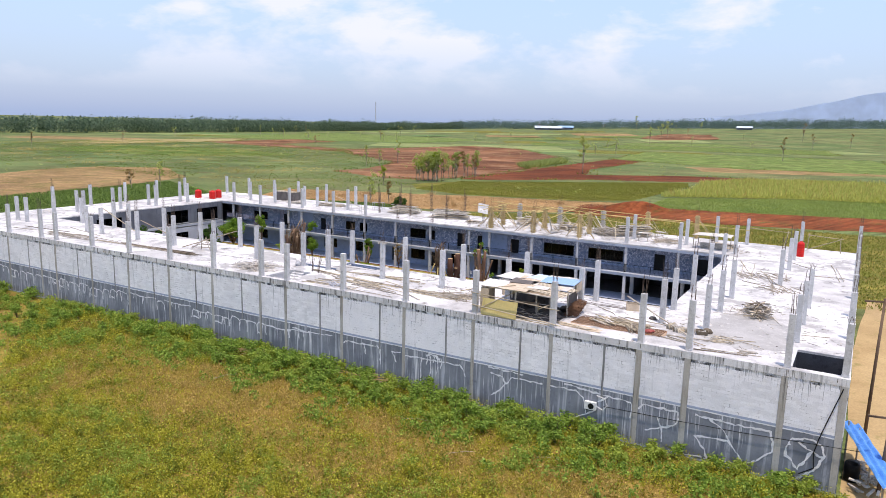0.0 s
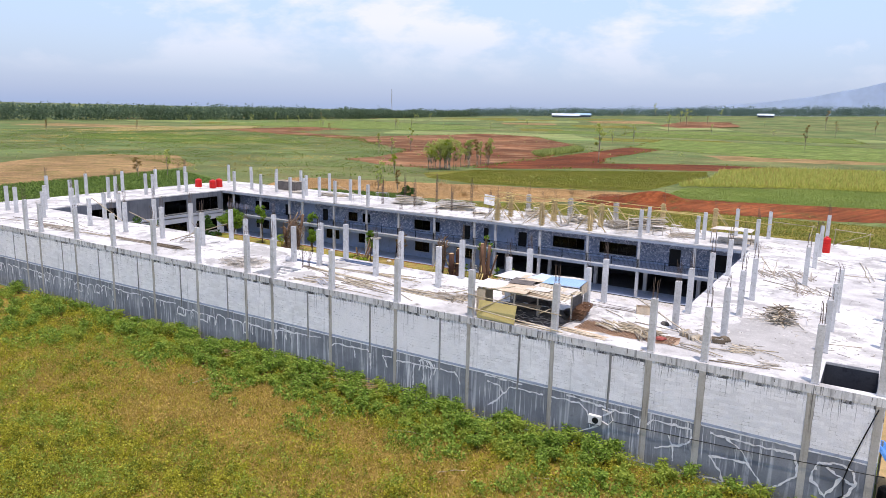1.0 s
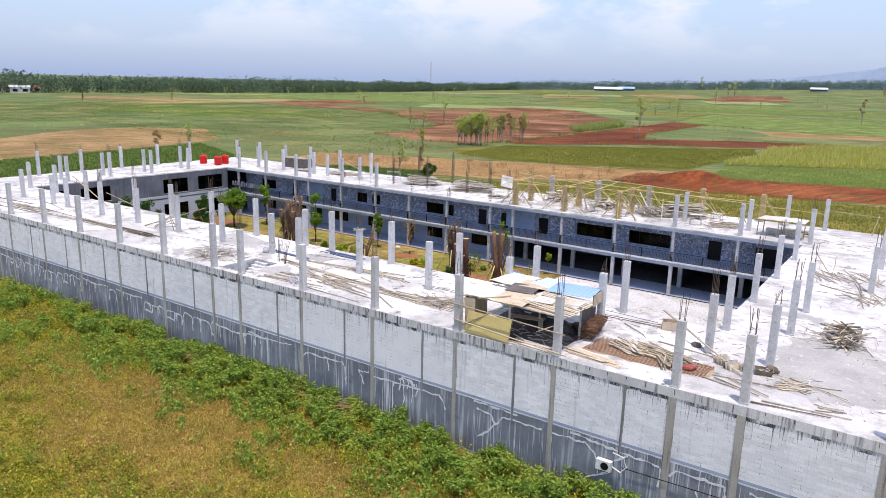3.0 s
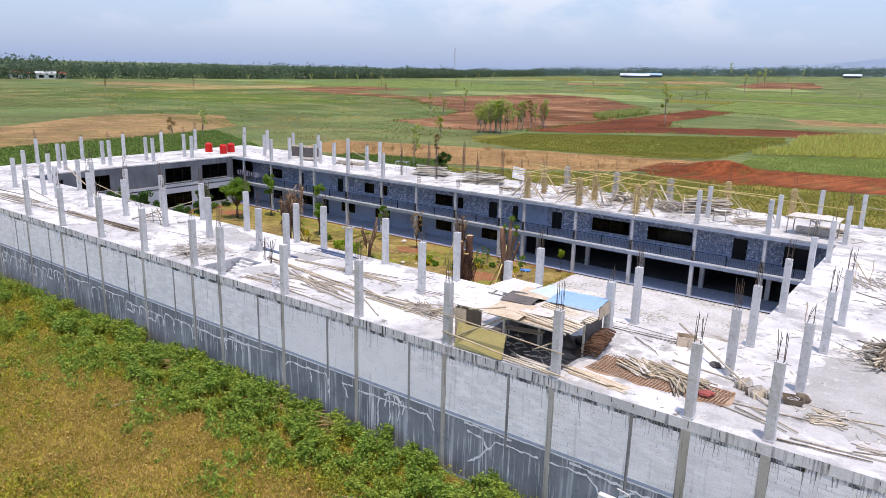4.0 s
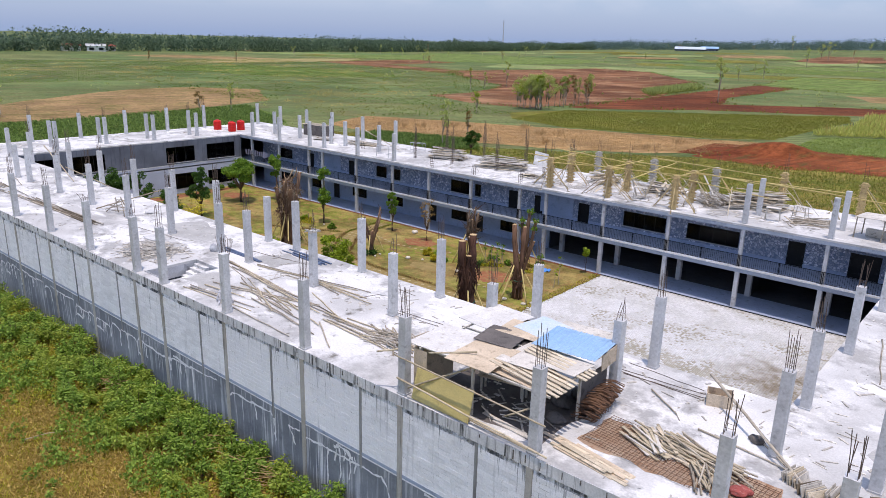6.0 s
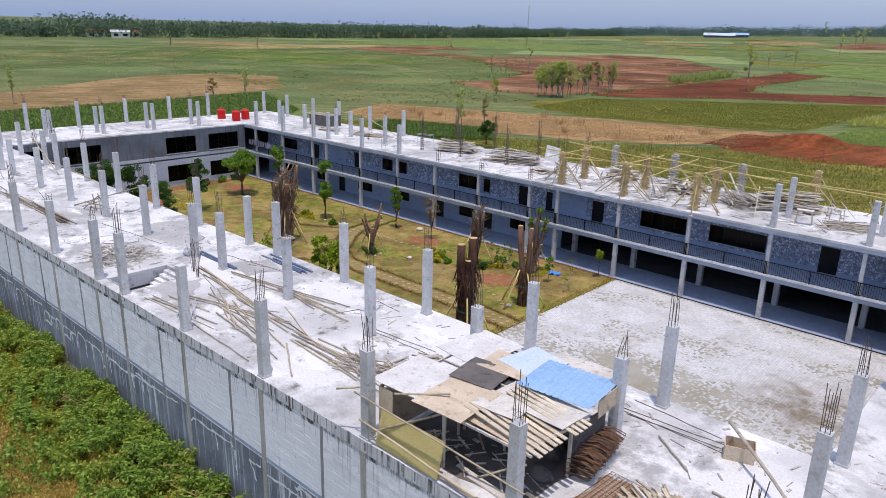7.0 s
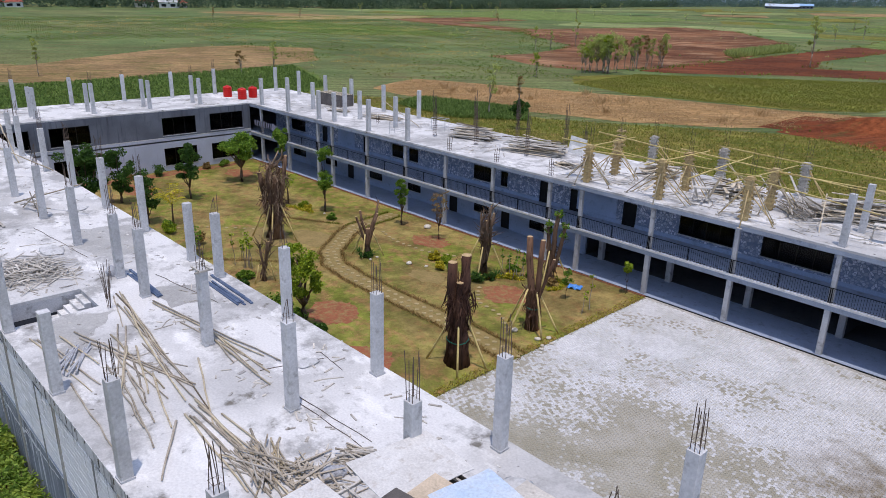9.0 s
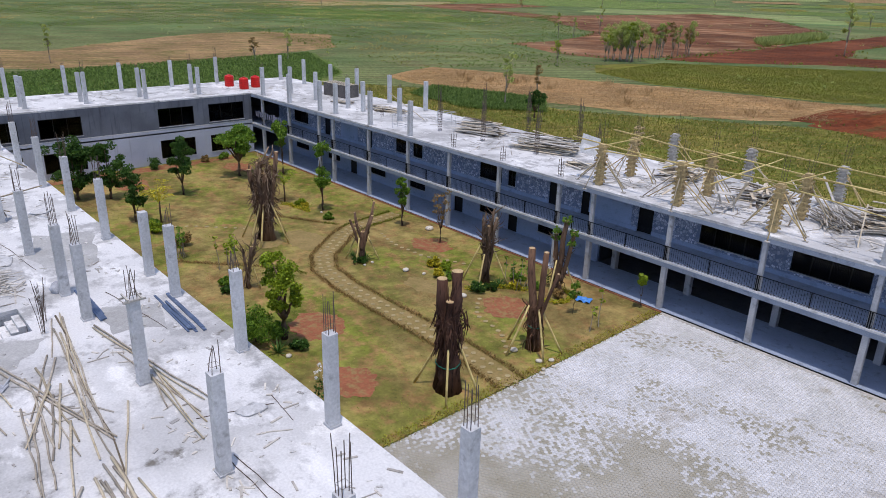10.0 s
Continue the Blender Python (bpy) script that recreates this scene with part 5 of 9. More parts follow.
for x, y, a in STONES:
    s = new("stepping_stone", first_mesh)
    s.matrix_world = pose(x + RND.uniform(-0.05, 0.05), y + RND.uniform(-0.05, 0.05), 0.052, 0, 0, a + 45 + RND.uniform(-12, 12))
    tagged(s, "pale square stepping stone set in the path", "stepping stone", "stepping stones")
for lab, line in (("dry clipped border along the garden path", offset(PATH, 0.98)), ("dry clipped border along the garden path", offset(PATH, -0.98)), ("thin dry border across the lawn", [(-76.0, 78.0), (-72.8, 79.3), (-69.6, 81.2), (-67.9, 82.2)]), ("thin dry border near the roofed wing", [(-68.5, 66.4), (-65.0, 69.8), (-62, 72.6), (-59.5, 73.9)])):
    pts = np.array([(x, y, 0.04) for x, y, a in along(line, 0.011)])
    pts[:, :2] += NP.normal(0, 0.10, (len(pts), 2))
    half = len(pts) // 3
    hedge = tagged(thing("border_hedge", lab, "hedge"), kind="stuff")
    blades("twig", pts[:half * 5 // 2], 0.27, 0.04, LEAF_DRY, NP, 0.8, hedge)
    blades("leaf_tuft", pts[half * 5 // 2:], 0.22, 0.05, MEADOW_DEEP, NP, 0.8, hedge)
# brick edging of the walkway and grass verge by the paving
edge = structure(thing("brick_edging", "", "edging"), "low red-brown brick edging beside the walkway", "edging")
bk = Geo().box((0, 0, 0.06), (0.2, 0.1, 0.12)).put("brick", KERB)
bk_mesh = bk.data
bpy.data.objects.remove(bk)
for k in range(270):
    shared("brick", bk_mesh, edge, pose(-97.5 + k * 0.22, CN - 0.22 + RND.uniform(-0.015, 0.015), 0.0, 0, 0, RND.uniform(-3, 3)))
verge = scattered([(-38.9, CS), (-38.1, CS), (-38.1, CN - 0.4), (-38.9, CN - 0.4)], 2600, NP)
tagged(blades("verge_grass", verge, 0.17, 0.05, MEADOW_LEAF, NP, 0.9), "unkempt grass edge beside the paving", "grass", kind="stuff")
tagged(blades("verge_grass", verge[:1300] + np.array([0.1, 0.05, 0]), 0.2, 0.05, LEAF_DRY, NP, 0.9), "dry grass edge beside the paving", "grass", kind="stuff")
lawn_pts = scattered([(CW + 0.3, CS), (-38.6, CS), (-38.6, CN - 0.5), (CW + 0.3, CN - 0.5)], 44000, NP)
dens = np.array([noise.noise(Vector((p[0] * 0.13, p[1] * 0.13, 4.0))) for p in lawn_pts])
green_ = lawn_pts[dens > 0.06]
tagged(blades("lawn_grass", green_[::2], 0.09, 0.07, MEADOW_DEEP, NP, 1.3), "short deep green lawn grass", "grass", kind="stuff")
tagged(blades("lawn_grass", green_[1::2], 0.07, 0.06, WEED_GREEN, NP, 1.6), "short green lawn grass", "grass", kind="stuff")
tagged(blades("lawn_grass", lawn_pts[dens < -0.02], 0.06, 0.06, STRAW, NP, 1.6), "short dry lawn grass", "grass", kind="stuff")


# ---- garden trees ----
def crooked(p0, p1, wob, n=5):
    p0, p1 = Vector(p0), Vector(p1)
    out = [p0]
    for k in range(1, n):
        out.append(p0.lerp(p1, k / n) + Vector((RND.uniform(-wob, wob), RND.uniform(-wob, wob), 0)))
    return out + [p1]


def tree(name, label, x, y, h, clumps, leaf, size=0.3, per=170, r=0.11, stems=1, bark=BARK, category="tree", wob=0.12):
    """A tapered trunk, a limb to each clump (dx, dy, dz, radius) and leaves about the clumps."""
    ob = thing(name, label, category, x, y, plain_z(x, y), RND.uniform(0, 360))
    g = Geo()
    low = min(c[2] for c in clumps)
    fork = Vector((0, 0, max(0.4, low * 0.55)))
    g.tube(crooked((0, 0, 0), fork, wob * 0.4, 3), [r * 1.3, r * 1.05, r, r * 0.9], 8)
    for c in clumps:
        g.tube(crooked(fork - Vector((0, 0, 0.1)), c[:3], wob, 4), [r * 0.8, r * 0.6, r * 0.45, r * 0.3, r * 0.12], 6)
    g.put("trunk", bark, ob, smooth=True)
    sub, rad = [], []
    for c in clumps:
        for k in range(7):
            d = Vector((RND.gauss(0, 1), RND.gauss(0, 1), RND.gauss(0, 0.7))).normalized() * c[3] * RND.uniform(0.25, 0.85)
            sub.append((c[0] + d.x * 1.2, c[1] + d.y * 1.2, c[2] + d.z)); rad.append(c[3] * RND.uniform(0.38, 0.65))
    foliage("crown", sub, rad, max(10, int(per * (0.25 if category == "tree" and per < 100 else 0.6))), size * (1.0 if per < 100 else 0.72), leaf, NP, ob)
    return ob


tree("garden_tree", "broad bushy green shade tree on the lawn", -89.0, 82.9, 6.3, [(0, 0, 4.9, 1.5), (1.3, 0.6, 4.6, 1.3), (-1.3, -0.4, 4.7, 1.3), (0.3, -1.2, 4.4, 1.2), (-0.4, 1.2, 4.5, 1.2), (0.2, 0.2, 3.6, 1.0), (0.3, 0.4, 5.6, 0.9), (1.5, -0.8, 4.1, 0.9), (-1.5, 0.7, 4.1, 0.9), (0.9, 0.9, 3.5, 0.8), (-0.7, -0.9, 3.4, 0.8)], LEAF, 0.34, 190, 0.17)
tree("garden_tree", "slim dark green tree with uneven tufts", -85.6, 74.9, 6.0, [(0, 0, 5.4, 0.85), (0.4, 0.3, 4.4, 0.95), (-0.5, 0.1, 3.7, 0.8), (0.4, -0.5, 2.9, 0.7), (-0.6, 0.4, 2.5, 0.6)], LEAF_DARK, 0.32, 170, 0.12)
tree("garden_tree", "narrow dark green tree beside the roofed wing", -79.8, 68.0, 5.3, [(0, 0, 4.7, 0.8), (0.1, 0.1, 4.0, 0.85), (0.2, 0.2, 3.2, 0.85), (0.0, 0.1, 2.3, 0.75), (-0.9, -0.4, 1.6, 0.7)], LEAF_DARK, 0.3, 170, 0.09)
tree("garden_tree", "dense dark green tree near the corner", -89.9, 65.9, 6.4, [(0, 0, 5.6, 1.2), (1.0, 0.4, 5.0, 1.2), (-1.0, -0.5, 4.9, 1.3), (0.1, 0.8, 4.0, 1.2), (-0.6, -0.4, 3.0, 1.2), (0.7, 0.2, 2.4, 1.1), (0, 0, 1.4, 1.1)], LEAF_DARK, 0.36, 230, 0.16)
tree("garden_tree", "dense dark green tree near the corner", -88.4, 68.6, 5.8, [(0, 0, 5.2, 1.0), (0.6, -0.5, 4.4, 1.1), (-0.6, 0.5, 3.7, 1.1), (0.3, 0.2, 2.8, 1.0), (-0.2, -0.1, 1.7, 1.0)], LEAF_DARK, 0.36, 210, 0.14)
tree("garden_tree", "young tree with two bright leaf clumps", -72.6, 83.6, 7.2, [(0.1, 0, 6.4, 0.75), (-0.4, 0.3, 5.7, 0.6), (0, 0.1, 4.0, 0.7), (0.3, -0.2, 3.2, 0.9), (-0.3, 0.2, 2.7, 0.7)], LEAF, 0.3, 150, 0.1)
tree("garden_tree", "upright feathery young tree with stakes", -64.1, 86.9, 4.9, [(0.1, 0, 4.5, 0.3), (0.35, 0.1, 4.1, 0.32), (-0.35, 0, 4.0, 0.32), (0.2, 0.3, 3.5, 0.38), (-0.2, -0.3, 3.4, 0.36), (0.4, -0.1, 2.9, 0.34), (-0.4, 0.1, 2.8, 0.34), (0, 0, 2.3, 0.3)], LEAF, 0.26, 100, 0.08)
tree("garden_tree", "tufted tree beside the gallery corner", -86.8, 87.2, 6.3, [(0, 0, 5.6, 0.9), (0.5, 0.2, 5.1, 0.7), (-0.5, -0.2, 5.0, 0.7), (0.1, 0.1, 3.8, 0.6)], LEAF, 0.4, 120, 0.09)
tree("garden_tree", "many-stemmed tree with bright leaf tufts", -51.2, 67.2, 5.6, [(-0.9, 0.1, 5.1, 0.85), (-1.2, 0.5, 4.4, 0.8), (0.9, 0.3, 5.2, 0.8), (1.2, -0.2, 4.3, 0.7), (1.1, 0.2, 3.5, 0.65), (-1.3, -0.3, 3.6, 0.75), (0.4, 0.5, 3.0, 0.5), (-0.6, 0.6, 2.8, 0.6)], LEAF_LIME, 0.27, 190, 0.17, wob=0.3)
tree("garden_shrub", "dense bright green rounded shrub", -52.0, 65.6, 2.6, [(0, 0, 1.5, 0.9), (0.6, 0.3, 1.2, 0.8), (-0.6, -0.2, 1.1, 0.8), (0, -0.6, 0.9, 0.7), (1.3, -0.4, 0.7, 0.7)], LEAF, 0.22, 260, 0.06, category="shrub")
tree("young_sapling", "thin sapling with pale lime leaves", -39.6, 89.2, 2.8, [(0, 0, 2.4, 0.32), (0.2, 0.1, 1.9, 0.26), (-0.2, 0, 2.1, 0.24)], LEAF_LIME, 0.24, 60, 0.025, category="sapling")
tree("young_sapling", "thin sapling with sparse green leaves", -42.0, 84.6, 2.7, [(0, 0, 2.2, 0.35), (0.2, 0.1, 1.4, 0.4)], LEAF, 0.2, 36, 0.02, category="sapling")
tree("bare_tree", "small bare tree with thin grey twigs", -58.5, 86.7, 4.6, [(0.55 * math.cos(k * 2.4), 0.55 * math.sin(k * 2.4), 2.5 + 0.19 * k, 0.3) for k in range(12)], LEAF_DRY, 0.13, 14, 0.05)
for x, y, s, mt, lab in ((-75.0, 82.6, 0.8, LEAF_LIME, "low yellow-green shrub on the lawn"), (-73.9, 82.4, 0.7, LEAF_YELLOW, "low yellow flowering shrub on the lawn"), (-52.9, 81.6, 0.8, LEAF_YELLOW, "low yellow-leaved shrub on the lawn"), (-51.9, 82.0, 0.6, LEAF, "low green shrub on the lawn"), (-47.6, 84.6, 0.6, LEAF_YELLOW, "low yellow-leaved border plant"), (-48.4, 83.0, 0.7, LEAF_DARK, "spiky dark green plant"), (-46.6, 85.8, 0.6, LEAF, "leafy green border plant"), (-61.2, 68.2, 0.8, LEAF, "low green shrub beside the roofed wing"), (-60.0, 67.4, 0.6, LEAF_DARK, "low dark shrub beside the roofed wing"), (-49.4, 67.2, 0.8, LEAF_DARK, "spiky dark green plant"), (-77.2, 68.8, 0.9, LEAF, "leafy green shrub under the palm"),
                         (-97.4, 80.2, 1.0, LEAF_DARK, "rounded shrub along the far wall"), (-97.4, 82.6, 0.9, LEAF_DRY, "dry shrub along the far wall"), (-97.5, 85.0, 1.0, LEAF, "green shrub along the far wall"), (-97.5, 87.2, 1.0, LEAF_DARK, "dark shrub along the far wall"), (-97.4, 76.5, 1.5, LEAF_DARK, "tall grey-green shrub along the far wall"), (-97.5, 73.0, 0.7, LEAF_DRY, "dry shrub along the far wall"), (-97.6, 70.0, 0.8, LEAF_LIME, "pale shrub along the far wall"), (-97.5, 67.0, 0.7, LEAF_DRY, "dry shrub along the far wall")):
    tree("low_shrub", lab, x, y, s * 1.2, [(0, 0, s * 0.6, s * 0.5), (s * 0.4, 0, s * 0.45, s * 0.4), (-s * 0.35, s * 0.2, s * 0.4, s * 0.4)], mt, 0.2, 90, 0.03, category="shrub")


def palm(x, y, h, leaf, label):
    """A short palm: a slim stem and arching fronds with leaflets."""
    ob = thing("palm", label, "palm", x, y, 0, RND.uniform(0, 360))
    Geo().tube([(0, 0, 0), (0.05, 0, h * 0.35), (0, 0.05, h * 0.55)], [0.11, 0.08, 0.07], 8).put("trunk", BARK, ob, smooth=True)
    for k in range(11):
        a = k * 2.4 + RND.uniform(-0.2, 0.2)
        d = Vector((math.cos(a), math.sin(a), 0))
        g = Geo()
        reach = h * RND.uniform(0.28, 0.46)
        lift = RND.uniform(0.35, 0.9) * h
        spine = [Vector((0, 0, h * 0.5)) + d * reach * u + Vector((0, 0, lift * (u * 1.5 - 0.95 * u * u))) for u in (0, 0.25, 0.5, 0.75, 1.0)]
        g.tube(spine, [0.02, 0.016, 0.012, 0.008, 0.004], 4)
        for s in np.linspace(0.2, 1.0, 14):
            i = min(int(s * 4), 3)
            p = spine[i].lerp(spine[i + 1], s * 4 - i)
            for sd in (-1, 1):
                side = Vector((-d.y, d.x, 0)) * sd
                g.leaf(p + side * 0.16 - Vector((0, 0, 0.06)), 0.42, side + d * 0.5 - Vector((0, 0, 0.35)), 0.16)
        g.put("frond", leaf, ob)
    return ob


palm(-78.1, 69.7, 3.8, LEAF_YELLOW, "young palm with yellow-green fronds")
palm(-77.2, 82.0, 3.4, LEAF_LIME, "small palm with yellow-green fronds behind the old trunk")


def prop(p0, p1, parent, r=0.06):
    return Geo().tube(crooked(p0, p1, 0.02, 3), [r * 1.1, r, r, r * 0.9], 7).put("prop", BAMBOO_YELLOW, parent, "bamboo prop", smooth=True)


def old_trunk(label, x, y, h, stems, bark, shag, shag_z, props=4, cord=True, twigs=0, rz=0.0):
    """A transplanted old trunk: cut stems, shaggy roots and bark strips, propped with bamboo.
    stems: (dx, dy, lean x, lean y, height, radius); shag: strips; shag_z: the band that they fill."""
    ob = thing("old_trunk", label, "tree trunk", x, y, 0, rz)
    cuts = []
    g = Geo()
    for dx, dy, lx, ly, hh, r in stems:
        j = lambda: RND.uniform(-0.09, 0.09)
        pts = [(dx * 1.25, dy * 1.25, 0), (dx + j(), dy + j(), hh * 0.25), (dx + lx * 0.35 + j(), dy + ly * 0.35 + j(), hh * 0.5), (dx + lx * 0.7 + j(), dy + ly * 0.7 + j(), hh * 0.78), (dx + lx, dy + ly, hh)]
        g.tube(pts, [r * 1.5, r * 1.1, r, r * 0.95, r * 0.85], 9)
        cuts.append(Geo().tube([(dx + lx, dy + ly, hh - 0.01), (dx + lx, dy + ly, hh + 0.03)], r * 0.8, 9))
    body = g.put("trunk", bark, ob, smooth=True)
    for c in cuts:
        c.put("sawn_end", CUTWOOD, body, "pale sawn stem end")
    s = Geo()
    rad = max(max(abs(q[0]) + q[5], abs(q[1]) + q[5]) for q in stems)
    wild = shag > 500
    for k in range(shag):
        a = RND.uniform(0, 2 * math.pi)
        z0 = RND.uniform(*shag_z)
        u = (z0 - shag_z[0]) / (shag_z[1] - shag_z[0])
        lump_ = max(0.3, 1 + (1.5 if wild else 0.25) * noise.noise(Vector((math.cos(a) * 1.1, math.sin(a) * 1.1, z0 * 0.7))))
        rr = rad * RND.uniform(0.6, 1.1) * lump_ * ((0.8 + 0.4 * math.sin(math.pi * min(1.0, 0.2 + u * 0.7))) if wild else 0.72 + 0.5 * u)
        dz = RND.uniform(0.3, 1.0) if wild else RND.uniform(0.4, 1.5)
        p = Vector((rr * math.cos(a), rr * math.sin(a), z0))
        sway = 0.5 if wild else 0.3
        q = p + Vector((RND.uniform(-sway, sway) + 0.14 * math.cos(a), RND.uniform(-sway, sway) + 0.14 * math.sin(a), -dz if RND.random() < 0.7 else dz * 0.5))
        q.z = max(q.z, 0.05)
        w_ = RND.uniform(0.7, 1.8) * (0.8 if wild else 1.0)
        s.tube(crooked(p, q, 0.16 if wild else 0.12, 3), [0.018 * w_, 0.032 * w_, 0.026 * w_, 0.01], 4, False)
    if shag:
        tagged(s.put("bark_shag", bark, ob, "shaggy strips of dry root and bark"), kind="stuff")
    if wild:
        s = Geo()
        for k in range(170):
            a, z0 = RND.uniform(0, 2 * math.pi), RND.uniform(2.2, 7.4)
            lump_ = max(0.3, 1 + 1.5 * noise.noise(Vector((math.cos(a) * 1.1, math.sin(a) * 1.1, z0 * 0.7))))
            rr = rad * (0.82 + 0.4 * math.sin(math.pi * min(1.0, 0.2 + 0.7 * (z0 - 2.2) / 5.2))) * lump_ * RND.uniform(0.85, 1.1)
            p = Vector((rr * math.cos(a), rr * math.sin(a), z0))
            q = p + Vector((RND.gauss(0, 0.4), RND.gauss(0, 0.4), -RND.uniform(0.3, 1.5)))
            s.tube(crooked(p, q, 0.16, 3), [0.012, 0.03, 0.022, 0.008], 4, False)
        tagged(s.put("hanging_root", DEADWOOD, ob, "bleached hanging roots"), kind="stuff")
        for p0, p1, r in (((-1.0, -0.6, 4.4), (0.6, 0.4, 8.3), 0.17), ((0.3, 0.2, 6.2), (0.9, 0.6, 8.5), 0.09), ((0.1, -0.4, 5.8), (-0.2, -0.2, 7.9), 0.08), ((0.6, 0.5, 5.0), (1.4, 0.7, 6.6), 0.07), ((-0.6, 0.2, 5.2), (-1.4, -0.3, 6.3), 0.08), ((0.4, -0.2, 6.8), (1.2, 0.1, 7.8), 0.06)):
            Geo().tube(crooked(p0, p1, 0.16, 5), [r, r * 0.95, r * 0.85, r * 0.7, r * 0.5, r * 0.3], 7).put("broken_branch", DEADWOOD, ob, "bleached broken branch", smooth=True)
    if twigs:
        t = Geo()
        top = max(q[4] for q in stems)
        for k in range(twigs):
            sx, sy, lx, ly, hh, r = RND.choice(stems)
            z0 = hh * RND.uniform(0.45, 1.0)
            p = Vector((sx + lx * z0 / hh, sy + ly * z0 / hh, z0))
            d = Vector((RND.gauss(0, 1), RND.gauss(0, 1), RND.uniform(0.5, 1.8))).normalized() * RND.uniform(0.5, 1.3)
            t.tube(crooked(p, p + d, 0.08, 3), [0.05, 0.035, 0.02, 0.008], 4, False)
        tagged(t.put("brushwood", bark, ob, "bare broken twigs"), kind="stuff")
    for k in range(props):
        a = 0.6 + 2 * math.pi * k / props + RND.uniform(-0.3, 0.3)
        d = RND.uniform(0.25, 0.29) * h
        prop((d * math.cos(a), d * math.sin(a), 0), (0.5 * math.cos(a), 0.5 * math.sin(a), 0.44 * h * RND.uniform(0.85, 1.1)), ob, 0.04 + 0.004 * h)
    if cord:
        loop = [((rad + 0.08) * math.cos(k * math.pi / 6), (rad + 0.08) * math.sin(k * math.pi / 6), 1.75 + 0.06 * math.sin(k)) for k in range(13)]
        Geo().tube(loop, 0.03, 5).put("cord", ROPE, ob, "green binding cord")
    return ob


old_trunk("huge dead trunk wrapped in hanging dry roots, propped with bamboo", -68.4, 75.2, 8.1, [(0, 0, 0.3, 0.1, 6.0, 0.45), (0.4, 0.3, 0.7, 0.5, 7.9, 0.2), (-0.4, -0.3, -0.5, -0.5, 6.2, 0.24), (0.1, -0.3, 0.2, -0.3, 7.0, 0.18), (-0.2, 0.4, -0.1, 0.4, 6.4, 0.2)], DEADBARK, 620, (1.6, 7.2), 6, False, 110)
old_trunk("dark old tree trunk with sawn stems, propped with bamboo", -40.25, 71.3, 7.3, [(-0.28, -0.1, -0.2, -0.06, 6.7, 0.35), (0.24, 0.1, 0.08, 0.1, 7.3, 0.38), (0.33, -0.25, 0.06, -0.1, 5.7, 0.27), (-0.05, 0.3, 0, 0.1, 7.0, 0.27), (0.0, -0.2, 0.12, 0.08, 4.3, 0.36)], DARKBARK, 330, (2.4, 4.9), 4, True, 10)
old_trunk("leaning old trunk with two sawn stems, propped with bamboo", -40.35, 78.6, 6.8, [(-0.13, 0, -0.42, -0.1, 6.7, 0.25), (0.16, 0.1, 0.0, 0.35, 6.5, 0.2), (0.2, -0.1, 0.95, 0.6, 5.4, 0.11)], BROWNBARK, 170, (0.8, 3.2), 5, True)
t5 = old_trunk("twisted old trunk sprouting a few green leaves", -45.0, 86.4, 6.0, [(0, 0, 0.35, 0.1, 5.8, 0.2), (0.2, 0.15, 0.7, 0.2, 5.0, 0.16), (-0.2, 0, -0.35, 0.1, 4.6, 0.17)], DEADBARK, 60, (0.5, 3.0), 3, False, 14)
foliage("sprouting", [(0.4, 0.1, 5.9), (0.9, 0.3, 5.0), (-0.5, 0.1, 4.9), (0.9, 0.2, 4.2), (-0.6, 0.2, 4.3)], [0.4, 0.4, 0.35, 0.35, 0.35], 70, 0.24, LEAF, NP, t5)["kind"] = "stuff"
old_trunk("grey dead tree with a crown of broken twigs", -49.8, 83.7, 6.3, [(0, 0, 0.1, 0, 4.6, 0.2), (0.15, 0.1, 0.45, 0.2, 5.3, 0.11), (-0.12, -0.1, -0.4, 0.1, 5.0, 0.11), (0, 0.12, 0.1, 0.4, 5.8, 0.1)], BARK, 90, (2.6, 5.0), 4, False, 110)
old_trunk("bare pollarded tree with pale cut ends", -59.4, 79.0, 4.9, [(0, 0, 0, 0.1, 2.4, 0.2), (0.05, 0, 1.0, 0.3, 4.0, 0.12), (-0.05, 0, -1.2, 0.2, 3.7, 0.12), (0, 0.05, 0.4, 0.9, 4.9, 0.1), (0, -0.05, -0.3, -0.9, 3.6, 0.11)], DEADBARK, 0, (0, 1), 4, False, 12)
old_trunk("twisted bare vine tree tied to stakes", -59.9, 69.1, 3.6, [(0, 0, 0.6, 0.2, 3.4, 0.13), (0.1, 0, -0.7, 0.1, 2.9, 0.1), (0, 0.1, 0.2, 0.7, 4.0, 0.09)], BARK, 20, (0.6, 2.0), 3, False, 40)

# canes, spiky rosettes and broad-leaved plants
def cane_plant(x, y, n, h, label, leaf):
    ob = thing("cane_plant", label, "plant", x, y, 0.03)
    for k in range(n):
        bx, by = RND.gauss(0, 0.4), RND.gauss(0, 0.4)
        top = (bx + RND.uniform(-0.3, 0.3), by + RND.uniform(-0.3, 0.3), h * RND.uniform(0.6, 1.05))
        Geo().tube(crooked((bx, by, 0), top, 0.06, 3), [0.035, 0.03, 0.024, 0.012], 5).put("cane", PALE_BARK, ob)
        foliage("leaves", [top, (top[0], top[1], top[2] * 0.75)], [0.26, 0.2], 11, 0.26, leaf, NP, ob)
    return ob


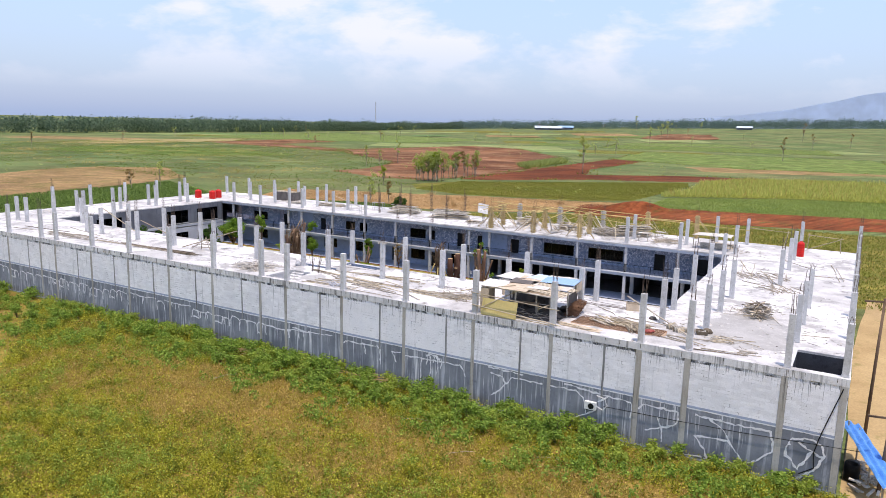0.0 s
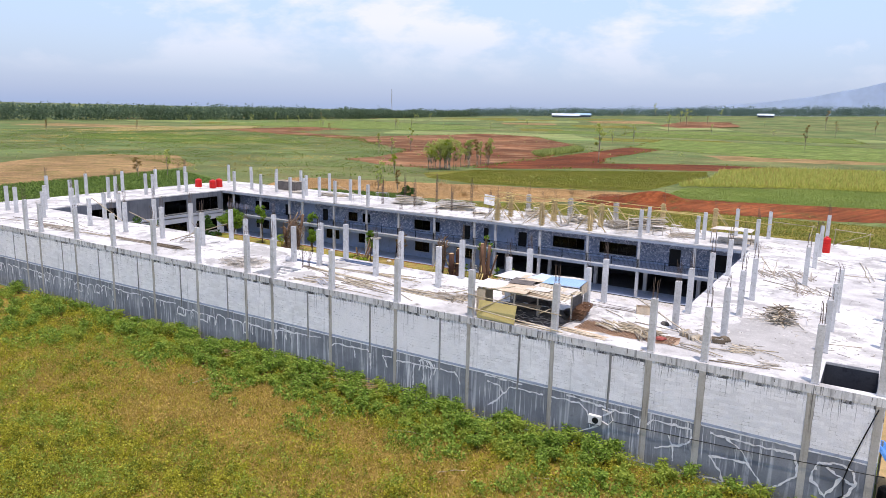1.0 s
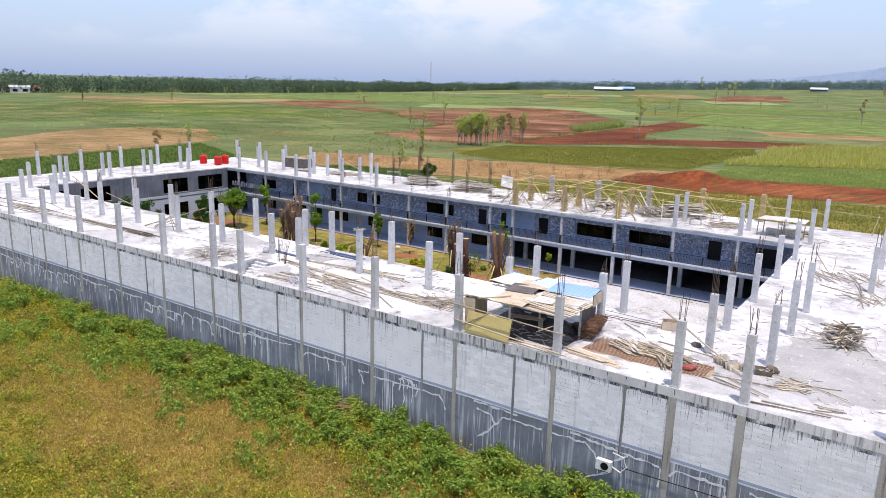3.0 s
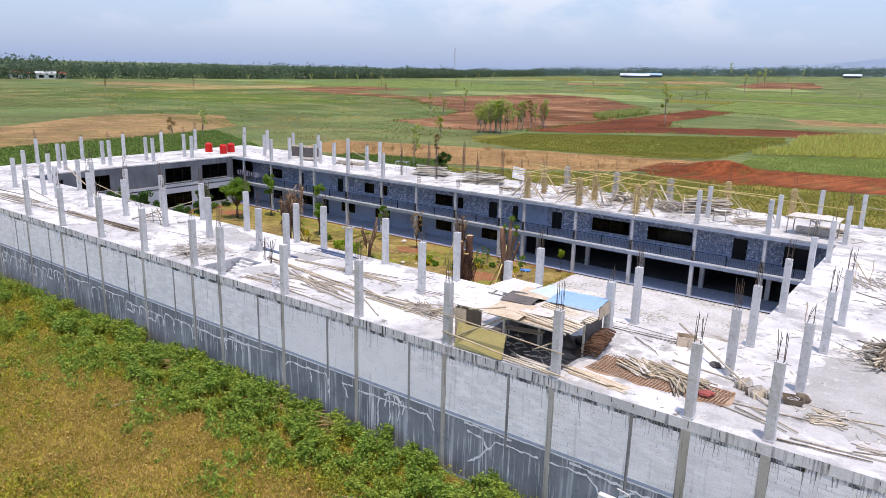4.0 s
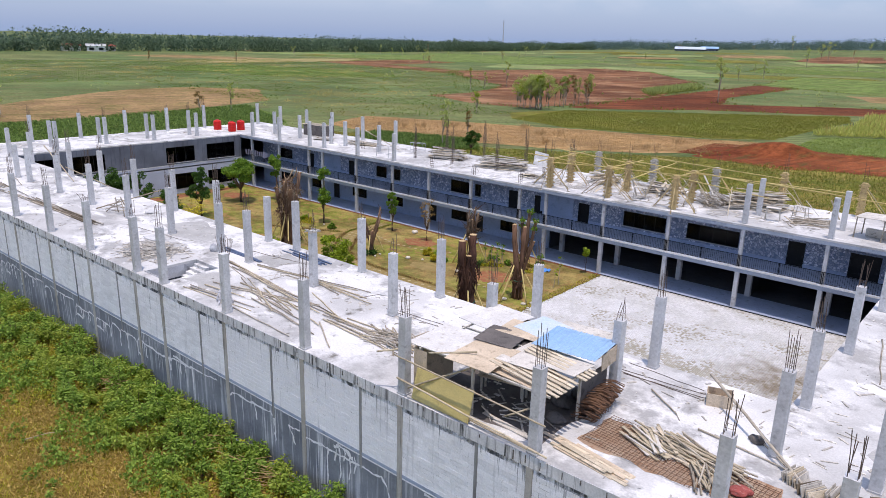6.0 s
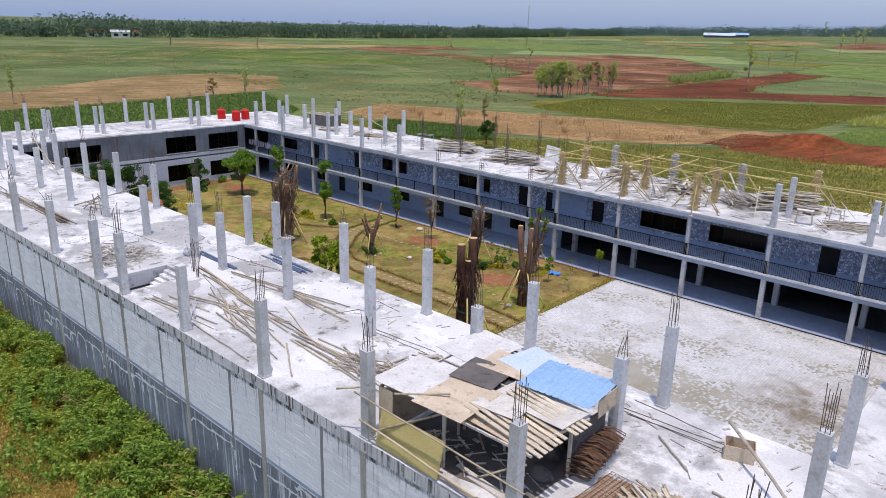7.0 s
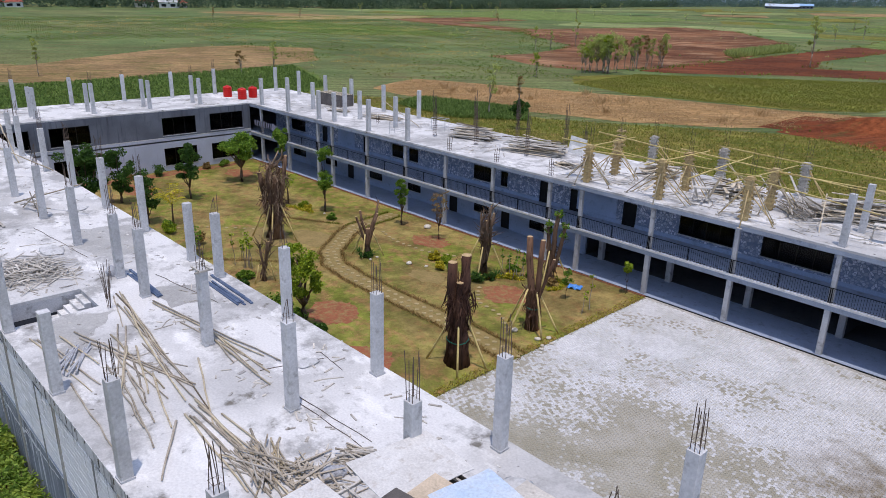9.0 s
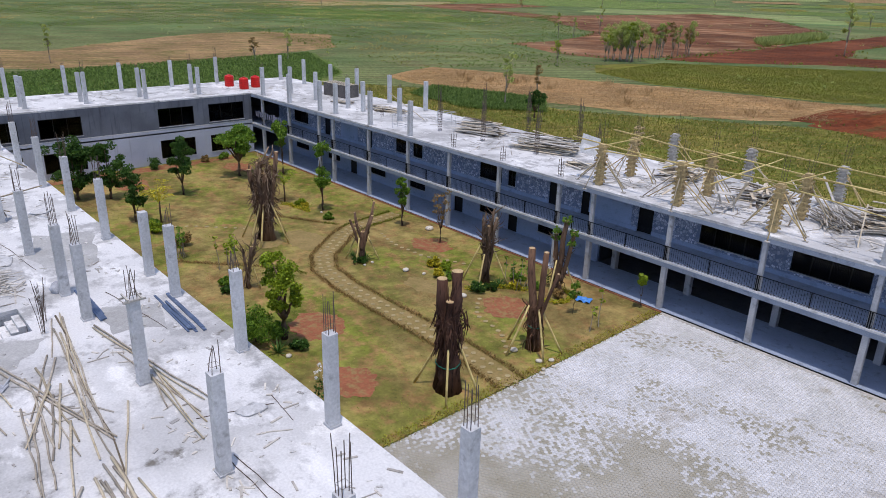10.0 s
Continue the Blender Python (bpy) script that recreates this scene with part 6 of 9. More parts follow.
def rosette(x, y, s, label, leaf):
    """Stiff pointed leaves that spread from one base."""
    ob = thing("spiky_plant", label, "plant", x, y, 0.03)
    for k in range(16):
        a, up = k * 2.4, 0.25 + 0.95 * k / 16
        d = Vector((math.cos(a) * math.cos(up), math.sin(a) * math.cos(up), math.sin(up)))
        w = Vector((-math.sin(a), math.cos(a), 0)) * 0.055 * s
        p, q = d * s * 0.5 + Vector((0, 0, 0.04)), d * s * RND.uniform(0.85, 1.1)
        b = Geo()
        b.v = [tuple(-w * 0.7), tuple(w * 0.7), tuple(p + w), tuple(p - w), tuple(q), tuple(p + Vector((0, 0, -0.05 * s)))]
        b.f = [(0, 1, 2, 3), (3, 2, 4), (2, 5, 4), (5, 3, 4), (0, 3, 5), (1, 5, 2)]
        b.put("leaf", leaf, ob)
    return ob


for x, y, n, h, mt, lab in ((-63.8, 69.6, 9, 2.6, LEAF_LIME, "cluster of thin upright canes with pale leaves"), (-68.8, 68.0, 8, 2.3, LEAF, "cluster of thin upright canes with green leaves"), (-47.7, 85.2, 6, 2.2, LEAF, "thin leafy canes beside the dead tree"), (-39.5, 83.4, 2, 2.4, LEAF_LIME, "thin staked plant near the paving")):
    cane_plant(x, y, n, h, lab, mt)
for x, y, s in ((-59.2, 79.1, 0.9), (-48.9, 81.8, 1.0), (-49.9, 66.0, 1.0), (-60.4, 78.8, 0.7), (-48.6, 84.0, 0.9)):
    rosette(x, y, s, "dark green spiky rosette plant on the lawn", LEAF_DARK)

# clipped yellow-green borders round the planted trunks
for lab, line in (("yellow-green clipped border round a planted trunk", [(-49.6, 81.6), (-48.8, 83.0), (-48.2, 84.0), (-47.5, 84.6), (-46.6, 84.9)]), ("yellow-green clipped border round a planted trunk", [(-44.9, 84.6), (-43.9, 85.0), (-43.5, 85.9), (-43.8, 86.8), (-44.8, 87.2)]), ("low yellow-green planting on the lawn", [(-76.4, 81.4), (-75.4, 81.8), (-74.0, 82.0), (-72.8, 82.2)])):
    pts = np.array([(x, y, 0.16) for x, y, a in along(line, 0.12)])
    pts[:, :2] += NP.normal(0, 0.08, (len(pts), 2))
    hd = tagged(thing("border_hedge", lab, "hedge"), kind="stuff")
    foliage("leaf_mass", pts, np.full(len(pts), 0.24), 22, 0.13, LEAF_YELLOW, NP, hd)
    foliage("leaf_tuft", pts[::2] + np.array([0, 0, 0.05]), np.full(len(pts[::2]), 0.26), 16, 0.13, LEAF_LIME, NP, hd)
for x, y, s, mt, lab in ((-54.6, 82.6, 0.8, LEAF_YELLOW, "yellow-leaved shrub under the bare tree"), (-53.4, 83.0, 0.8, LEAF_LIME, "yellow-green shrub under the bare tree"), (-48.9, 82.0, 0.9, LEAF_DARK, "spiky dark plant by the dead tree"), (-48.6, 86.0, 0.8, LEAF, "leafy green plant by the dead tree"), (-58.9, 78.4, 0.7, LEAF_DARK, "dark plants at the foot of the pollarded tree"), (-75.9, 68.4, 1.1, LEAF_LIME, "yellow-green shrub under the palm"), (-70.9, 68.9, 1.1, LEAF_DRY, "half-dry tall shrub on the lawn"), (-69.8, 82.4, 0.7, LEAF, "small leafy plant on the lawn"), (-44.6, 86.0, 0.8, LEAF_DRY, "dry brown leaves at the foot of the trunk")):
    tree("low_shrub", lab, x, y, s * 1.2, [(0, 0, s * 0.6, s * 0.5), (s * 0.4, 0, s * 0.45, s * 0.4), (-s * 0.35, s * 0.2, s * 0.4, s * 0.4)], mt, 0.2, 90, 0.03, category="shrub")
# rocks, flowers, odds and ends
for x, y, s in ((-55.3, 80.3, 0.42), (-48.9, 80.6, 0.36), (-61.7, 88.2, 0.6), (-58.3, 79.2, 0.2), (-53.9, 81.0, 0.25), (-49.0, 66.2, 0.3), (-39.0, 77.7, 0.3), (-38.2, 77.2, 0.22), (-37.9, 76.8, 0.2), (-38.0, 77.9, 0.22), (-38.6, 78.4, 0.28), (-40.9, 77.5, 0.38), (-58.2, 78.4, 0.2), (-60.1, 79.6, 0.18), (-71.9, 83.0, 0.2)):
    bm = bmesh.new()
    s *= 0.62
    bmesh.ops.create_icosphere(bm, subdivisions=2, radius=s)
    for v in bm.verts:
        k = 1 + 0.25 * noise.noise(v.co * 2.2 + Vector((x, y, 0)))
        v.co = Vector((v.co.x * k * 1.2, v.co.y * k, max(v.co.z * k * 0.65, -0.3 * s)))
    me = bpy.data.meshes.new("rock")
    bm.to_mesh(me)
    bm.free()
    me.materials.append(ROCK)
    me.polygons.foreach_set("use_smooth", [True] * len(me.polygons))
    rk = new("rock", me)
    rk.matrix_world = pose(x, y, 0.04 + 0.28 * s, 0, 0, RND.uniform(0, 360))
    tagged(rk, "pale rounded garden rock on the lawn", "rock", "garden rocks")
for x, y in ((-44.6, 65.6), (-44.0, 65.0), (-43.4, 65.2), (-46.6, 87.2)):
    fl = thing("flower_stem", "slim stem with white flower heads", "flower", x, y, 0.03)
    Geo().tube([(0, 0, 0), (0.05, 0, 0.8), (0.03, 0.06, 1.6)], [0.014, 0.012, 0.008], 5).put("stem", LEAF_DARK, fl)
    for hx, hy, hz, hr in ((0.03, 0.06, 1.65, 0.15), (0.12, 0, 1.4, 0.1)):
        foliage("flower_head", [(hx, hy, hz)], [hr], 22, 0.13, FLOWER, NP, fl)
    foliage("leaves", [(0.03, 0, 0.7), (0.02, 0.02, 0.3)], [0.22, 0.25], 14, 0.2, LEAF_DARK, NP, fl)
bm = bmesh.new()
bmesh.ops.create_grid(bm, x_segments=14, y_segments=10, size=0.5)
for v in bm.verts:
    v.co = Vector((v.co.x * 1.1, v.co.y * 0.8, 0.12 + 0.16 * noise.noise(v.co * 4)))
me = bpy.data.meshes.new("blue_sheet")
bm.to_mesh(me)
bm.free()
me.materials.append(TARP)
bs_ob = new("blue_sheet", me)
bs_ob.matrix_world = pose(-42.9, 87.0, 0.03, 0, 0, 20)
bs_ob.modifiers.new("thick", "SOLIDIFY").thickness = 0.01
tagged(bs_ob, "crumpled bright blue plastic sheet on the lawn", "plastic sheet")

# ---- clutter on the near roof deck ----
DECK = ROOF + 0.004


def pole(p0, p1, r=0.04, mat=None, name="bamboo_pole", label="weathered bamboo pole lying on the roof deck", lift=0.0):
    """A slightly crooked, tapering bamboo pole; p0 and p1 are (x, y) on the deck or full points."""
    p0 = Vector(p0) if len(p0) == 3 else Vector((*p0, DECK + r + lift))
    p1 = Vector(p1) if len(p1) == 3 else Vector((*p1, DECK + r + lift))
    w = (p1 - p0).length * 0.008
    n = 6
    pts = [p0.lerp(p1, k / n) + (Vector((RND.uniform(-w, w), RND.uniform(-w, w), 0)) if 0 < k < n else Vector()) for k in range(n + 1)]
    g = Geo().tube(pts, [r * (1.12 - 0.35 * k / n) for k in range(n + 1)], 7)
    ob = g.put(name, mat or RND.choice((BAMBOO, BAMBOO_GREY, BAMBOO_GREY)), smooth=True)
    return tagged(ob, label, "pole", "bamboo poles")


POLES_A = [((-42.7, 50.8), (-35.8, 52.7)), ((-45.2, 53.3), (-36.1, 52.6)), ((-46.6, 53.9), (-39.3, 52.9)), ((-46.3, 53.5), (-42.7, 52.6)), ((-40.5, 52.6), (-33.0, 52.3)), ((-40.5, 51.4), (-36.5, 51.1)), ((-42.6, 52.7), (-37.4, 50.7)), ((-40.4, 52.3), (-36.4, 51.2)), ((-39.5, 50.8), (-34.3, 50.2)), ((-37.8, 53.8), (-32.8, 52.0)), ((-44.3, 54.6), (-36.2, 55.9)), ((-39.5, 55.3), (-35.1, 55.0)), ((-39.2, 55.3), (-34.9, 55.4)), ((-39.0, 55.1), (-36.5, 54.7)), ((-37.7, 51.9), (-33.7, 50.9)), ((-42.2, 51.9), (-36.4, 51.8)), ((-39.0, 49.3), (-33.7, 49.0))]
POLES_C = [((-34.9, 52.3), (-27.6, 52.0)), ((-34.3, 52.4), (-27.3, 51.5)), ((-33.4, 52.6), (-27.8, 52.8)), ((-32.6, 51.7), (-27.6, 51.2)), ((-31.9, 52.9), (-27.9, 51.8)), ((-45.8, 53.8), (-37.5, 52.4)), ((-44.6, 53.4), (-35.0, 52.0)), ((-43.0, 52.5), (-38.6, 50.9)), ((-41.6, 51.4), (-35.6, 51.6)), ((-40.6, 52.0), (-37.0, 50.4)), ((-39.8, 51.9), (-35.9, 50.9)), ((-38.4, 51.2), (-34.4, 50.6)), ((-40.2, 55.0), (-34.0, 54.9)), ((-41.5, 54.7), (-35.6, 55.5))]
POLES_B = [((-34.7, 52.0), (-28.2, 52.1)), ((-33.9, 51.8), (-28.2, 51.6)), ((-31.3, 52.6), (-28.9, 52.3)), ((-34.4, 52.2), (-27.8, 52.5)), ((-33.0, 52.2), (-28.0, 51.9)), ((-34.2, 51.6), (-29.0, 51.2)), ((-43.3, 50.2), (-39.8, 50.6)), ((-44.0, 49.2), (-37.9, 49.7)), ((-43.6, 49.4), (-38.2, 50.1)), ((-43.9, 49.6), (-39.0, 50.0)), ((-30.8, 53.4), (-28.4, 51.0)), ((-34.0, 51.2), (-31.2, 49.5))]
for i, (a, b) in enumerate(POLES_A + POLES_B + POLES_C):
    pole(a, b, RND.uniform(0.028, 0.042), lift=0.02 * (i % 3))
for a, b in (((-17.9, 56.3), (-16.2, 55.0)), ((-12.8, 55.1), (-11.1, 53.5)), ((-15.1, 54.5), (-11.2, 53.9)), ((-10.4, 51.4), (-8.2, 50.2)), ((-11.0, 51.0), (-8.6, 50.0)), ((-80.0, 51.1), (-68.6, 51.6)), ((-74.5, 52.1), (-61.2, 51.9)), ((-74.0, 52.3), (-62.0, 52.1)), ((-78.0, 51.4), (-66.5, 51.9)), ((-83.8, 52.4), (-75.0, 52.0)), ((-89.4, 55.2), (-80.4, 53.4))):
    pole(a, b, 0.038, lift=RND.uniform(0, 0.06))
# long thin steel rods and wires lying on the deck
for a, b in (((-20.0, 57.3), (-15.6, 57.6)), ((-19.9, 58.2), (-16.2, 57.9)), ((-19.6, 57.0), (-15.4, 57.3)), ((-19.8, 57.1), (-15.0, 57.0)), ((-32.7, 55.3), (-28.6, 55.6)), ((-33.0, 55.1), (-27.5, 55.2)), ((-35.3, 55.2), (-34.5, 57.7)), ((-35.1, 57.9), (-33.2, 57.7)), ((-47.8, 56.2), (-42.4, 57.0)), ((-60.0, 53.6), (-52.6, 54.4))):
    pole(a, b, 0.014, REBAR, "steel_rod", "thin rusty steel rod lying on the roof deck")["group"] = "steel rods"
for a, b in (((-43.4, 50.8), (-35.9, 52.8)), ((-46.5, 53.7), (-34.0, 52.4)), ((-46.2, 53.9), (-36.5, 52.7)), ((-44.5, 54.7), (-35.4, 56.2)), ((-38.3, 50.9), (-33.0, 50.0)), ((-34.0, 51.7), (-28.5, 51.7)), ((-33.6, 52.0), (-28.2, 52.3)), ((-8.8, 49.1), (-5.4, 49.6)), ((-11.5, 50.8), (-9.3, 50.2)), ((-11.2, 51.4), (-6.6, 52.0)), ((-8.4, 49.6), (-4.6, 50.0)), ((-88.0, 50.2), (-79.0, 50.8)), ((-95.0, 52.4), (-86.0, 53.0)), ((-97.0, 50.6), (-89.0, 51.4))):
    pole(a, b, 0.036, RND.choice((BAMBOO_GREY, BAMBOO_GREY, TIMBER_DARK)), lift=RND.uniform(0.0, 0.03))
# long bamboo leaning on a column, and stretched across the edge
pole((-15.9, 57.6, DECK + 1.0), (-9.6, 51.9, DECK + 0.05), 0.06, BAMBOO_GREY, label="long bamboo pole leaning across the roof deck")
pole((-66.5, 54.2, DECK + 0.05), (-60.4, 56.9, DECK + 2.2), 0.05, BAMBOO, label="bamboo pole leaning against a column")
pole((-74.6, 59.0, DECK + 0.05), (-75.5, 55.6, DECK + 2.2), 0.05, BAMBOO, label="bamboo pole leaning against a column")
pole((-87.0, 58.2, DECK + 2.6), (-79.0, 57.6, DECK + 0.07), 0.06, BAMBOO, label="bamboo pole leaning against a column")


def offcuts(x, y, n, spread, length=0.6, label="scatter of timber offcuts and splinters on the roof deck", mat=None, rise=0.0):
    """A loose scatter or heap of short pieces, too many to count."""
    g = Geo()
    for k in range(n):
        a = RND.uniform(0, math.pi)
        ln = length * RND.uniform(0.4, 1.5)
        px, py = RND.gauss(0, spread[0]), RND.gauss(0, spread[1])
        z = RND.uniform(0.012, 0.02) + rise * max(0.0, 1 - (px / spread[0]) ** 2 / 4 - (py / spread[1]) ** 2 / 4) * RND.random()
        m = Euler((RND.uniform(-0.1, 0.1), RND.uniform(-0.12, 0.12) if rise else 0.0, a)).to_matrix()
        g.box((px, py, z), (ln * RND.choice((0.5, 1, 1, 1.6)), RND.uniform(0.025, 0.09), 0.025), m)
    ob = g.put("timber_offcuts", mat or TIMBER_GREY)
    ob.matrix_world = pose(x, y, DECK)
    return tagged(ob, label, "timber offcuts", kind="stuff")


for x, y, n, s in ((-36.2, 54.5, 7, (0.5, 0.4)), (-34.5, 54.7, 6, (0.3, 0.3)), (-38.8, 52.4, 12, (0.8, 0.5)), (-41.7, 54.5, 9, (0.5, 0.4)), (-45.1, 56.9, 8, (0.6, 0.5)), (-29.6, 54.7, 14, (0.8, 0.5)), (-35.0, 58.0, 7, (0.5, 0.3)), (-31.0, 54.5, 8, (0.6, 0.4)), (-38.4, 50.7, 9, (0.5, 0.3)), (-33.0, 56.6, 8, (1.2, 0.6)), (-42.0, 56.4, 8, (1.4, 0.8)), (-52.0, 56.6, 10, (1.4, 0.8)), (-57.5, 51.0, 10, (1.5, 0.9)), (-64.0, 50.6, 10, (2.0, 0.6)), (-16.5, 56.5, 12, (1.2, 0.9)), (-13.6, 56.8, 8, (0.9, 0.6)), (-22.0, 56.8, 16, (1.8, 0.8)), (-28.6, 57.4, 9, (1.2, 0.6)), (-10.6, 56.0, 12, (1.0, 0.8)), (-7.3, 52.8, 26, (0.9, 0.6)), (-5.0, 51.6, 16, (0.8, 0.6)), (-11.0, 58.4, 8, (0.6, 0.6)), (-70.0, 56.0, 10, (2.0, 0.8)), (-80.0, 56.0, 12, (3, 1.2)), (-92, 53.0, 16, (4, 2))):
    offcuts(x, y, n, s, 0.42)
offcuts(-27.9, 53.1, 60, (0.75, 0.45), 0.8, "heap of broken timber and bamboo beside the shelter", BAMBOO_GREY, 0.35)
offcuts(-52.0, 51.4, 240, (1.3, 0.9), 1.1, "wide heap of timber offcuts beside the stairwell", TIMBER_GREY, 0.35)
offcuts(-6.5, 61.5, 60, (1.4, 1.3), 1.1, "heap of grey boards and stakes on the roof deck", TIMBER_GREY, 0.6)


def pile(name, label, x, y, rz, n, length, width, height, mats, category="timber pile", jit=4.0, thick=(0.09, 0.03)):
    """A stack of long pieces, each a part of its own."""
    ob = thing(name, label, category, x, y, DECK, rz)
    for k in range(n):
        row = RND.random()
        py = (RND.random() - 0.5) * width
        z = thick[1] / 2 + height * row * max(0.15, 1 - abs(py) / width * 1.4)
        ln = length * RND.uniform(0.65, 1.05)
        a = radians(RND.uniform(-jit, jit))
        px = RND.uniform(-0.12, 0.12) * length
        d = Vector((math.cos(a), math.sin(a), RND.uniform(-1, 1) * min(0.09, z / ln * 1.6))) * ln / 2
        g = Geo()
        if thick[0] == thick[1]:
            g.tube([Vector((px, py, z)) - d, Vector((px, py, z)) + d], thick[0] / 2, 6)
        else:
            g.bar(Vector((px, py, z)) - d, Vector((px, py, z)) + d, thick[0] * RND.uniform(0.7, 1.3), thick[1])
        g.put("pole" if thick[0] == thick[1] else "board", RND.choice(mats), ob)
    return ob


pile("board_heap", "jumbled heap of grey boards and stakes on the end deck", -6.4, 61.9, 10, 110, 2.3, 2.8, 1.0, [TIMBER_GREY, BAMBOO_GREY, TIMBER, TIMBER_DARK], "board heap", 90, (0.1, 0.05))
pile("bamboo_heap", "loose spread of long pale stakes on the end deck", -8.0, 78.5, 110, 34, 4.2, 5.0, 0.06, [BAMBOO_GREY, TIMBER_GREY], "bamboo heap", 34, (0.055, 0.055))
pile("bamboo_heap", "loose spread of long pale stakes on the end deck", -5.2, 73.0, 120, 18, 3.4, 3.4, 0.06, [BAMBOO_GREY, TIMBER_GREY], "bamboo heap", 40, (0.055, 0.055))
pile("stake_heap", "dense heap of weathered stakes on the roof deck", -29.9, 52.3, -6, 46, 2.4, 1.2, 0.3, [BAMBOO_GREY, BAMBOO, TIMBER_GREY], "stake heap", 34, (0.06, 0.06))
pile("stake_heap", "small heap of short stakes beside the shelter", -28.2, 54.6, 30, 26, 1.3, 1.1, 0.3, [TIMBER_GREY, BAMBOO_GREY], "stake heap", 40, (0.06, 0.04))
pile("pipe_bundle", "grey steel props lying by a column", -40.9, 49.9, -30, 14, 2.4, 0.9, 0.12, [GREY_SACK, CONC_EDGE], "steel bundle", 9, (0.07, 0.07))
pile("pipe_bundle", "bundle of blue-grey steel channels on the roof deck", -43.6, 58.0, -2, 9, 4.4, 0.8, 0.02, [BLUE_PIPE], "steel bundle", 0.6, (0.11, 0.06))
pile("pipe_bundle", "small bundle of blue-grey steel channels beside a column", -47.1, 55.25, -1, 4, 4.0, 0.3, 0.04, [BLUE_PIPE], "steel bundle", 0.8, (0.11, 0.06))
pile("timber_stack", "long low stack of dark weathered timbers on the roof deck", -67.4, 51.9, 0.5, 16, 11.5, 0.7, 0.16, [TIMBER_DARK, BAMBOO_GREY, TIMBER_GREY], "timber stack", 1.6, (0.12, 0.07))
pile("timber_stack", "long low stack of grey boards on the roof deck", -84.0, 51.6, 2.0, 14, 8.0, 1.2, 0.14, [TIMBER_GREY, BAMBOO_GREY], "timber stack", 4, (0.12, 0.05))
pile("plank_stack", "pale sawn planks stacked near the shelter", -17.2, 49.75, -8, 10, 3.6, 0.8, 0.16, [TIMBER, PLY], "plank stack", 2.0, (0.16, 0.03))
pile("bamboo_heap", "heap of bamboo and stakes on the rusty mesh", -14.2, 52.3, -14, 34, 3.4, 1.3, 0.45, [BAMBOO, TIMBER, BAMBOO_GREY], "bamboo heap", 16, (0.07, 0.07))
pile("board_heap", "pale boards thrown across the rusty mesh", -15.9, 52.4, -28, 24, 2.3, 1.6, 0.35, [TIMBER, PLY_PALE, BAMBOO], "board heap", 30, (0.1, 0.04))
pile("bamboo_heap", "short stakes tipped over the rusty mesh", -13.5, 51.2, -62, 20, 1.7, 0.9, 0.4, [BAMBOO, BAMBOO_GREY], "bamboo heap", 18, (0.07, 0.07))
pile("stake_heap", "small heap of pale splintered stakes on the end deck", -7.5, 52.5, 8, 34, 1.5, 1.3, 0.18, [TIMBER, TIMBER_GREY, BAMBOO], "stake heap", 35, (0.07, 0.03))
pile("stake_heap", "few splintered stakes near the deck's edge", -5.6, 50.6, 5, 10, 1.3, 0.6, 0.08, [TIMBER_GREY, BAMBOO_GREY], "stake heap", 20, (0.07, 0.03))
# grey screed left unswept on the white deck
for pts in ([(-9.6, 57.5), (-8.6, 52.5), (-6.5, 50.8), (-3.6, 52.2), (-3.4, 58.0), (-5.6, 62.5), (-8.4, 61.0)], [(-46.0, 55.6), (-43.2, 55.0), (-42.4, 56.6), (-45.0, 57.8)], [(-58.5, 55.2), (-52.5, 54.6), (-51.5, 57.2), (-57.0, 58.2)], [(-45.4, 50.2), (-43.4, 49.6), (-42.4, 51.6), (-44.8, 53.0)]):
    structure(sheet("deck_stain", pts, DECK - 0.0005, SCREED, 0.5, 0.9), "grey cement-stained patch of the roof deck", "stain")
# crumbs of mortar, splinters and chips trodden into the deck
CH = np.random.default_rng(77)
for lab, x0, x1, y0, y1, n in (("pale chips of mortar scattered over the near deck", -98, -13, 48.8, 58.8, 2600), ("pale chips of mortar scattered over the end deck", -12.6, 0.2, 49, 101, 1100), ("chips and splinters scattered over the far deck", -98, -13, 90.3, 101.2, 1500), ("chips of mortar scattered over the far end deck", -110, -99.4, 49, 101, 700)):
    c = np.column_stack([CH.uniform(x0, x1, n), CH.uniform(y0, y1, n), np.full(n, DECK)])
    c = c[(patchy(c, 0.5, 13.0) > 0.12) & ~((c[:, 1] < 53.6) & ((np.abs(c[:, 0] + 47) < 1.5) | (c[:, 0] > -2.8)))]
    chips = Geo()
    for q in c:
        long_, z_ = 0.04 + 0.3 * CH.random() ** 2.5, CH.uniform(0.01, 0.035)
        chips.box((q[0], q[1], q[2] + z_ / 2), (long_, long_ * CH.uniform(0.12, 0.5), z_), Euler((0, 0, CH.uniform(0, 3.14))).to_matrix())
    tagged(chips.put("mortar_chips", CHIP), lab, "rubble", kind="stuff")
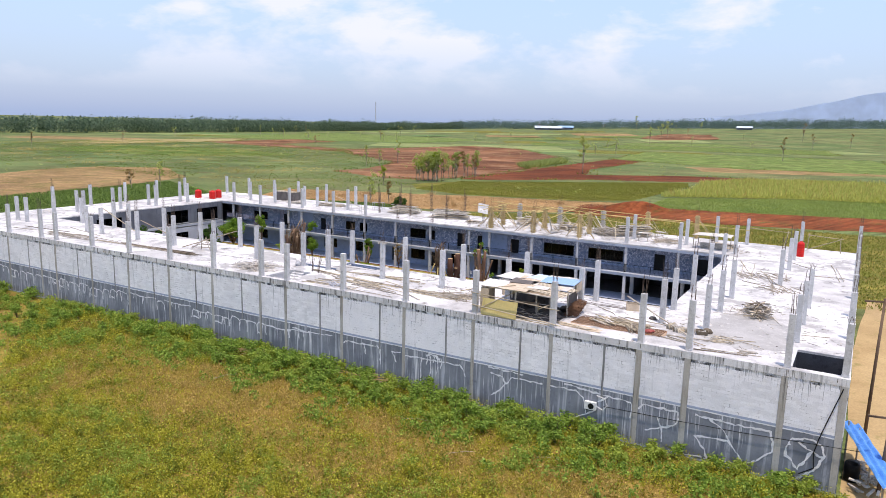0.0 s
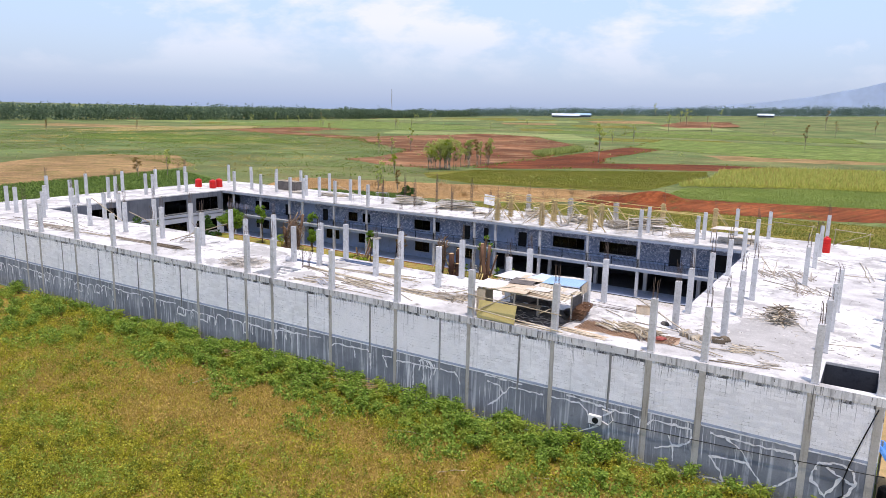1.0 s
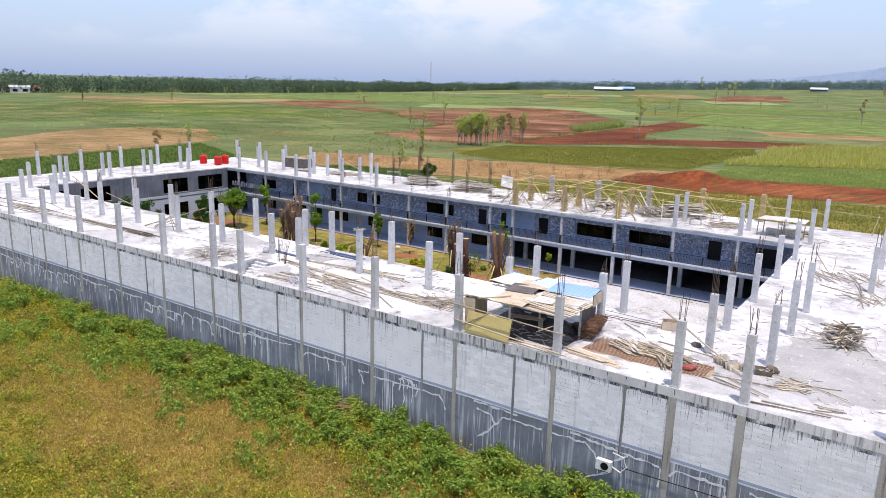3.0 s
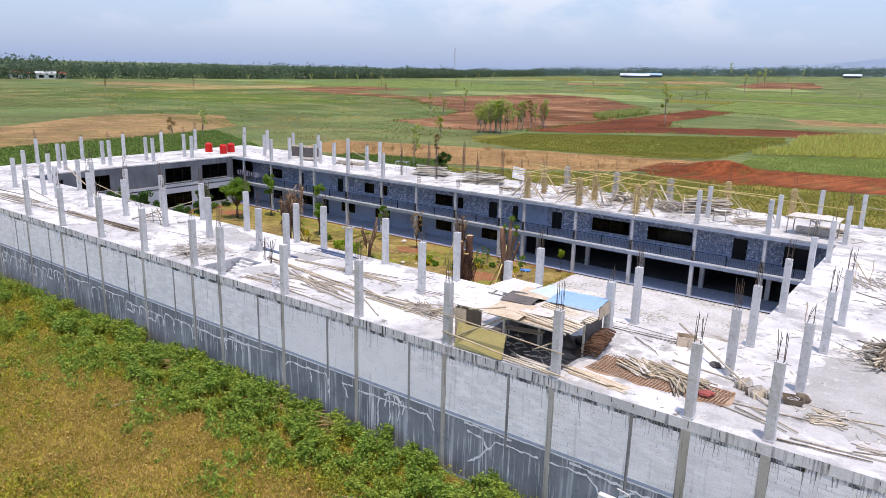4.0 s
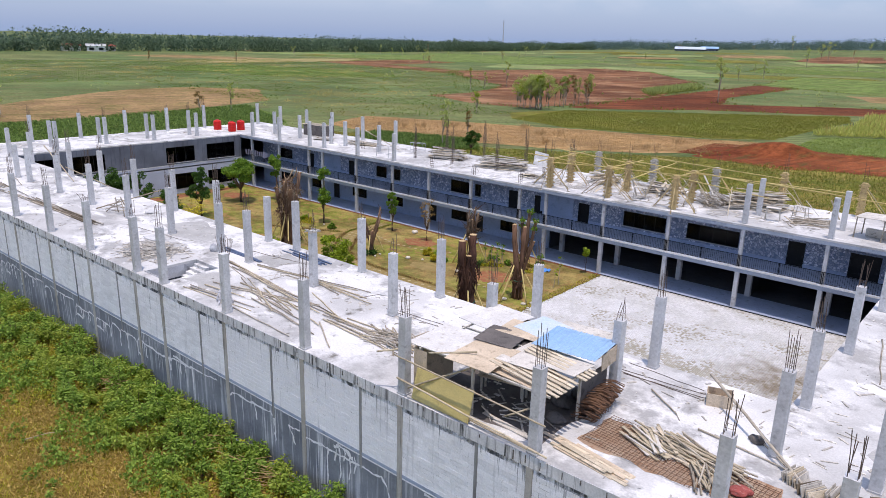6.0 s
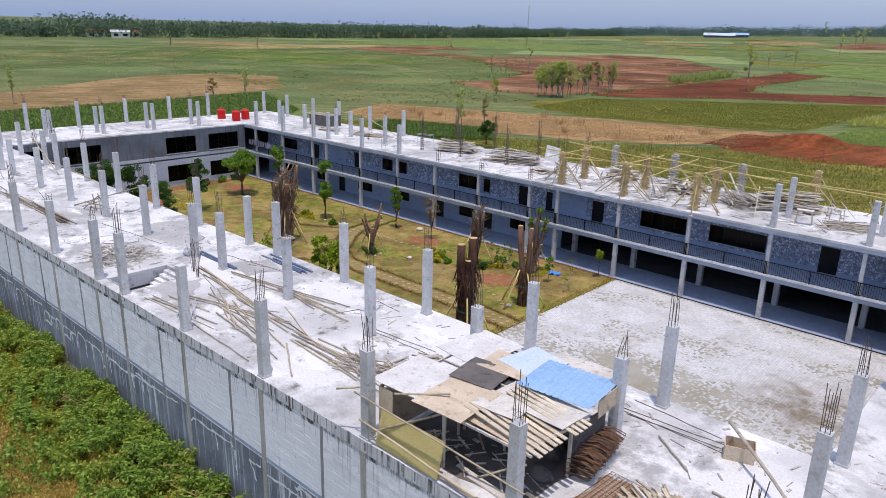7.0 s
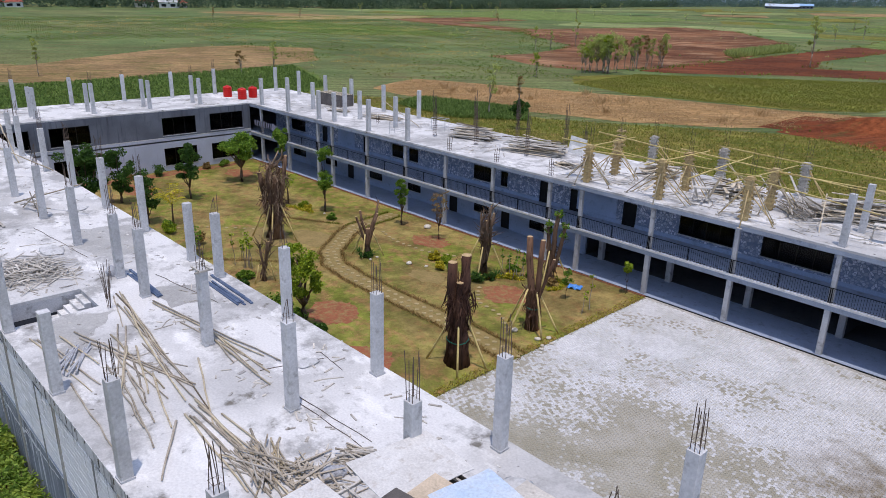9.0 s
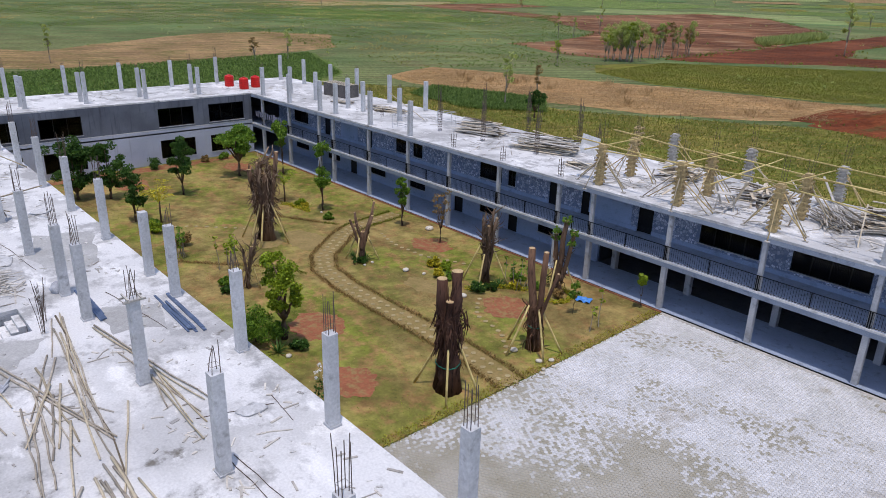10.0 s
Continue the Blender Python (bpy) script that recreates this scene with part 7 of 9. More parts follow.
# steel mesh mats
for cx, cy, lx, ly, lab in ((-15.9, 51.8, 4.4, 2.4, "rusty welded steel mesh lying on the roof deck"), (-12.4, 51.6, 2.0, 1.9, "small rusty steel mesh lying on the roof deck")):
    mesh = thing("steel_mesh", lab, "steel mesh", cx, cy, DECK, -3)
    for k in range(int(lx / 0.16) + 1):
        Geo().tube([(-lx / 2 + k * 0.16, -ly / 2, 0.05), (-lx / 2 + k * 0.16 + RND.uniform(-0.03, 0.03), ly / 2, 0.05)], 0.011, 4).put("rod", RUST, mesh)
    for k in range(int(ly / 0.16) + 1):
        Geo().tube([(-lx / 2, -ly / 2 + k * 0.16, 0.072), (lx / 2, -ly / 2 + k * 0.16 + RND.uniform(-0.03, 0.03), 0.072)], 0.011, 4).put("rod", RUST, mesh)
    structure(sheet("rust_stain", [(cx - lx / 2, cy - ly / 2), (cx + lx / 2, cy - ly / 2), (cx + lx / 2, cy + ly / 2), (cx - lx / 2, cy + ly / 2)], DECK + 0.003, RUST_DIRT, 0.35, 0.4), "rust-red dirt under the steel mesh", "stain")
# stack of bent stirrups
st = thing("stirrup_stack", "stack of rusty bent steel stirrups beside the shelter", "steel stack", -18.85, 53.1, DECK, 8)
for row in range(7):
    for k in range(11):
        z = 0.12 + row * 0.13
        w = 0.30
        o = Vector((-0.55 + row * 0.06 + (row % 2) * 0.05, -1.25 + k * 0.23, z))
        pts = [o + Vector((RND.uniform(-0.03, 0.03), RND.uniform(-0.03, 0.03), RND.uniform(-0.04, 0.04))) + Vector(q) for q in ((0, 0, 0), (w * 1.6, 0, 0.06), (w * 3.2, 0, -0.04), (w * 3.2, 0.11, 0.0), (w * 1.6, 0.12, 0.08), (0, 0.1, 0))]
        Geo().tube([p + Vector((RND.uniform(-0.05, 0.05), RND.uniform(-0.05, 0.05), RND.uniform(-0.05, 0.07))) for p in pts], 0.02, 4).put("stirrup", RUST, st)
# crates, tubs, boxes and sacks
for x, y, rz, s, lab in ((-15.3, 57.2, 20, (1.0, 0.7, 0.55), "open wooden mixing box on the roof deck"), (-26.3, 56.0, 35, (0.6, 0.5, 0.45), "tilted plywood box beside the shelter")):
    ob = thing("wooden_box", lab, "wooden box", x, y, DECK, rz)
    a, b, c = s
    for nm, p, d in (("side", (0, -b / 2, c / 2), (a, 0.03, c)), ("side", (0, b / 2, c / 2), (a, 0.03, c)), ("end", (-a / 2, 0, c / 2), (0.03, b - 0.04, c)), ("end", (a / 2, 0, c / 2), (0.03, b - 0.04, c)), ("bottom", (0, 0, 0.03), (a - 0.04, b - 0.04, 0.03))):
        Geo().box(p, d).put(nm, PLY, ob)


def edge_stack(x, y, rz, n, length, height):
    """Short formwork boards standing on edge, leaning on one another."""
    ob = thing("form_boards", "short grey formwork boards stacked on edge", "boards", x, y, DECK, rz, "formwork boards on the end deck")
    for k in range(n):
        lean, hh = 0.25 + RND.uniform(-0.06, 0.06), height * RND.uniform(0.8, 1.1)
        b = Geo().box((0, 0, hh / 2), (length * RND.uniform(0.85, 1.05), 0.028, hh)).put("board", RND.choice((TIMBER_GREY, TIMBER_GREY, TIMBER, TIMBER_DARK)), ob)
        b.matrix_local = pose(RND.uniform(-0.06, 0.06), (k - n / 2) * 0.075, 0.006, -math.degrees(lean), 0, RND.uniform(-4, 4))


edge_stack(-11.25, 53.55, 75, 8, 0.95, 0.36)
edge_stack(-10.55, 53.05, 62, 7, 0.9, 0.34)
edge_stack(-9.9, 53.3, 80, 7, 0.9, 0.36)
tub = thing("mortar_tub", "battered grey mortar tub holding a coil of white hose", "tub", -9.05, 53.25, DECK, 12)
g = Geo()
for (a0, b0, z0), (a1, b1, z1) in (((0.36, 0.26, 0.0), (0.46, 0.35, 0.3)), ((0.43, 0.32, 0.3), (0.34, 0.24, 0.04))):
    o = len(g.v)
    g.v += [(i * a0, j * b0, z0) for i, j in ((-1, -1), (1, -1), (1, 1), (-1, 1))] + [(i * a1, j * b1, z1) for i, j in ((-1, -1), (1, -1), (1, 1), (-1, 1))]
    g.f += [(o + k, o + (k + 1) % 4, o + 4 + (k + 1) % 4, o + 4 + k) for k in range(4)]
g.f += [(4 + k, 4 + (k + 1) % 4, 8 + (k + 1) % 4, 8 + k) for k in range(4)] + [(3, 2, 1, 0), (12, 13, 14, 15)]
g.put("basin", TIMBER_DARK, tub)
Geo().tube([((0.14 + 0.006 * k) * math.cos(k * 0.6), (0.11 + 0.004 * k) * math.sin(k * 0.6), 0.08 + 0.009 * k) for k in range(24)], 0.015, 5).put("hose", WHITE_WALL, tub, "coiled white hose", smooth=True)


def lump(name, label, x, y, z, s, mat, category, seed):
    bm = bmesh.new()
    bmesh.ops.create_icosphere(bm, subdivisions=3, radius=1)
    for v in bm.verts:
        k = 1 + 0.3 * noise.noise(v.co * 1.7 + Vector((seed, 0, 0))) + 0.1 * noise.noise(v.co * 5 + Vector((seed, 3, 0)))
        v.co = Vector((v.co.x * s[0] * k, v.co.y * s[1] * k, max(v.co.z * s[2] * k, -0.35 * s[2])))
    me = bpy.data.meshes.new(name)
    bm.to_mesh(me)
    bm.free()
    me.materials.append(mat)
    me.polygons.foreach_set("use_smooth", [True] * len(me.polygons))
    ob = new(name, me)
    ob.matrix_world = pose(x, y, z + 0.35 * s[2], 0, 0, seed * 37)
    return tagged(ob, label, category)


lump("red_bundle", "crumpled faded red cloth bundle on the steel mesh", -12.4, 51.4, DECK + 0.08, (0.4, 0.28, 0.14), DULL_RED, "cloth bundle", 1.3)
lump("cement_sack", "crumpled grey-white cement sack on the roof deck", -28.0, 53.6, DECK, (0.5, 0.3, 0.2), GREY_SACK, "sack", 2.1)
lump("cement_sack", "crumpled grey plastic sack beside a column", -49.2, 54.5, DECK, (0.3, 0.3, 0.35), GREY_SACK, "sack", 3.4)
lump("canvas_bag", "crumpled olive canvas bag beside the mortar tub", -8.75, 53.75, DECK, (0.34, 0.24, 0.3), TIMBER_DARK, "bag", 5.2)
lump("cement_sack", "grey sack beside a column foot", -13.1, 55.2, DECK, (0.3, 0.25, 0.2), FELT, "sack", 4.4)
for x, y, s, sd in ((-55.0, 53.2, 0.9, 5.0), (-23.8, 57.5, 0.6, 6.0), (-34.6, 56.9, 0.5, 7.0), (-62.5, 57.0, 0.7, 8.0)):
    lump("cement_spill", "low mound of spilt grey cement on the deck", x, y, DECK, (s, s * 0.7, 0.08), CONC, "cement heap", sd)
# broken trestle
tr = thing("trestle", "rickety bamboo trestle fallen against a column", "trestle", -63.4, 54.6, DECK, 10)
for a, b in (((-1.6, 0, 0.05), (0.2, 0.2, 1.3)), ((-0.6, 0.4, 0.05), (-0.2, 0, 1.4)), ((1.2, -0.3, 0.05), (0.2, 0.2, 1.3)), ((-1.5, 0.1, 0.6), (1.1, 0.0, 0.7)), ((-1.2, 0.5, 0.05), (1.0, 0.6, 0.35)), ((0.9, 0.4, 0.05), (0.3, 0.1, 1.5)), ((-1.4, -0.2, 0.3), (0.6, 0.5, 1.0))):
    Geo().tube([a, b], 0.04, 6).put("leg", BAMBOO_GREY, tr, smooth=True)
# starter bars left free beside the stairwell
for x, y in ((-45.2, 52.9), (-46.2, 53.2)):
    sb = thing("starter_bars", "cluster of bent rusty reinforcing bars", "steel bars", x, y, DECK)
    for k in range(8):
        a, b = RND.uniform(-0.25, 0.25), RND.uniform(-0.2, 0.2)
        Geo().tube([(a * 0.5, b * 0.5, 0), (a, b, 0.9), (a * 2.6, b * 2.2, 1.9)], 0.012, 4).put("bar", REBAR, sb)

# ---- the shelter in one bay of the near deck ----
hut = thing("site_shelter", "makeshift site shelter of plywood, tin sheets and bamboo", "shelter", 0, 0, 0)
HZ = DECK
for x, y, h in ((-24.9, 49.2, 2.2), (-22.3, 49.3, 2.2), (-19.5, 49.6, 2.0), (-24.9, 54.3, 2.28), (-21.5, 54.4, 2.3), (-19.2, 54.2, 2.3), (-21.6, 51.8, 2.3), (-19.0, 51.9, 2.1)):
    Geo().span(x - 0.05, y - 0.05, HZ, x + 0.05, y + 0.05, HZ + h).put("post", TIMBER_GREY, hut)


def panel(name, x0, y0, x1, y1, z, tilt, mat, label, rz=0.0, t=0.02, ribs=0.0):
    """A roof sheet: flat, or ribbed along y; tilt lifts its far side."""
    a, b = x1 - x0, y1 - y0
    g = Geo()
    if ribs:
        n = int(a / 0.05)
        for k in range(n + 1):
            x = -a / 2 + a * k / n
            zz = 0.035 * min(1.0, max(0.0, 2.4 * (math.cos(2 * math.pi * x / ribs) - 0.55)))
            g.v += [(x, -b / 2, zz), (x, b / 2, zz), (x, -b / 2, zz + 0.012), (x, b / 2, zz + 0.012)]
        for k in range(n):
            o = k * 4
            g.f += [(o, o + 1, o + 5, o + 4), (o + 2, o + 6, o + 7, o + 3), (o, o + 4, o + 6, o + 2), (o + 1, o + 3, o + 7, o + 5)]
    else:
        nx, ny = 5, 5
        for s in (0, t):
            for i in range(nx + 1):
                for j in range(ny + 1):
                    px, py = -a / 2 + a * i / nx, -b / 2 + b * j / ny
                    g.v.append((px, py, s + 0.05 * noise.noise(Vector((px * 0.9 + x0, py * 0.9 + y0, 0)))))
        N = (nx + 1) * (ny + 1)
        for i in range(nx):
            for j in range(ny):
                q = i * (ny + 1) + j
                g.f += [(N + q, N + q + ny + 1, N + q + ny + 2, N + q + 1), (q, q + 1, q + ny + 2, q + ny + 1)]
        rim = [i * (ny + 1) for i in range(nx + 1)] + [nx * (ny + 1) + j for j in range(1, ny + 1)] + [i * (ny + 1) + ny for i in range(nx - 1, -1, -1)] + list(range(ny - 1, 0, -1))
        for k in range(len(rim)):
            p, q = rim[k], rim[(k + 1) % len(rim)]
            g.f.append((p, q, q + N, p + N))
    ob = g.put(name, mat, hut, label)
    ob.matrix_basis = pose((x0 + x1) / 2, (y0 + y1) / 2, HZ + z, tilt, 0, rz)
    return ob


panel("roof_sheet", -25.6, 49.0, -23.3, 51.6, 2.28, 0, PLY_WHITE, "white roofing sheet", 3)
panel("roof_sheet", -25.5, 52.3, -23.3, 55.0, 2.34, 0, PLY_WHITE, "white roofing sheet", -6)
panel("roof_sheet", -23.5, 48.9, -21.4, 51.3, 2.30, 1, PLY, "tan plywood roofing sheet", 4)
panel("roof_sheet", -23.8, 51.1, -22.0, 52.9, 2.38, 1, FELT, "grey felt roofing sheet", 8)
panel("roof_sheet", -23.6, 52.4, -21.5, 54.0, 2.39, 0, PLY, "tan plywood roofing sheet", 5)
panel("roof_sheet", -23.0, 53.0, -21.2, 55.0, 2.41, 0, BLUE_PALE, "pale blue flat roofing sheet", -8)
panel("roof_sheet", -21.9, 54.4, -19.4, 55.6, 2.34, 0, PLY_PALE, "pale roofing sheet", 2)
panel("roof_sheet", -21.6, 52.2, -18.8, 54.6, 2.47, 0, BLUE_TIN, "blue ribbed tin roofing sheet", 6, ribs=0.26)
panel("roof_sheet", -21.8, 51.0, -18.7, 52.5, 2.30, 0, PLY_PALE, "pale board roofing sheet", -3)
panel("roof_sheet", -21.9, 50.2, -20.2, 51.4, 2.32, 1, PLY_PALE, "pale board roofing sheet", 6)
# Added sheet: keeps sun stripes between the planks off the floor.
panel("roof_sheet", -22.0, 49.5, -18.9, 51.2, 2.08, 1, PLY, "added plywood sheet under the planks to block light", -4)
for k in range(6):
    y = 49.55 + 0.27 * k
    Geo().bar((-21.9, y + 0.35, HZ + 2.33 + 0.01 * (k % 2)), (-18.5, y - 0.1, HZ + 2.12 + 0.02 * (k % 2)), 0.16, 0.035).put("roof_plank", TIMBER, hut, "pale weathered roof plank")
for k in range(4):
    y = 51.2 + 0.26 * k
    Geo().bar((-21.4, y + 0.3, HZ + 2.42), (-18.3, y - 0.1, HZ + 2.25), 0.15, 0.035).put("roof_plank", TIMBER, hut, "pale weathered roof plank")
for a, b in (((-21.7, 49.6, 2.25), (-21.2, 52.2, 2.35)), ((-19.2, 49.3, 2.05), (-18.6, 52.3, 2.18)), ((-25.2, 49.1, 2.24), (-18.8, 49.4, 2.02)), ((-25.0, 54.3, 2.27), (-19.0, 54.2, 2.3)), ((-25.0, 51.9, 2.26), (-19.0, 52.0, 2.24)), ((-24.8, 48.9, 2.22), (-24.9, 54.5, 2.25))):
    Geo().bar(Vector(a) + Vector((0, 0, HZ)), Vector(b) + Vector((0, 0, HZ)), 0.07, 0.08).put("rafter", TIMBER_GREY, hut)
Geo().box((-23.4, 48.74, HZ + 0.7), (3.0, 0.04, 1.32), Euler((radians(-15), 0, 0)).to_matrix()).put("front_board", BOARD_YELLOW, hut, "olive-yellow front board leaning back")
Geo().span(-25.25, 49.1, HZ + 0.05, -25.22, 51.6, HZ + 2.1).put("side_board", PLY, hut, "plywood side board")
Geo().span(-25.2, 49.0, HZ + 0.1, -24.5, 49.03, HZ + 2.1).put("side_board", PLY, hut, "narrow plywood board")
Geo().span(-25.15, 54.45, HZ + 0.05, -21.5, 54.48, HZ + 2.3).put("back_board", FELT, hut, "dark back board")
Geo().bar((-19.05, 51.9, HZ + 0.9), (-19.05, 54.2, HZ + 0.9), 0.03, 1.6).put("side_board", FELT, hut, "dark side sheet")
Geo().bar((-18.85, 53.3, HZ + 2.0), (-18.85, 54.6, HZ + 2.1), 0.03, 0.7).put("side_board", PLY, hut, "hanging plywood board")
# bamboo rails in front
for a, b, r in (((-26.0, 48.55, 1.72), (-18.4, 48.55, 1.35), 0.042), ((-25.7, 48.5, 0.75), (-18.2, 48.45, 0.22), 0.05), ((-25.0, 48.45, 0.55), (-22.2, 49.4, 2.15), 0.05), ((-25.6, 48.9, 2.0), (-26.6, 48.2, 1.75), 0.05), ((-20.0, 48.3, 1.25), (-18.9, 49.3, 1.75), 0.045), ((-24.2, 48.8, 2.25), (-22.6, 49.9, 2.45), 0.05), ((-22.4, 48.7, 0.2), (-19.0, 48.6, 0.1), 0.05)):
    Geo().tube(crooked(Vector(a) + Vector((0, 0, HZ)), Vector(b) + Vector((0, 0, HZ)), 0.03, 4), r * 0.85, 7).put("bamboo_rail", BAMBOO, hut, "bamboo rail", smooth=True)
# Another added sheet, which stops sun falling through gaps in the roofing.
panel("roof_sheet", -24.0, 50.7, -20.9, 53.1, 2.20, 0, FELT, "added dark sheet closing the roof gaps to sunlight", 2)
# Dark sheet paints the shelter's shade on the pale deck.
structure(sheet("shelter_dirt", [(-25.0, 49.3), (-19.0, 49.3), (-18.8, 54.4), (-25.0, 54.4)], DECK + 0.004, FELT, 0.5, 0.3), "dark sheet on the deck standing for the shelter's shade", "stain")
for x, y, s in ((-20.2, 52.6, 0.55), (-20.9, 53.3, 0.6), (-19.8, 53.6, 0.5), (-23.6, 52.8, 0.6), (-22.6, 53.5, 0.65), (-24.2, 53.6, 0.55), (-19.6, 51.2, 0.45)):
    lump("cement_sack", "dusty brown sack under the shelter", x, y, DECK + 0.005, (s, s * 0.7, s * 0.6), FELT, "sack", x)
wb = thing("work_bench", "rough timber bench inside the shelter", "bench", -22.4, 51.6, DECK, 12)
Geo().box((0, 0, 0.72), (2.2, 0.6, 0.05)).put("top", PLY, wb)
for sx in (-0.95, 0.95):
    for sy in (-0.22, 0.22):
        Geo().span(sx - 0.04, sy - 0.04, 0, sx + 0.04, sy + 0.04, 0.7).put("leg", TIMBER_GREY, wb)
offcuts(-22.0, 50.4, 40, (1.6, 0.7), 0.8, "tools and timber scraps on the shelter floor", TIMBER_GREY, 0.2)
pile("plank_stack", "long white-dusted plank lying before the shelter", -20.6, 49.5, -6, 2, 2.8, 0.3, 0.02, [PLY_PALE], "plank stack", 1, (0.2, 0.04))

# ---- east deck ----
for a, b in (((-11.3, 87.1), (-8.5, 76.0)), ((-8.5, 81.4), (-4.9, 71.5)), ((-9.6, 86.0), (-8.8, 77.0)), ((-7.8, 80.0), (-6.4, 73.5)), ((-3.4, 81.7), (-0.6, 82.3)), ((-2.2, 89.9), (-1.0, 80.0)), ((-1.6, 88.0), (-0.7, 80.5)), ((-9.4, 75.0), (-5.3, 72.8)), ((-6.9, 77.0), (-6.0, 70.0)), ((-10.5, 84.0), (-10.0, 78.0)), ((-7.3, 52.9), (-5.4, 53.4)), ((-7.8, 53.4), (-5.0, 52.2)), ((-0.9, 57.5), (-2.9, 57.0)), ((-7.0, 90.0), (-4.0, 86.0)), ((-11.6, 70.0), (-10.6, 64.0))):
    pole(a, b, 0.034, lift=RND.uniform(0, 0.08))
for x, y, n in ((-10.5, 62.5, 10), (-10.8, 70.0, 10), (-7.0, 74.0, 26), (-8.0, 82.0, 18), (-4.0, 85.0, 10), (-1.5, 57.0, 12), (-3.6, 63.5, 10), (-8.0, 92.0, 12), (-10.8, 95.5, 10)):
    offcuts(x, y, n, (0.9, 1.4), 0.6)


def tank(x, y, r, h, label):
    """A ribbed plastic water tank with a domed lid."""
    ob = thing("water_tank", label, "water tank", x, y, DECK)
    g = Geo()
    prof = [(r * 0.97, 0.0)]
    for k in range(5):
        z = h * 0.82 * (k + 0.5) / 5
        prof += [(r, z - 0.04), (r * 0.96, z), (r, z + 0.04)]
    prof += [(r, h * 0.84), (r * 0.8, h * 0.93), (r * 0.42, h * 0.97)]
    g.tube([(0, 0, z) for q, z in prof], [q for q, z in prof], 20)
    body = g.put("body", RED_TANK, ob, smooth=True)
    Geo().tube([(0, 0, h * 0.965), (0, 0, h * 1.02)], [r * 0.4, r * 0.36], 16).put("lid", RED_TANK, body, smooth=True)
    return ob


tank(-105.8, 90.4, 0.6, 1.5, "red ribbed plastic water tank on the roof deck")
tank(-102.6, 90.9, 0.6, 1.5, "red ribbed plastic water tank on the roof deck")
tank(-103.3, 92.9, 0.6, 1.5, "red ribbed plastic water tank on the roof deck")
tank(-5.7, 94.4, 0.42, 1.8, "slim red plastic water tank on the end deck")

# ---- north deck: formwork, props and timber ----
def formed_column(x, y, props, h=3.1, bare=False, wood=None):
    """A column being cast: battened shuttering round it and bamboo props; bare: only the clamped steel cage."""
    ob = thing("column_formwork", "open steel cage with timber clamps on the far deck" if bare else "column shuttering of timber battens with bamboo props", "formwork", x, y, DECK, RND.uniform(-4, 4), "column forms")
    wood, body = wood or FORM_WOOD, ob
    if bare:
        for sx in (-0.17, 0.17):
            for sy in (-0.17, 0.17):
                Geo().tube([(sx, sy, 0), (sx, sy, h + 1.6)], 0.014, 4).put("bar", REBAR, ob)
        for k in range(9):
            z = 0.3 + k * h / 9
            Geo().tube([(-0.18, -0.18, z), (0.18, -0.18, z), (0.18, 0.18, z), (-0.18, 0.18, z), (-0.18, -0.18, z)], 0.01, 4).put("stirrup", REBAR, ob)
    else:
        body = Geo().prism(0.44, 0, h, 0.01).put("shuttering", wood, ob, "plywood shuttering")
        for sx in (-0.17, 0.0, 0.17):
            Geo().tube([(sx, 0.1, h), (sx + RND.uniform(-0.1, 0.1), 0.1, h + RND.uniform(0.9, 2.0))], 0.014, 4).put("bar", REBAR, ob)
    for k in range(9 if not bare else 4):
        z = (0.2 + k * (h - 0.3) / 8.5) if not bare else (1.3 + k * 0.45)
        for s in (-1, 1):
            Geo().box((RND.uniform(-0.05, 0.05), 0.26 * s, z), (RND.uniform(0.6, 0.8), 0.06, 0.09), Euler((0, RND.uniform(-0.06, 0.06), 0)).to_matrix()).put("batten", wood, body)
            Geo().box((0.26 * s, RND.uniform(-0.05, 0.05), z + 0.09), (0.06, RND.uniform(0.6, 0.8), 0.09), Euler((RND.uniform(-0.06, 0.06), 0, 0)).to_matrix()).put("batten", wood, body)
    for k in range(props):
        a = (0.15, -0.2, 3.3, -1.4, 2.9, 0.5, 1.6, -0.5)[k % 8] + RND.uniform(-0.15, 0.15)
        d = RND.uniform(1.7, 2.7)
        Geo().tube(crooked((d * math.cos(a), d * math.sin(a) * 0.9, 0.04), (0.28 * math.cos(a), 0.28 * math.sin(a), h * RND.uniform(0.5, 0.85)), 0.03, 3), 0.04, 6).put("prop", RND.choice((BAMBOO, FORM_WOOD)), ob, "bamboo prop", smooth=True)
        if a % 2 > 0.3:
            Geo().box((d * math.cos(a), d * math.sin(a) * 0.9, 0.04), (0.3, 0.18, 0.06)).put("foot_block", TIMBER_GREY, ob)
    return ob


for x in (-45.5, -38.9, -32.2):
    formed_column(x, 91.0, 6)
    formed_column(x, 95.0, 6)
    formed_column(x, 100.9, 2, 2.7, wood=TIMBER_GREY)
formed_column(-25.7, 100.7, 4)
formed_column(-19.0, 100.7, 3)
for x in (-48.8,):
    formed_column(x, 100.6, 0, 2.2, True)
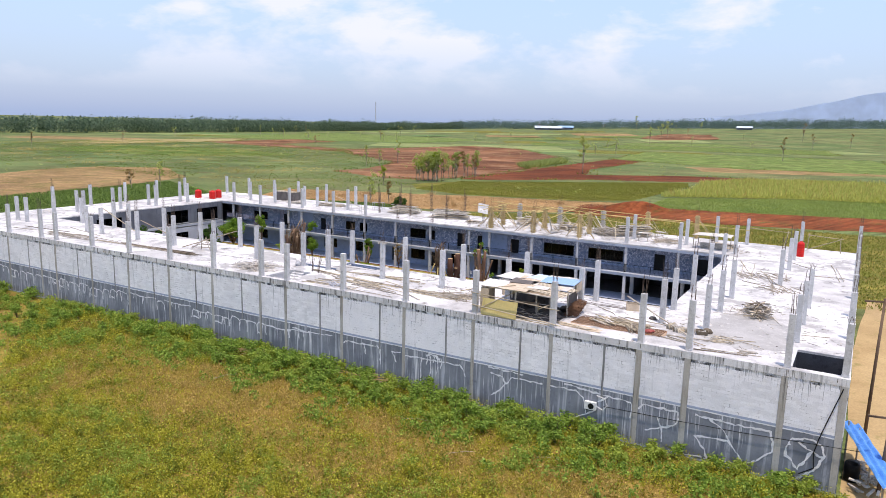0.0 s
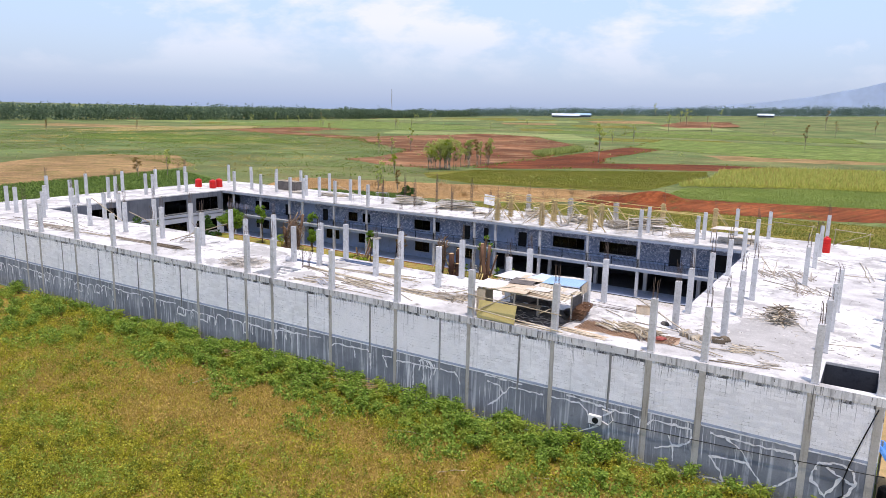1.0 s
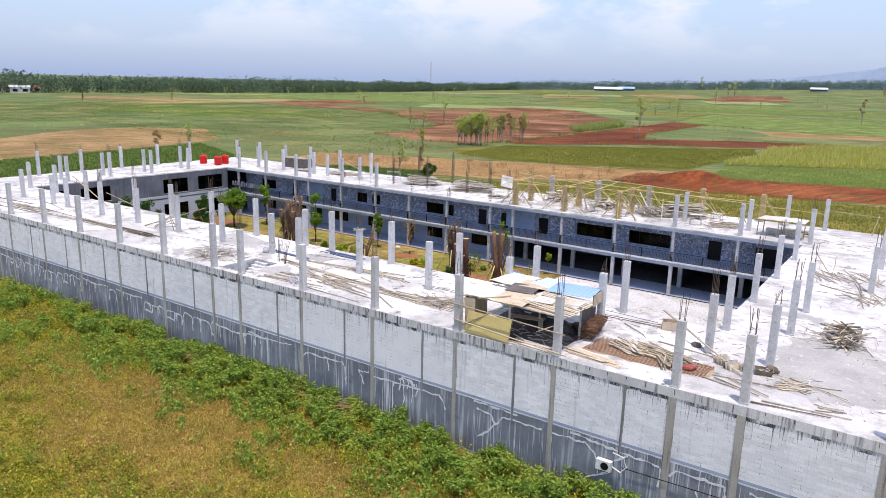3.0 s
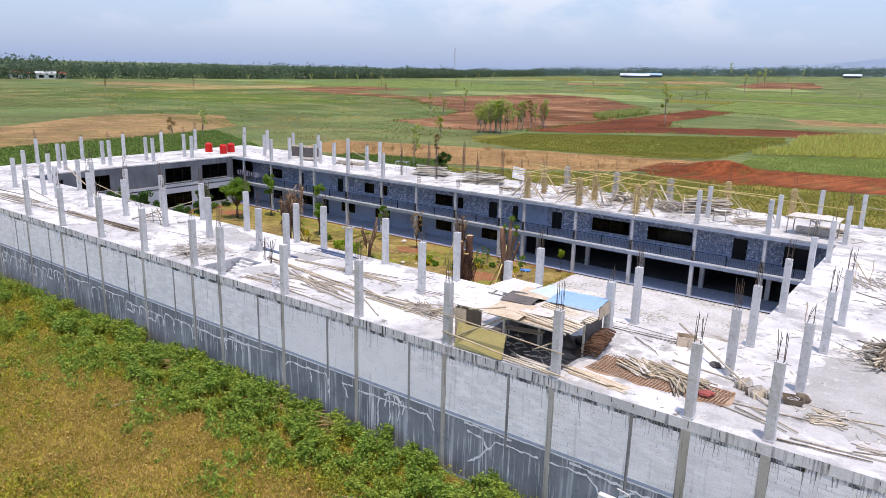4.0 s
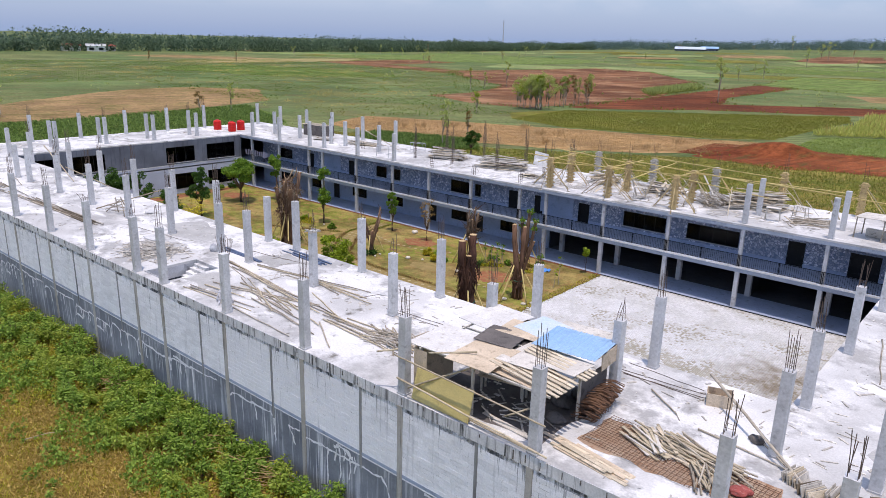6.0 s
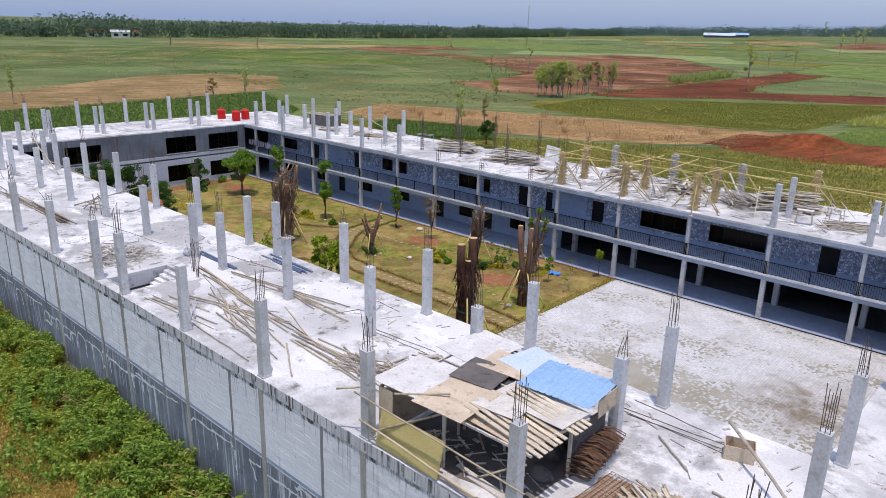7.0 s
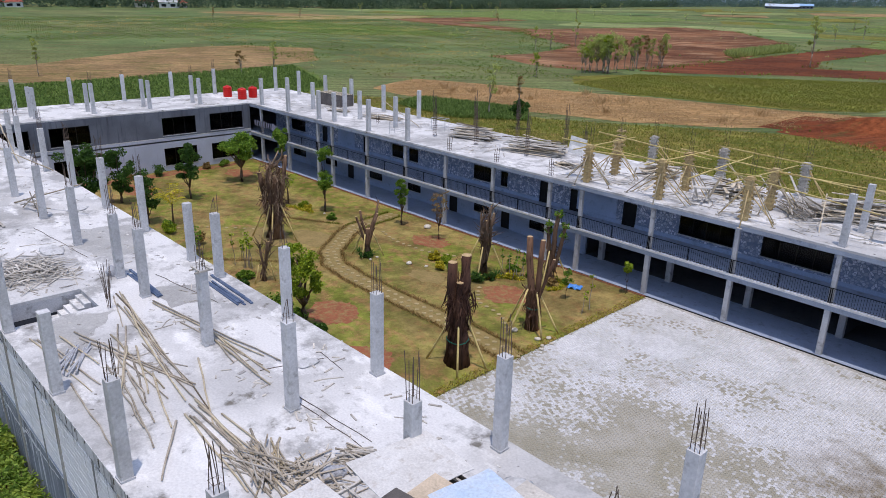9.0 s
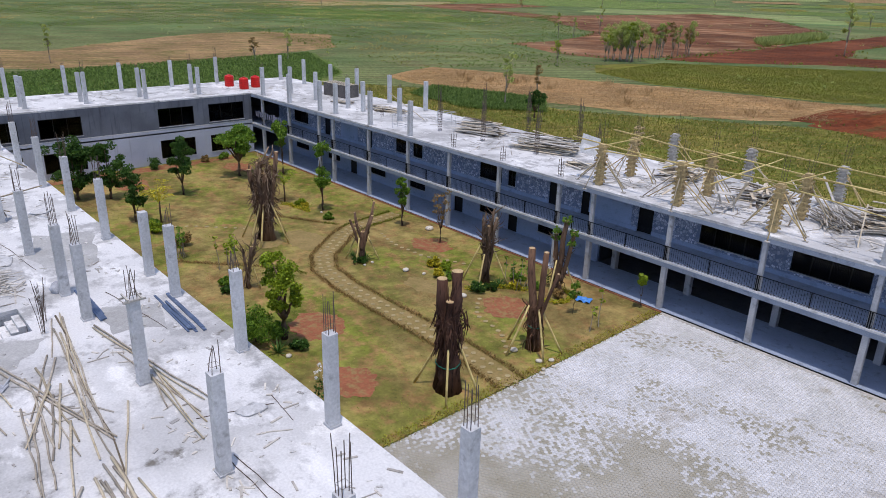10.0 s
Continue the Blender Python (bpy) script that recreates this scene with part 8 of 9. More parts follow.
for x, y, n, h in ((-67.4, 94.2, 6, 4.4), (-61.5, 94.4, 6, 4.2), (-55.0, 94.6, 6, 4.3), (-48.7, 94.8, 6, 3.8), (-61.3, 90.5, 4, 1.3), (-55.1, 90.5, 4, 1.3), (-48.8, 90.5, 4, 1.4), (-67.6, 100.5, 6, 4.2), (-61.4, 100.5, 6, 4.4), (-55.1, 100.6, 6, 4.2), (-77.0, 94.2, 4, 1.0)):
    sb = thing("starter_bars", "tall cluster of rusty reinforcing bars", "steel bars", x, y, DECK, 0, "starter bars")
    for k in range(n):
        a, b = ((-0.14, -0.14), (0.14, -0.14), (0.14, 0.14), (-0.14, 0.14), (0.0, -0.15), (0.0, 0.15))[k]
        Geo().tube([(a, b, 0), (a + RND.uniform(-0.03, 0.03), b, h * 0.5), (a + RND.uniform(-0.1, 0.1), b + RND.uniform(-0.1, 0.1), h * RND.uniform(0.85, 1.1))], 0.02, 4).put("bar", REBAR, sb)
    for z in [0.2 + 0.24 * q for q in range(int(h * 0.7 / 0.24))]:
        Geo().tube([(-0.15, -0.15, z), (0.15, -0.15, z), (0.15, 0.15, z), (-0.15, 0.15, z), (-0.15, -0.15, z)], 0.014, 4).put("stirrup", REBAR, sb)
# long bamboo rails tied across the forms
for a, b in (((-48.5, 91.2, 3.15), (-38.0, 91.0, 2.85)), ((-47.5, 95.0, 3.4), (-37.0, 94.8, 2.9)), ((-46.0, 90.8, 2.6), (-37.6, 91.3, 3.0)), ((-40.0, 91.1, 2.9), (-31.0, 91.0, 3.2)), ((-39.8, 95.2, 3.2), (-24.6, 94.8, 2.7)), ((-33.5, 91.2, 3.0), (-24.0, 90.7, 2.4)), ((-33.0, 95.0, 2.8), (-18.6, 95.4, 2.9)), ((-36.2, 89.9, 2.3), (-34.8, 96.8, 3.3)), ((-33.2, 89.6, 2.6), (-31.2, 96.4, 3.3)), ((-46.3, 89.9, 2.7), (-44.5, 96.0, 3.3)), ((-39.9, 90.2, 2.6), (-38.0, 96.4, 3.2)), ((-26.0, 94.86, 2.9), (-11.5, 94.03, 2.6)), ((-38.9, 99.9, 3.0), (-25.5, 100.0, 2.6))):
    pole(Vector(a) + Vector((0, 0, DECK)), Vector(b) + Vector((0, 0, DECK)), 0.05, BAMBOO_YELLOW, label="long bamboo rail tied across the column forms")
for x, y, rz, n, ln, w, h, lab in ((-78.5, 97.0, 10, 26, 3.6, 1.8, 0.5, "heap of grey boards on the far deck"), (-64.2, 97.0, 14, 70, 4.8, 2.6, 1.4, "stack of long grey timbers on the far deck"), (-55.6, 96.6, 16, 84, 5.6, 2.8, 1.5, "stack of long weathered timbers on the far deck"), (-50.0, 94.2, 8, 20, 2.4, 1.4, 0.5, "pile of short grey boards on the far deck"), (-42.6, 97.4, 24, 50, 3.2, 2.4, 1.1, "jumble of boards between the column forms"), (-36.0, 97.4, -12, 56, 3.6, 2.6, 1.1, "jumble of boards between the column forms"), (-30.0, 95.8, -50, 70, 3.6, 2.6, 1.3, "heap of bamboo stakes tipped on the far deck"), (-27.0, 97.6, 16, 90, 5.0, 3.0, 1.7, "tall heap of timber on the far deck"), (-21.4, 94.6, 20, 44, 3.2, 2.0, 0.5, "heap of bamboo stakes on the far deck"), (-80.5, 96.4, 14, 20, 3.4, 1.4, 0.6, "stack of boards on the far deck"), (-86.5, 95.5, 20, 18, 3.0, 1.4, 0.5, "stack of boards on the far deck"), (-14.5, 95.6, 10, 28, 3.0, 2.6, 0.5, "low heap of boards on the end deck")):
    # The few dark boards also stand for shade in the piles' gaps.
    mats = [BAMBOO_GREY, TIMBER_GREY] if "stakes" in lab else [TIMBER_GREY, PLY_PALE, TIMBER, PLY_PALE, PLY_PALE, TIMBER, TIMBER_DARK]
    pile("timber_pile", lab, x, y, rz, n, ln, w, h, mats, "timber pile", 60 if "jumble" in lab else 11 if "stack" in lab else 26, (0.07, 0.07) if "stakes" in lab else (0.18, 0.05))
for x, y, n in ((-74, 97, 20), (-60, 93, 20), (-47, 93, 30), (-42, 93.4, 40), (-36, 93.4, 40), (-29, 93, 30), (-22.5, 92.6, 20), (-90, 97, 26), (-99, 95, 26), (-106, 75, 20), (-105, 62, 24), (-104, 85, 16), (-12, 93.6, 20), (-40, 99, 30), (-33, 99, 30)):
    offcuts(x, y, n, (1.8, 1.0), 0.9, "scatter of boards and splinters on the far deck", rise=0.12)
# loose boards and stakes leaning on one another between the forms
for k in range(46):
    x, y = RND.uniform(-48, -20), RND.choice((92.6, 93.4, 97.0, 98.6)) + RND.uniform(-0.7, 0.7)
    a, ln = RND.uniform(0, 2 * math.pi), RND.uniform(1.4, 3.4)
    up = RND.choice((0.0, 0.1, 0.3, 0.7)) * ln
    dx, dy = math.cos(a) * math.sqrt(ln * ln - up * up), math.sin(a) * 0.6 * math.sqrt(ln * ln - up * up)
    b_ = Geo().bar((-dx / 2, -dy / 2, 0.03), (dx / 2, dy / 2, 0.03 + up), RND.choice((0.08, 0.12, 0.18)), 0.04).put("loose_board", RND.choice((PLY_PALE, TIMBER, TIMBER_GREY)))
    b_.matrix_world = pose(x, y, DECK)
    tagged(b_, "pale loose board among the column forms" if up < 0.2 * ln else "pale board leaning among the column forms", "board", "loose boards")
# trestle tables
for x, y, rz in ((-24.2, 93.2, 10), (-22.6, 95.6, -15), (-36.4, 92.8, 25), (-43.0, 101.0 - 2.4, 5)):
    tt = thing("trestle_table", "rough timber trestle with a pale board top", "trestle", x, y, DECK, rz)
    Geo().box((0, 0, 1.15), (1.2, 0.6, 0.05)).put("top", PLY_PALE, tt)
    for sx in (-0.5, 0.5):
        for sy in (-0.25, 0.25):
            Geo().bar((sx * 1.2, sy * 1.2, 0.02), (sx, sy, 1.12), 0.05, 0.05).put("leg", TIMBER_GREY, tt)
        Geo().bar((sx * 1.1, -0.28, 0.5), (sx * 1.1, 0.28, 0.5), 0.04, 0.06).put("brace", TIMBER_GREY, tt)
# white sheet propped on the forms; covered bench; big box
sh = Geo()
for i in range(6):
    for j in range(5):
        sh.v.append((-0.75 + 0.3 * i, 0.12 * noise.noise(Vector((i * 0.7, j * 0.7, 1))), 0.35 * j - 0.05 * i))
sh.f = [(i * 5 + j, i * 5 + j + 1, i * 5 + j + 6, i * 5 + j + 5) for i in range(5) for j in range(4)]
so = sh.put("tin_sheet", WHITE_TIN)
so.modifiers.new("thick", "SOLIDIFY").thickness = 0.012
so.matrix_world = pose(-47.2, 91.6, DECK + 2.05, -18, 0, 15)
tagged(so, "bent white tin sheet tied to the column form", "tin sheet")
for x, y, rz, lab in ((-15.6, 93.0, -8, "open shelter of bamboo poles with pale sheets on top"),):
    os = thing("pole_shelter", lab, "shelter", x, y, DECK, rz)
    for sx in (-2.0, 0, 2.0):
        for sy in (-0.9, 0.9):
            Geo().tube([(sx, sy, 0), (sx + 0.05, sy, 1.75)], 0.05, 6).put("post", BAMBOO_GREY, os, smooth=True)
    for sx in (-1.3, 0.3, 1.6):
        Geo().box((sx, 0, 1.80 + 0.03 * sx), (1.6, 2.1, 0.03), Euler((0.05, 0.04 * sx, 0.06 * sx)).to_matrix()).put("roof_sheet", PLY_PALE, os)
    Geo().box((0, 0.4, 0.35), (3.0, 0.5, 0.6)).put("crate", TIMBER_GREY, os, "grey timber crate")
bx = thing("formwork_box", "big grey plywood box with a board lid on the far deck", "box", -91.2, 98.4, DECK, 4)
for p, d in (((0, -1.1, 0.75), (4.2, 0.05, 1.5)), ((0, 1.1, 0.75), (4.2, 0.05, 1.5)), ((-2.1, 0, 0.75), (0.05, 2.15, 1.5)), ((2.1, 0, 0.75), (0.05, 2.15, 1.5))):
    Geo().box(p, d).put("side", FELT, bx)
for k in range(6):
    Geo().bar((-2.9 + 0.1 * k, -0.9 + 0.35 * k, 1.56), (2.2, -0.9 + 0.33 * k, 1.54), 0.12, 0.04).put("board", TIMBER, bx)
pole((-80.0, 97.5, DECK + 1.9), (-72.0, 96.0, DECK + 0.2), 0.05, BAMBOO, label="bamboo pole leaning on the far deck")
for x, y in ((-70.5, 91.8), (-69.8, 97.2)):
    fr = thing("steel_trestle", "small grey steel frame trestle on the far deck", "trestle", x, y, DECK, 12)
    for sx in (-0.9, 0.9):
        for sy in (-0.4, 0.4):
            Geo().tube([(sx, sy, 0), (sx, sy, 1.3)], 0.03, 6).put("leg", CONC_EDGE, fr)
    for z in (0.4, 1.3):
        Geo().tube([(-0.9, -0.4, z), (0.9, -0.4, z), (0.9, 0.4, z), (-0.9, 0.4, z), (-0.9, -0.4, z)], 0.03, 5).put("rail", CONC_EDGE, fr)
# ends of bamboo barrier on the end deck
for a, b in (((-5.3, 99.6, 0.02), (-5.2, 99.7, 2.2)), ((-1.6, 99.4, 0.02), (-1.7, 99.5, 2.0)), ((-5.4, 99.6, 2.0), (-1.4, 99.5, 1.8)), ((-5.2, 99.6, 0.2), (-1.8, 99.5, 1.7)), ((-12.3, 99.7, 2.2), (-7.2, 99.9, 2.0)), ((-8.0, 99.9, 0.02), (-7.6, 99.9, 2.2))):
    pole(Vector(a) + Vector((0, 0, DECK)), Vector(b) + Vector((0, 0, DECK)), 0.045, BAMBOO, label="bamboo pole of a makeshift barrier on the end deck")
# washing on the gallery rail
for k in range(12):
    c = Geo().box((0, 0, 0), (RND.uniform(0.3, 0.5), 0.03, RND.uniform(0.6, 0.9))).put("hung_cloth", CLOTH)
    c.matrix_world = pose(-97.8 + k * 0.55, CN + 0.0, FLOOR1 + 1.35, RND.uniform(-6, 6), RND.uniform(-5, 5), RND.uniform(-12, 12))
    tagged(c, "faded cloth hung over the gallery rail", "cloth", "washing on the rail")

# ---- meadow and shrub belt in front of the wall ----
def belt(x):
    """Width of the shrub belt along the wall."""
    return 4.4 + min(6.5, max(0.0, -x - 58) * 0.4) if x < -10 else 2.2


MEADOW = [(-120, -8), (-40, 12), (-4, 34), (1.5, 48), (-120, 48)]


def dryness(p):
    """How brown the meadow stands: bare towards one patch, and uneven everywhere."""
    near_patch = np.exp(-(((p[:, 0] + 46) / 14) ** 2 + ((p[:, 1] - 39) / 6.5) ** 2))
    near_end = 0.85 * np.exp(-(((p[:, 0] + 18) / 11) ** 2 + ((p[:, 1] - 40.5) / 5) ** 2))
    return near_patch + near_end + 0.75 * patchy(p, 0.09, 2.0) + 0.35 * patchy(p, 0.5, 5.0)


NEAR_MEADOW = [(-84, 48), (-46, 18), (-37, 19), (-6, 41), (1.5, 48)]
mp = np.concatenate([scattered(NEAR_MEADOW, 46000, NP), scattered(MEADOW, 12000, NP)])
brown = dryness(mp) + NP.normal(0, 0.3, len(mp)) > 0.3
tagged(blades("meadow_grass", mp[brown], 0.26, 0.08, WEED_TAN, NP, 1.2), "dry straw-coloured meadow grass", "grass", kind="stuff")
tagged(blades("meadow_weeds", mp[~brown], 0.30, 0.10, WEED_GREEN, NP, 1.2), "low yellow-green meadow weeds", "weeds", kind="stuff")
op = scattered([(-120, -55), (-4, -55), (1.5, 34), (-4, 34), (-40, 12), (-120, -8)], 26000, NP)
tagged(blades("meadow_grass", op, 0.35, 0.16, WEED_TAN, NP, 1.1), "dry meadow grass farther out", "grass", kind="stuff")
dg = scattered([(-82, 34), (-48, 30), (-14, 36), (-10, 44), (-82, 46)], 52000, NP)
dg = dg[dryness(dg) + NP.normal(0, 0.25, len(dg)) > 0.25]
tagged(blades("dry_grass", dg[::2], 0.42, 0.045, WEED_TAN, NP, 0.55), "tall dry grass in the worn part of the meadow", "grass", kind="stuff")
tagged(blades("dry_grass", dg[1::2], 0.34, 0.05, MEADOW_LEAF, NP, 0.7), "half-green grass in the worn part of the meadow", "grass", kind="stuff")
# leafy low plants over the meadow
lp = np.repeat(np.concatenate([scattered(NEAR_MEADOW, 5400, NP), scattered(MEADOW, 500, NP)]), 5, axis=0)
lp[:, :2] += NP.normal(0, 0.24, (len(lp), 2))
lp = lp[patchy(lp, 0.7, 44.0) > -0.28]
dry = dryness(lp) + NP.normal(0, 0.22, len(lp))
ltan, lp = lp[(dry > 0.38) & (NP.random(len(lp)) < 0.7)], lp[dry < 0.38]
tagged(foliage("meadow_tufts", ltan + np.array([0, 0, 0.14]), np.full(len(ltan), 0.26), 9, 0.14, WEED_TAN, NP, flat=0.7), "dry brown tufts in the meadow", "tufts", kind="stuff")
lime = patchy(lp, 0.35, 8.0) + NP.normal(0, 0.2, len(lp)) > 0.15
deep = ~lime & (patchy(lp, 1.1, 61.0) > 0.12)
for sel, mt, lab in ((lime, CASSAVA_LT, "young yellow-green plants in the meadow"), (deep, MEADOW_DEEP, "deeper green weeds in the meadow"), (~lime & ~deep, MEADOW_LEAF, "low leafy olive-green plants in the meadow")):
    q = lp[sel]
    hh = NP.uniform(0.22, 0.62, len(q))
    tagged(foliage("meadow_plants", q + np.column_stack([np.zeros(len(q)), np.zeros(len(q)), hh * 0.75]), hh * 0.85, 14, 0.15, mt, NP, flat=1.3), lab, "plants", kind="stuff")


def shrub(h, n, leaf, seed):
    """A leafy shrub: stems from one root, whorls of drooping leaves along and on top of them."""
    ob = thing("cassava_shrub", "leafy green shrub growing at the foot of the wall", "shrub", group="shrubs along the wall")
    rr = random.Random(seed)
    g, lf = Geo(), Geo()
    for k in range(n):
        a = rr.uniform(0, 2 * math.pi)
        top = Vector((math.cos(a) * rr.uniform(0.1, 0.6), math.sin(a) * rr.uniform(0.1, 0.6), h * rr.uniform(0.65, 1.0)))
        g.tube([(0, 0, 0), top * 0.5 + Vector((0, 0, 0.1)), top], [0.025, 0.018, 0.01], 4, False)
        for w in range(4):
            c = top * (0.55 + 0.15 * w)
            for j in range(17):
                b = rr.uniform(0, 2 * math.pi)
                d = Vector((math.cos(b), math.sin(b), rr.uniform(-0.5, 0.35)))
                lf.leaf(c + d * rr.uniform(0.1, 0.34), rr.uniform(0.18, 0.28), d, 0.4)
    g.put("stem", BARK, ob)
    lf.put("leaves", leaf, ob)
    return ob


kinds = [shrub(1.45, 6, CASSAVA, 1), shrub(1.15, 5, CASSAVA, 2), shrub(0.9, 5, CASSAVA_LT, 3), shrub(1.7, 6, CASSAVA, 4), shrub(1.3, 6, CASSAVA_LT, 5)]
placed = [False] * len(kinds)
SR = random.Random(21)
spots = []
while len(spots) < 300:
    x = SR.uniform(-62, 0.4) if SR.random() < 0.8 else SR.uniform(-110, -62)
    y = 48.2 - SR.random() ** 1.2 * belt(x)
    if all((x - a) ** 2 + (y - b) ** 2 > 0.3 for a, b in spots):
        spots.append((x, y))
for x, y in spots:
    tall = 1 - (48.2 - y) / (belt(x) + 0.1)
    k = SR.choice((0, 1, 3, 4, 1)) if tall > 0.35 else SR.choice((1, 2, 2))
    if x > -14 and SR.random() < 0.5:
        continue
    if x > -14:
        k = SR.choice((2, 1, 2))
    m = pose(x, y, 0, 0, 0, SR.uniform(0, 360))
    if placed[k]:
        copy_thing(kinds[k], m)
    else:
        kinds[k].matrix_world, placed[k] = m, True
# the rest of the belt, closed thicket
bx_, by_ = NP.uniform(-116, 0, 9000), NP.random(9000)
wid = np.array([belt(x) for x in bx_])
bp = np.column_stack([bx_, 48.15 - by_ * wid * 1.12, np.zeros(9000)])
keep = (patchy(bp, 0.45, 7.0) > 0.32 + 0.5 * by_ - 0.2 * (bx_ < -45)) & (NP.random(9000) < np.where(bx_ > -16, 0.12, 1.0))
bp, by_ = bp[keep], by_[keep]
hgt = (0.95 - 0.5 * by_) * NP.uniform(0.5, 1.3, len(bp)) * np.where(bp[:, 0] > -14, 0.6, 1.0)
half = NP.random(len(bp)) < 0.62
for sel, mt, lab in ((half, CASSAVA, "dense thicket of green shrubs along the wall"), (~half, CASSAVA_LT, "young yellow-green shrubs along the wall")):
    c = bp[sel] + np.column_stack([np.zeros(sel.sum()), np.zeros(sel.sum()), hgt[sel] * 0.62])
    tagged(foliage("shrub_thicket", c, 0.28 + 0.2 * hgt[sel], 30, 0.21, mt, NP, flat=1.0), lab, "shrubs", kind="stuff")
# young plants thinning out from the belt into the meadow
yx, yt = NP.uniform(-112, -1, 3200), NP.random(3200) ** 1.6
yp = np.column_stack([yx, 47.6 - np.array([belt(x) for x in yx]) * 0.8 - yt * 5.5, np.zeros(3200)])
yp = yp[(patchy(yp, 0.25, 31.0) > -0.1 + 0.3 * yt) & (yp[:, 1] < 47.8)]
yh = NP.uniform(0.3, 0.75, len(yp))
tagged(foliage("young_shrubs", yp + np.column_stack([np.zeros(len(yp)), np.zeros(len(yp)), yh * 0.7]), yh * 0.62, 18, 0.22, CASSAVA, NP, flat=1.2), "young leafy plants spreading from the wall", "shrubs", kind="stuff")
# dead stalks lying in the meadow
for x, y, a in ((-27.0, 43.0, 20), (-21.5, 40.2, 40), (-46.0, 41.5, 70), (-16.0, 42.6, 15), (-33.5, 43.4, 100)):
    s = Geo().tube([(-1.1, 0, 0.25), (0, 0.06, 0.32), (1.1, 0, 0.2)], [0.03, 0.025, 0.012], 5).put("dry_stalk", BAMBOO)
    s.matrix_world = pose(x, y, 0, 0, 0, a)
    tagged(s, "pale dry stalk lying in the weeds", "stalk")

# cut stalks thrown down between the bushes
for x, y, n in ((-34.8, 46.9, 26), (-38.5, 46.8, 14), (-48.7, 46.7, 18), (-33.4, 47.3, 12)):
    hp = thing("stalk_heap", "heap of pale dry cut stalks among the bushes", "stalk heap", x, y, 0)
    for k in range(n):
        a, ln, z = RND.gauss(0.5, 0.5), RND.uniform(0.5, 1.1), RND.uniform(0.3, 0.95)
        p, d = Vector((RND.gauss(0, 0.45), RND.gauss(0, 0.3), z)), Vector((math.cos(a), math.sin(a), RND.uniform(-0.2, 0.2))) * ln
        Geo().tube([p - d, p, p + d], [0.02, 0.025, 0.012], 4).put("stalk", STRAW, hp)

# ---- fittings on the south wall and the yard at its end ----
ac = thing("outdoor_unit", "white outdoor cooling unit on the wall", "air conditioner", -15.5, YS - 0.02, 1.95)
case = Geo().box((0, -0.16, 0.3), (0.85, 0.3, 0.58)).put("case", WHITE_WALL, ac)
Geo().tube([(0.08, -0.315, 0.3), (0.08, -0.34, 0.3)], 0.22, 16).put("fan_grille", FRAME, case, "dark round fan grille")
Geo().box((0, -0.14, -0.02), (0.7, 0.28, 0.04)).put("bracket", IRON, ac)
Geo().tube([(0.42, -0.1, 0.3), (0.9, -0.06, 0.1), (1.2, -0.05, 0.5), (1.0, -0.05, 1.0), (0.4, -0.04, 1.1)], 0.035, 6).put("pipe", WHITE_WALL, ac, "white lagged pipe")
cab = Geo().tube([(0.3, YS - 0.06, 6.9), (-0.2, YS - 0.08, 5.2), (-0.7, YS - 0.1, 3.4), (-0.9, YS - 0.1, 2.4), (-0.8, YS - 0.08, 1.4), (-1.6, YS - 0.08, 0.8)], 0.035, 6).put("cable", IRON, smooth=True)
tagged(cab, "thick black cable hanging down the wall", "cable")
cab = Geo().tube([(1.6, YS - 0.2, 3.2), (-0.9, YS - 0.1, 3.0), (-5.0, YS - 0.08, 2.7), (-9.5, YS - 0.08, 2.5), (-14.6, YS - 0.08, 2.35)], 0.02, 5).put("cable", IRON, smooth=True)
tagged(cab, "thin black cable slung along the wall", "cable")
bm = bmesh.new()
bmesh.ops.create_grid(bm, x_segments=24, y_segments=16, size=0.5)
for v_ in bm.verts:
    x, y = v_.co.x, v_.co.y
    v_.co = Vector((x * 1.5, y * 9.6, 2.35 + 0.5 * y - 0.55 * x + 0.12 * math.cos(x * 16) + 0.12 * noise.noise(Vector((x * 5, y * 9, 0)))))
me = bpy.data.meshes.new("tarpaulin")
bm.to_mesh(me)
bm.free()
me.materials.append(TARP)
tp = new("tarpaulin", me)
tp.modifiers.new("thick", "SOLIDIFY").thickness = 0.01
tp.matrix_world = pose(2.25, 50.4, 0, 0, 0, 16)
tagged(tp, "bright blue tarpaulin stretched over a lean-to beside the wall", "tarpaulin")
for x, y, h in ((2.9, 46.4, 2.2), (3.7, 46.7, 1.75), (0.9, 54.2, 2.95), (1.6, 54.4, 2.5), (2.3, 50.4, 2.2)):
    ps = Geo().tube([(x, y, 0), (x, y, h - 0.05)], 0.06, 7).put("lean_to_post", BAMBOO_GREY)
    tagged(ps, "bamboo post under the blue tarpaulin", "post", "lean-to posts")
drum = thing("plastic_drum", "black plastic drum standing in the yard beside the end wall", "drum", 1.35, 51.0, 0.07)
Geo().tube([(0, 0, 0), (0, 0, 0.1), (0, 0, 0.55), (0, 0, 0.62), (0, 0, 1.15), (0, 0, 1.25)], [0.42, 0.46, 0.46, 0.49, 0.46, 0.4], 18).put("body", IRON, drum, smooth=True)
Geo().tube([(0, 0, 1.24), (0, 0, 1.3)], [0.36, 0.34], 16).put("lid", FRAME, drum, "dull black lid", smooth=True)
offx = Geo()
for k in range(40):
    offx.box((2.2 + RND.gauss(0, 0.5), 51.5 + RND.gauss(0, 1.6), RND.uniform(0.1, 0.7)), (RND.uniform(0.3, 1.2), 0.15, 0.1), Euler((0, 0, RND.uniform(0, 3))).to_matrix())
tagged(offx.put("yard_rubble", TIMBER_GREY), "stacked timber and rubble beside the end wall", "rubble", kind="stuff")
